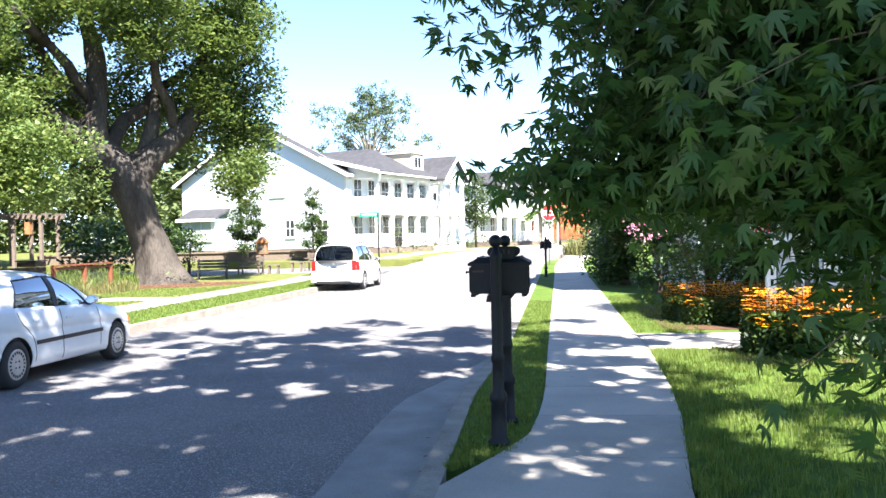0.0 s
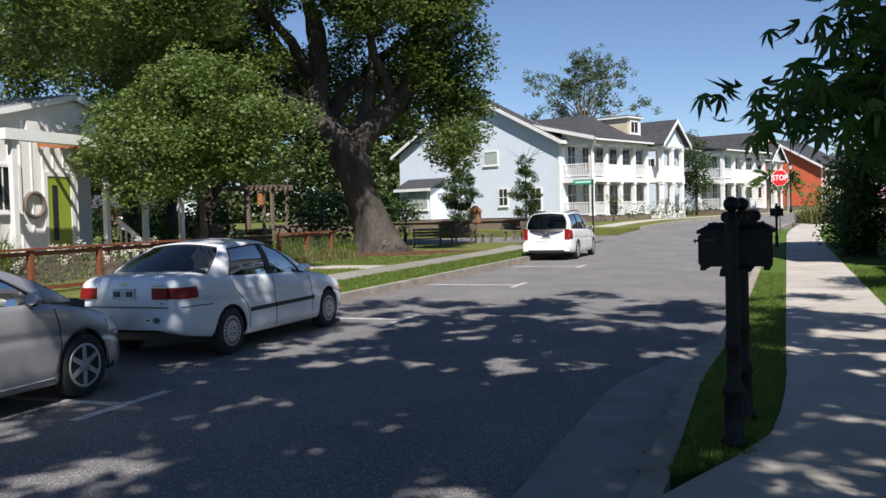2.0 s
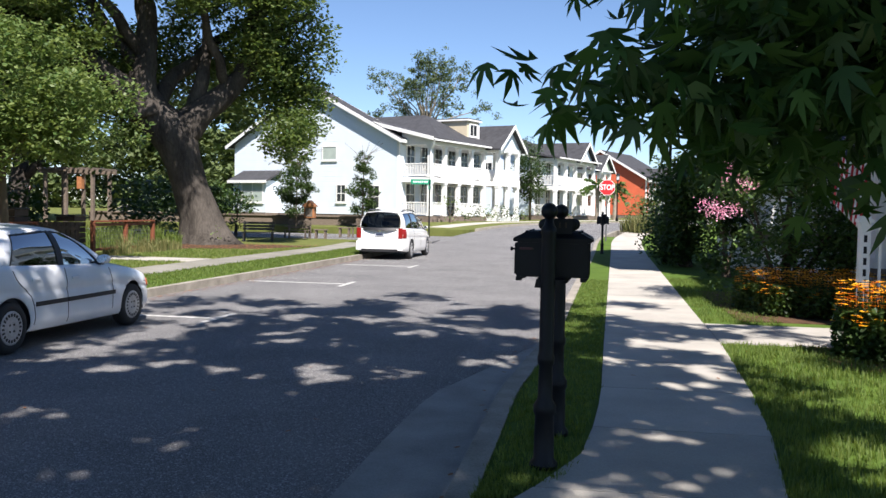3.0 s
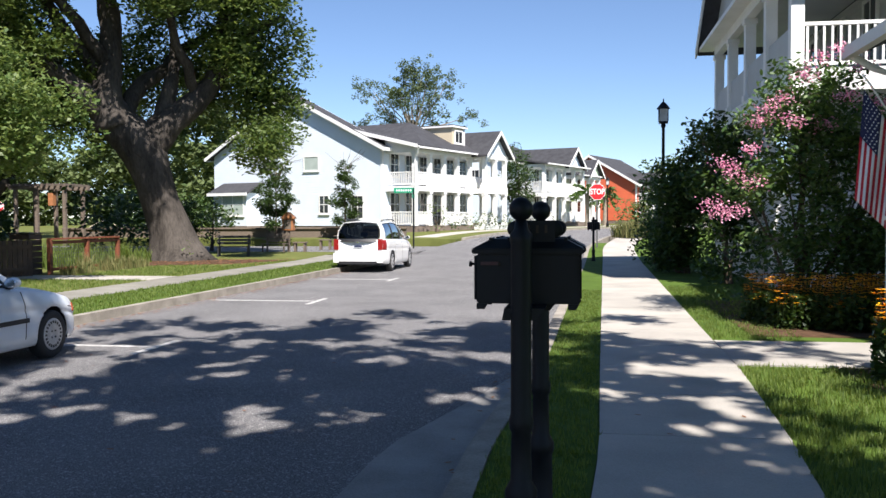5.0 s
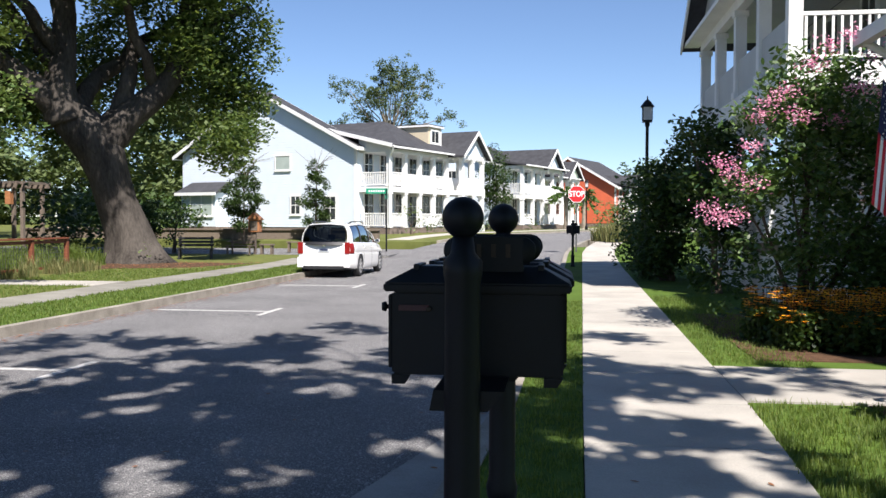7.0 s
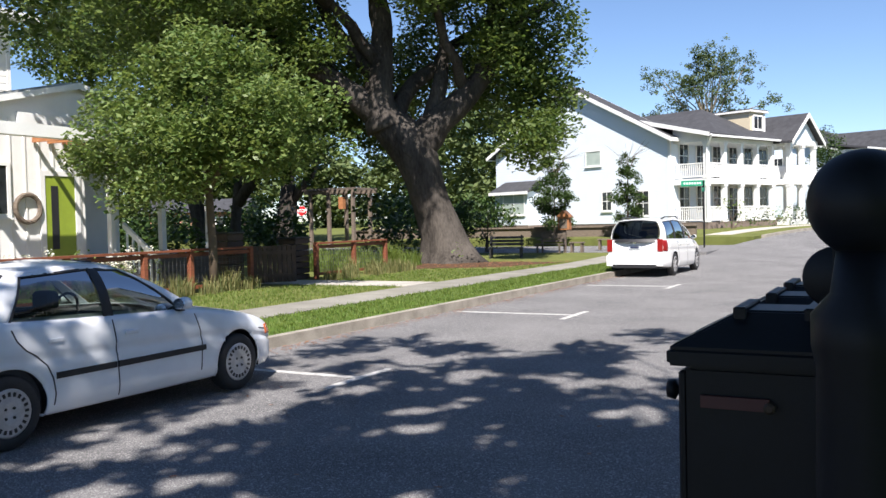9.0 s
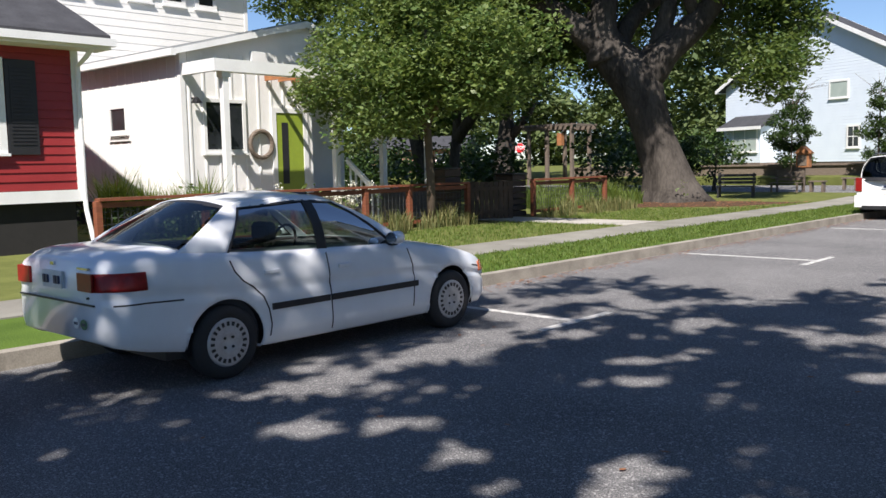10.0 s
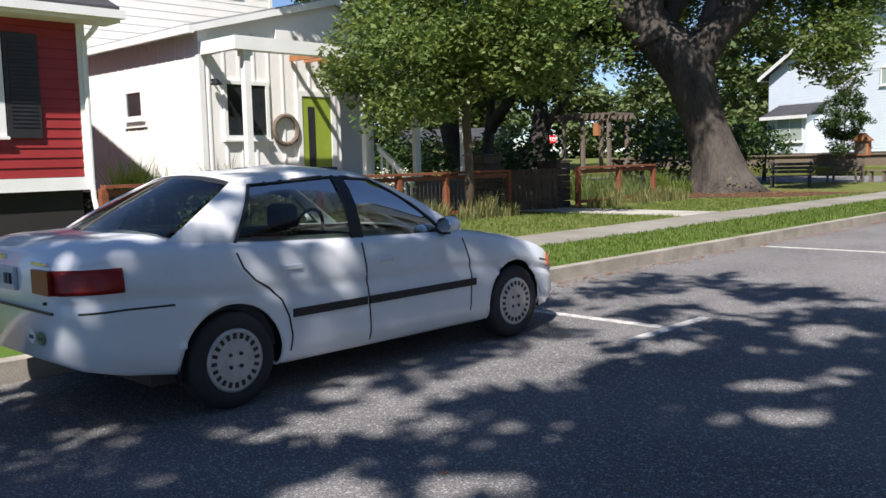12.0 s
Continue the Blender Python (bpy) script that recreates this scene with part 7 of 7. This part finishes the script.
def daisies(label, at, spots, height, stems, seed, petal):
    """A clump of golden daisies: leafy base, and flowers each a ring of petals round a dark head."""
    t = thing("flower_clump", label, "flowers", at, group="golden flowers")
    rng = random.Random(seed)
    base, petals, heads = [], [], bmesh.new()
    stem = bmesh.new()
    for sx, sy, r, n in spots:
        for _ in range(n * stems):
            a, d = rng.uniform(0, 6.28), r * math.sqrt(rng.random())
            base.append((sx + d * math.cos(a), sy + d * math.sin(a), rng.uniform(0.03, height * 0.72)))
        for _ in range(n):
            a, d = rng.uniform(0, 6.28), r * math.sqrt(rng.random())
            x, y, z = sx + d * math.cos(a), sy + d * math.sin(a), height * rng.uniform(0.5, 1.08)
            tube(stem, [(x, y, z - 0.3), (x, y, z)], [0.004, 0.003], 3)
            lathe(heads, [(0.011, -0.004), (0.013, 0.006), (0.006, 0.014)], (x, y, z), 5)
            for k in range(8):
                q = k * 0.785 + rng.uniform(-0.1, 0.1)
                petals.append((x + 0.026 * math.cos(q), y + 0.026 * math.sin(q), z - 0.002))
    leaves("foliage", base, 0.09, SHRUB_LEAF, t, "", OVAL, 0.3, seed)
    tagged(part("stem", stem, SHRUB_LEAF, t), kind="stuff")
    tagged(part("seed_head", heads, SEED, t, "dark seed heads"), kind="stuff")
    tagged(leaves("petal", petals, petal, GOLD, t, "golden petals", OVAL, 0.85, seed + 1), kind="stuff")
    return t


daisies("clump of golden black-centred daisies beside the garden path", (3.15, 12.35, 0.14), [(0, 0, 0.34, 150), (0.5, -0.15, 0.4, 190), (0.35, 0.35, 0.35, 110), (0.95, 0.0, 0.4, 110)], 0.8, 14, 81, 0.075)
daisies("bed of golden daisies in the shade of a bush", (3.2, 17.3, 0.14), [(-0.35, -0.1, 0.35, 110), (0.2, 0, 0.4, 170), (0.8, 0.1, 0.45, 190), (1.35, 0.2, 0.4, 140), (-0.1, -0.7, 0.4, 110), (0.5, -0.9, 0.45, 150), (1.1, -0.7, 0.45, 130)], 0.66, 14, 82, 0.075)
bush("low_shrub", "low dark foliage round the flower bed", (3.1, 17.9, 0.14), [(-0.5, 0.2, 0.25, 0.5, 0.4, 0.28), (0.4, -0.1, 0.25, 0.7, 0.4, 0.28), (1.3, 0, 0.25, 0.6, 0.4, 0.28)], 1400, 0.09, SHRUB_LEAF, 0.2, 50, 83)
structure(part("planting_bed", boxes((2.35, 5.6, 15.6, 20.6, 0.0, 0.145)), MULCH), "dark mulched planting bed", "bed")
structure(part("planting_bed", boxes((2.75, 5.0, 11.6, 13.18, 0.0, 0.14)), MULCH), "dark mulched bed round golden flowers", "bed")

# ---- striped flag hanging from a porch ----
flag = thing("flag", "red and white striped flag with navy starred corner on a pole", "flag", (3.83, 16.2, -0.3))
part("pole", tube(bmesh.new(), [(0.75, 0.1, 2.75), (0.1, 0.0, 3.72), (0.0, 0.0, 3.86)], [0.014, 0.013, 0.012], 8), WHITE_PAINT, flag)


def cloth(u0, u1, v0, v1, material, name, out=0.0):
    """Piece of a hanging flag: u runs down from the pole, v across the stripes, with soft folds."""
    bm = bmesh.new()
    rows = []
    for i in range(15):
        u = u0 + (u1 - u0) * i / 14
        row = []
        for j in range(5):
            v = v0 + (v1 - v0) * j / 4
            fold = 0.055 * math.sin(v * 9.0 + u * 2.2) * (0.4 + u)
            x = 0.02 + v * (0.42 - 0.12 * u) - 0.1 * u * (1 - v)
            z = 3.66 - v * 0.62 * (1 - 0.35 * u) - u * 1.45
            row.append((x + 0.3 * fold, fold - out, z))
        rows.append(row)
    grid_mesh(bm, rows)
    ob = part(name, bm, material, flag, "", True)
    md = ob.modifiers.new("thickness", "SOLIDIFY")
    md.thickness = 0.003


for k in range(13):
    cloth(0.42 if k < 7 else 0.0, 1.0, k / 13, (k + 1) / 13, RED_CLOTH if k % 2 == 0 else WHITE_CLOTH, "stripe")
cloth(0.0, 0.42, 0.0, 7 / 13, NAVY, "canton")
stars = []
for i in range(9):
    for j in range(6 if i % 2 == 0 else 5):
        u, v = 0.03 + 0.045 * i, (0.045 + 0.085 * j + (0.0425 if i % 2 else 0))
        fold = 0.055 * math.sin(v * 9.0 + u * 2.2) * (0.4 + u)
        stars.append((0.02 + v * (0.42 - 0.12 * u) - 0.1 * u * (1 - v) + 0.3 * fold, fold - 0.006, 3.66 - v * 0.62 * (1 - 0.35 * u) - u * 1.45))
for x, y, z in stars:
    bm = bmesh.new()
    for s in (-1, 1):
        bm.faces.new([bm.verts.new((x + 0.016 * math.sin(a) * (1 if k % 2 == 0 else 0.42), y + 0.001 * s, z + 0.016 * math.cos(a) * (1 if k % 2 == 0 else 0.42))) for k, a in enumerate(np.linspace(0, 2 * math.pi, 11)[:-1])])
    part("star", bm, WHITE_CLOTH, flag)

# ---- garden fence with gate, grasses and mulch, left of the street ----
FX = -14.75
fence = thing("fence", "low red-brown stained wooden fence with wire mesh", "fence", (0, 0, 0.14))
posts = [14.2, 16.3, 18.4, 20.4, 21.8, 23.9, 26.7, 28.6, 30.4]
for y in posts:
    part("post", boxes((FX - 0.06, FX + 0.06, y - 0.06, y + 0.06, -0.1, 0.98), bevel=0.008), STAIN_WOOD, fence)
wire = bmesh.new()
for a, b in zip(posts, posts[1:]):
    if a == 23.9:
        continue
    part("cap_rail", boxes((FX - 0.09, FX + 0.09, a, b - 0.004, 0.98, 1.03)), STAIN_WOOD, fence)
    part("rail", boxes((FX - 0.03, FX + 0.03, a + 0.06, b - 0.06, 0.86, 0.95)), STAIN_WOOD, fence)
    part("rail", boxes((FX - 0.03, FX + 0.03, a + 0.06, b - 0.06, 0.1, 0.18)), STAIN_WOOD, fence)
    for i in range(int((b - a) / 0.12)):
        box(wire, FX - 0.003, FX + 0.003, a + 0.12 * i, a + 0.12 * i + 0.006, 0.18, 0.86)
    for j in range(6):
        box(wire, FX - 0.003, FX + 0.003, a, b, 0.24 + 0.11 * j, 0.246 + 0.11 * j)
tagged(part("wire_mesh", wire, GALVANISED, fence), "", "", "", "stuff")
gate = thing("gate", "dark stained wooden garden gate standing ajar", "gate", (FX, 23.97, 0.14), -38)
for i in range(9):
    part("board", boxes((-0.02, 0.02, 0.02 + 0.125 * i, 0.13 + 0.125 * i, 0.08, 1.02)), DARK_WOOD, gate)
for z in (0.2, 0.8):
    part("brace", boxes((0.02, 0.05, 0.02, 1.13, z, z + 0.1)), DARK_WOOD, gate)
for y, h in ((23.6, 1.35), (26.35, 1.15)):
    bx = thing("compost_bin", "dark square wooden bin beside the gate", "bin", (FX - 0.5, y, 0.14))
    for k in range(7):
        part("board", boxes((-0.3, 0.3, -0.3, 0.3, 0.02 + k * h / 7, (k + 1) * h / 7), bevel=0.008), DARK_WOOD, bx)
    part("lid", boxes((-0.34, 0.34, -0.34, 0.34, h + 0.01, h + 0.05), bevel=0.01), SHUTTER_BLACK, bx)


def tuft_field(name, label, spots, material, seed, blade=0.5, width=0.012, category="grass"):
    """Arching blades grown in tufts (x, y, z, spread, count, height) as one body."""
    rg = np.random.default_rng(seed)
    V, F = [], []
    for x, y, z, s, n, h in spots:
        r = s * np.sqrt(rg.random(n))
        a = rg.random(n) * 6.28
        hh = h * rg.uniform(0.55, 1.1, n)
        la = rg.random(n) * 6.28
        lean = hh * rg.uniform(0.15, 0.6, n)
        for i in range(n):
            bx_, by_ = x + r[i] * math.cos(a[i]), y + r[i] * math.sin(a[i])
            dx, dy = math.cos(la[i]), math.sin(la[i])
            px, py = -dy * width, dx * width
            k = len(V)
            V += [(bx_ - px, by_ - py, z), (bx_ + px, by_ + py, z), (bx_ + dx * lean[i] * 0.35 + px * 0.8, by_ + dy * lean[i] * 0.35 + py * 0.8, z + hh[i] * 0.6), (bx_ + dx * lean[i] * 0.35 - px * 0.8, by_ + dy * lean[i] * 0.35 - py * 0.8, z + hh[i] * 0.6), (bx_ + dx * lean[i], by_ + dy * lean[i], z + hh[i])]
            F += [(k, k + 1, k + 2, k + 3), (k + 3, k + 2, k + 4)]
    me = bpy.data.meshes.new(name)
    me.from_pydata(V, [], F)
    return tagged(link_mesh(name, me, material), label, category, "", "stuff")


rng = random.Random(12)
tuft_field("ornamental_grass", "clumps of arching straw-green grass along the fence", [(FX + 0.5 + rng.uniform(-0.2, 0.5), y + rng.uniform(-0.3, 0.3), 0.14, 0.22, 95, rng.uniform(0.3, 0.62)) for y in [18.6 + 0.42 * i for i in range(30)] if not 23.6 < y < 26.4], DRY_BLADE, 91, width=0.011)
tuft_field("ornamental_grass", "green grasses at the foot of the oak", [(rng.uniform(-18.6, -15.2), rng.uniform(29, 34), 0.14, 0.25, 90, rng.uniform(0.4, 0.9)) for _ in range(34)], BLADE, 92, width=0.013)
tuft_field("ornamental_grass", "pale ornamental grasses at the crossing", [(rng.uniform(1.9, 5.0), rng.uniform(50, 54), rise(52) + 0.1, 0.4, 90, rng.uniform(0.6, 1.0)) for _ in range(22)], DRY_BLADE, 93, width=0.02)
# lawns: blades where the walk passes near
spots = []
for _ in range(5200):
    y = 4.6 + 8.5 * rng.random() ** 0.9
    x = wr(y) + 0.02 + (3.6) * rng.random() ** 1.3
    spots.append((x, y, 0.125, 0.05, 7, 0.085))
for _ in range(1500):
    y = rng.uniform(15.2, 24)
    spots.append((wr(y) + 0.03 + rng.uniform(0, 1.1), y, 0.125, 0.07, 6, 0.07))
for _ in range(2600):
    y = 6.75 + 16 * rng.random() ** 1.3
    a, b = kerb_x(y) + 0.18, wl(y) - 0.02
    if b > a:
        spots.append((rng.uniform(a, b), y, 0.125, 0.04, 6, 0.06))
tuft_field("lawn_grass", "mown bright green grass blades of lawn and verge", spots, BLADE, 94, width=0.0035)
spots = []
for _ in range(5200):
    y = rng.uniform(13, 38)
    spots.append((rng.uniform(EDGE_L - 1.83, EDGE_L - 0.2) + bend(y), y, 0.125, 0.08, 4, 0.075))
for _ in range(5200):
    y = rng.uniform(17, 39)
    gx = EDGE_L - 3.15 + bend(y) - rng.uniform(0, 3.2)
    if not 24.6 < y < 26.2 and not (y > 31.5 and gx < -11.2 + 0.25 * (y - 33)):
        spots.append((gx, y, 0.13, 0.09, 4, 0.08))
tuft_field("lawn_grass", "short sunlit grass of the far verge", spots, BLADE, 95, width=0.007)
structure(part("planting_bed", prism(bmesh.new(), [(-18.5, 31.5), (-15.5, 30.8), (-12.0, 33.0), (-10.6, 36.0), (-10.4, 40.5), (-18.5, 40.8)], "z", 0.0, 0.155), MULCH), "reddish leaf-strewn mulch round the oak", "bed")
litter = []
for _ in range(900):
    y = rng.uniform(15.5, 34)
    litter.append((EDGE_L + 0.04 + abs(rng.gauss(0, 0.16)) + bend(y), y, 0.012))
for _ in range(90):
    y = rng.uniform(6.5, 14)
    litter.append((EDGE_R - 0.03 - abs(rng.gauss(0, 0.12)) if rng.random() < 0.6 else rng.uniform(-6, 1.4), y, 0.012 if y > 0 else 0))
litter = [(x, y, z if x < EDGE_R + bend(y) else 0.157) for x, y, z in litter]
tagged(leaves("leaf_litter", litter, 0.06, surface("dry_leaf", (0.26, 0.11, 0.045), 0.8, bump=0), None, "", OVAL, 0.9, 96), "dry brown leaves lying along the kerb", "leaves", "", "stuff")
litter = [(rng.uniform(-18.4, -10.6), rng.uniform(31.8, 40.5), 0.165) for _ in range(1500)]
tagged(leaves("leaf_litter", litter, 0.11, bpy.data.materials["dry_leaf"], None, "", OVAL, 0.85, 97), "dry reddish leaves under the oak", "leaves", "", "stuff")

# ---- garden things under and beyond the oak ----
bush("oak_sapling", "thin leafy sapling at the foot of the oak", (-13.9, 34.6, 0.15), [(0.3, 0, 0.9, 0.45, 0.3, 0.5), (-0.3, 0, 0.6, 0.3, 0.3, 0.35)], 700, 0.11, YOUNG_LEAF, 0.2, 22, 101)
bush("hedge_shrub", "dark rounded shrub behind the oak", (-16.7, 42.2, 0.2), [(0, 0, 1.2, 0.7, 0.7, 1.0), (0.15, 0, 1.9, 0.45, 0.45, 0.5)], 600, 0.15, SHRUB_LEAF, 0.32, 24, 102)


def bench(at, rz, mat, w=1.35):
    t = thing("bench", "dark slatted garden bench on mulch", "bench", at, rz, group="garden benches")
    for k in range(4):
        part("slat", boxes((-w / 2, w / 2, -0.2 + 0.11 * k, -0.11 + 0.11 * k, 0.42, 0.45)), mat, t)
    for k in range(3):
        part("slat", boxes((-w / 2, w / 2, 0.25, 0.28, 0.52 + 0.13 * k, 0.62 + 0.13 * k)), mat, t)
    for x in (-w / 2 + 0.08, w / 2 - 0.08):
        part("leg", boxes((x - 0.03, x + 0.03, -0.19, -0.13, 0.0, 0.42)), mat, t)
        part("leg", boxes((x - 0.03, x + 0.03, 0.24, 0.3, 0.0, 0.92)), mat, t)
        part("arm_rest", boxes((x - 0.035, x + 0.035, -0.2, 0.26, 0.6, 0.64)), mat, t)


bench((-13.9, 38.0, 0.16), 15, SHUTTER_BLACK)
bench((-13.2, 41.0, 0.2), -8, GREY_WOOD, 1.2)
bench((-10.9, 44.2, 0.3), -15, GREY_WOOD, 1.1)
for x, y in ((-12.2, 41.5), (-11.6, 43.4)):
    st = thing("garden_stool", "small weathered wooden stool on mulch", "stool", (x, y, rise(y) + 0.12))
    part("seat", boxes((-0.3, 0.3, -0.16, 0.16, 0.38, 0.43)), GREY_WOOD, st)
    for sx in (-0.22, 0.22):
        part("leg", boxes((sx - 0.04, sx + 0.04, -0.12, 0.12, -0.05, 0.38)), GREY_WOOD, st)
lib = thing("birdhouse", "orange cedar book box with pitched roof on a post", "birdhouse", (-12.8, 41.7, rise(41.7) + 0.1))
part("post", boxes((-0.05, 0.05, -0.05, 0.05, -0.2, 0.95)), GREY_WOOD, lib)
part("box", boxes((-0.24, 0.24, -0.18, 0.18, 0.95, 1.5), bevel=0.01), CEDAR, lib)
part("roof", prism(bmesh.new(), [(-0.33, 1.48), (0.33, 1.48), (0.0, 1.78)], "y", -0.25, 0.25), CEDAR, lib)
part("door", boxes((-0.17, 0.17, -0.195, -0.182, 1.02, 1.43)), GREY_WOOD, lib)
bn = thing("litter_bin", "dark round bin beside the pavement", "bin", (-9.9, 41.2, rise(41) + 0.1))
part("body", lathe(bmesh.new(), [(0.22, 0), (0.25, 0.05), (0.27, 0.75), (0.28, 0.8)], seg=16), SHUTTER_BLACK, bn)
part("lid", lathe(bmesh.new(), [(0.29, 0.8), (0.27, 0.86), (0.1, 0.95)], seg=16), SHUTTER_BLACK, bn)
low = thing("low_wall", "long weathered low wall at the edge of a yard", "wall", (0, 0, 0))
part("panel", boxes((-30, -9.4, 51.4, 51.7, rise(51) - 0.2, rise(51) + 0.62)), GREY_WOOD, low)
part("cap", boxes((-30, -9.35, 51.3, 51.8, rise(51) + 0.62, rise(51) + 0.7)), GREY_WOOD, low)

arb = thing("arbour", "dark wooden garden arbour with flat slatted roof", "arbour", (-29.8, 49, 0.14))
for x in (-1.5, -0.2, 1.5):
    for y in (0, 1.8):
        part("post", boxes((x - 0.09, x + 0.09, y - 0.09, y + 0.09, -0.1, 3.3)), GREY_WOOD, arb)
part("beam", boxes((-1.9, 1.9, -0.1, 0.1, 3.3, 3.5), (-1.9, 1.9, 1.7, 1.9, 3.3, 3.5)), GREY_WOOD, arb)
for i in range(11):
    part("slat", boxes((-1.8 + 0.35 * i, -1.73 + 0.35 * i, -0.4, 2.2, 3.5, 3.62)), GREY_WOOD, arb)
part("lantern", boxes((0.55, 0.85, -0.1, 0.2, 2.4, 3.1)), CEDAR, arb)

# flowers and shrubs in front of the cottage and the houses
hyd = bush("hydrangea", "leafy hydrangea with cream flower heads by a fence", (-16.0, 18.2, 0.14), [(0, 0, 0.55, 0.9, 0.7, 0.55), (0.1, 1.4, 0.5, 0.7, 0.7, 0.5), (0.2, 3.0, 0.45, 0.6, 0.8, 0.45), (0.1, -1.5, 0.5, 0.6, 0.7, 0.6)], 900, 0.12, YOUNG_LEAF, 0.24, 34, 111)
heads = np.concatenate([np.array((rng.uniform(0.0, 0.8), rng.uniform(-1.8, 3.2), rng.uniform(0.6, 1.1))) + np.random.default_rng(i).normal(size=(40, 3)) * 0.06 for i in range(26)])
leaves("flower_heads", heads, 0.06, CREAM, hyd, "cream flower heads", QUAD, 0.5, 112)
tuft_field("garden_plants", "tall weedy green plants along a white wall", [(-19.0 + rng.uniform(-3.2, 1.4), 18.2 + rng.uniform(-0.3, 0.25), 0.14, 0.2, 60, rng.uniform(0.9, 1.6)) for _ in range(26)], BLADE, 113, width=0.018)
bush("low_shrub", "dark low shrubs between two houses", (-18.2, 16.6, 0.14), [(0, 0, 0.4, 1.0, 0.6, 0.5), (1.4, -0.3, 0.35, 0.7, 0.6, 0.45), (-1.6, 0, 0.4, 0.8, 0.6, 0.5)], 900, 0.1, SHRUB_LEAF, 0.25, 30, 114)
for i, s in enumerate((0.8, 2.3, 3.9, 5.6, 7.4, 9.2, 11.0, 13.5, 16.0)):
    a = radians(22)
    px, py = -12.2 + math.sin(a) * s + math.cos(a) * 3.5, 58 + math.cos(a) * s - math.sin(a) * 3.5
    if i == 8:
        px, py = px + 1, py + 1
    big = 2.0 if i == 0 else 1.35
    bush("porch_shrub", "clipped reddish-green shrub in front of a white porch", (px, py, rise(py) + 0.1), [(0, 0, 0.5 * big, 0.75, 0.7, 0.5 * big), (0.4, 0.5, 0.45, 0.6, 0.6, 0.45)], 330, 0.16, SHRUB_LEAF if i % 3 else YOUNG_LEAF, 0.3, 20, 120 + i)
for i, (x, y) in enumerate(((corner(80) + 4.0, 78.5), (corner(86) + 3.2, 85))):
    pm = thing("palm_tree", "short palm with shaggy fronds in front of houses", "tree", (x, y, rise(y)), group="palms")
    part("trunk", tube(bmesh.new(), [(0, 0, -0.2), (0.05, 0, 1.4), (0, 0, 2.9)], [0.2, 0.16, 0.2], 9), PALE_BARK, pm)
    pts = []
    for k in range(26):
        a, e = rng.uniform(0, 6.28), rng.uniform(-0.5, 1.2)
        for q in np.linspace(0.3, 1.5, 12):
            pts.append((q * math.cos(a) * math.cos(e * 0.7), q * math.sin(a) * math.cos(e * 0.7), 3.0 + q * math.sin(e) - 0.35 * q * q))
    leaves("fronds", pts, 0.5, BUSH_LEAF, pm, "", QUAD, 0.3, 130 + i)
young_tree("street_tree", "slim green tree between two houses", (corner(73) + 1.5, 73, rise(73)), [(0, 0, 4.2, 1.5, 1.5, 2.2), (0, 0, 2.6, 1.2, 1.2, 1.2)], [([(0, 0, -0.2), (0, 0, 5)], [0.12, 0.05])], 420, 0.2, SHRUB_LEAF, 0.5, 22, 140)

# pale car far off behind the garden
fs = dict(SEDAN)
fs.update(paint=surface("beige_car_paint", (0.42, 0.36, 0.27), 0.35, bump=0, coat=0.5), rear=[], seams=[], strips=[], handles=[])
build_car("sedan_car", "pale beige sedan parked far off behind the garden", (-32.5, 60.5, 0.3), 88, fs)

brick_house = thing("house", "distant low salmon brick house behind garden trees", "house", (-53, 62, 0.1), 30)
part("wall", boxes((-4, 4, 0, 6, -0.2, 2.8)), surface("salmon_brick", (0.42, 0.22, 0.16), 0.9, (0.30, 0.15, 0.11), 3, 30, 0.3), brick_house)
part("roof", prism(bmesh.new(), [(-0.6, 2.8), (6.6, 2.8), (3.0, 4.0)], "x", -4.5, 4.5), SHINGLE, brick_house)
for x in (-2.4, 2.4):
    window(brick_house, face_to("near", x, 1.0, -0.02), 1.0, 1.3)

# ---- paving slabs, one by one ----
def paving(name, label, lefts, rights, ys, top, material):
    floor = thing(name, label, "pavement", (0, 0, 0), kind="structure")
    for a, b in zip(ys, ys[1:]):
        g = 0.007
        bm = bmesh.new()
        rows = []
        for y in (a + g, (a + b) / 2, b - g):
            z = rise(y) + top
            rows.append([bm.verts.new((x, y, z + dz)) for x, dz in ((lefts(y) + 0.004, 0), (rights(y) - 0.004, 0), (rights(y) - 0.004, -0.12), (lefts(y) + 0.004, -0.12))])
        for p, q in zip(rows, rows[1:]):
            for k in range(4):
                bm.faces.new((p[k], q[k], q[(k + 1) % 4], p[(k + 1) % 4]))
        bm.faces.new(rows[0])
        bm.faces.new(rows[-1][::-1])
        bmesh.ops.recalc_face_normals(bm, faces=bm.faces)
        part("slab", bm, material, floor)
    bm = bmesh.new()
    for a, b in zip(ys, ys[1:]):
        prism(bm, [(lefts(a) + 0.01, a), (rights(a) - 0.01, a), (rights(b) - 0.01, b), (lefts(b) + 0.01, b)], "z", min(rise(a), rise(b)) - 0.3, min(rise(a), rise(b)) + top - 0.02)
    part("bedding", bm, MULCH, floor)


paving("pavement", "pale concrete pavement slabs with dappled shade", wl, wr, [8.53 + 1.49 * i for i in range(-11, 40)], 0.15, CONCRETE)
paving("pavement", "pale concrete pavement slabs beside the grass verge", lambda y: EDGE_L - 3.12 + bend(y), lambda y: EDGE_L - 1.85 + bend(y), [1.5 * i for i in range(-8, 27)], 0.15, OLD_CONCRETE)
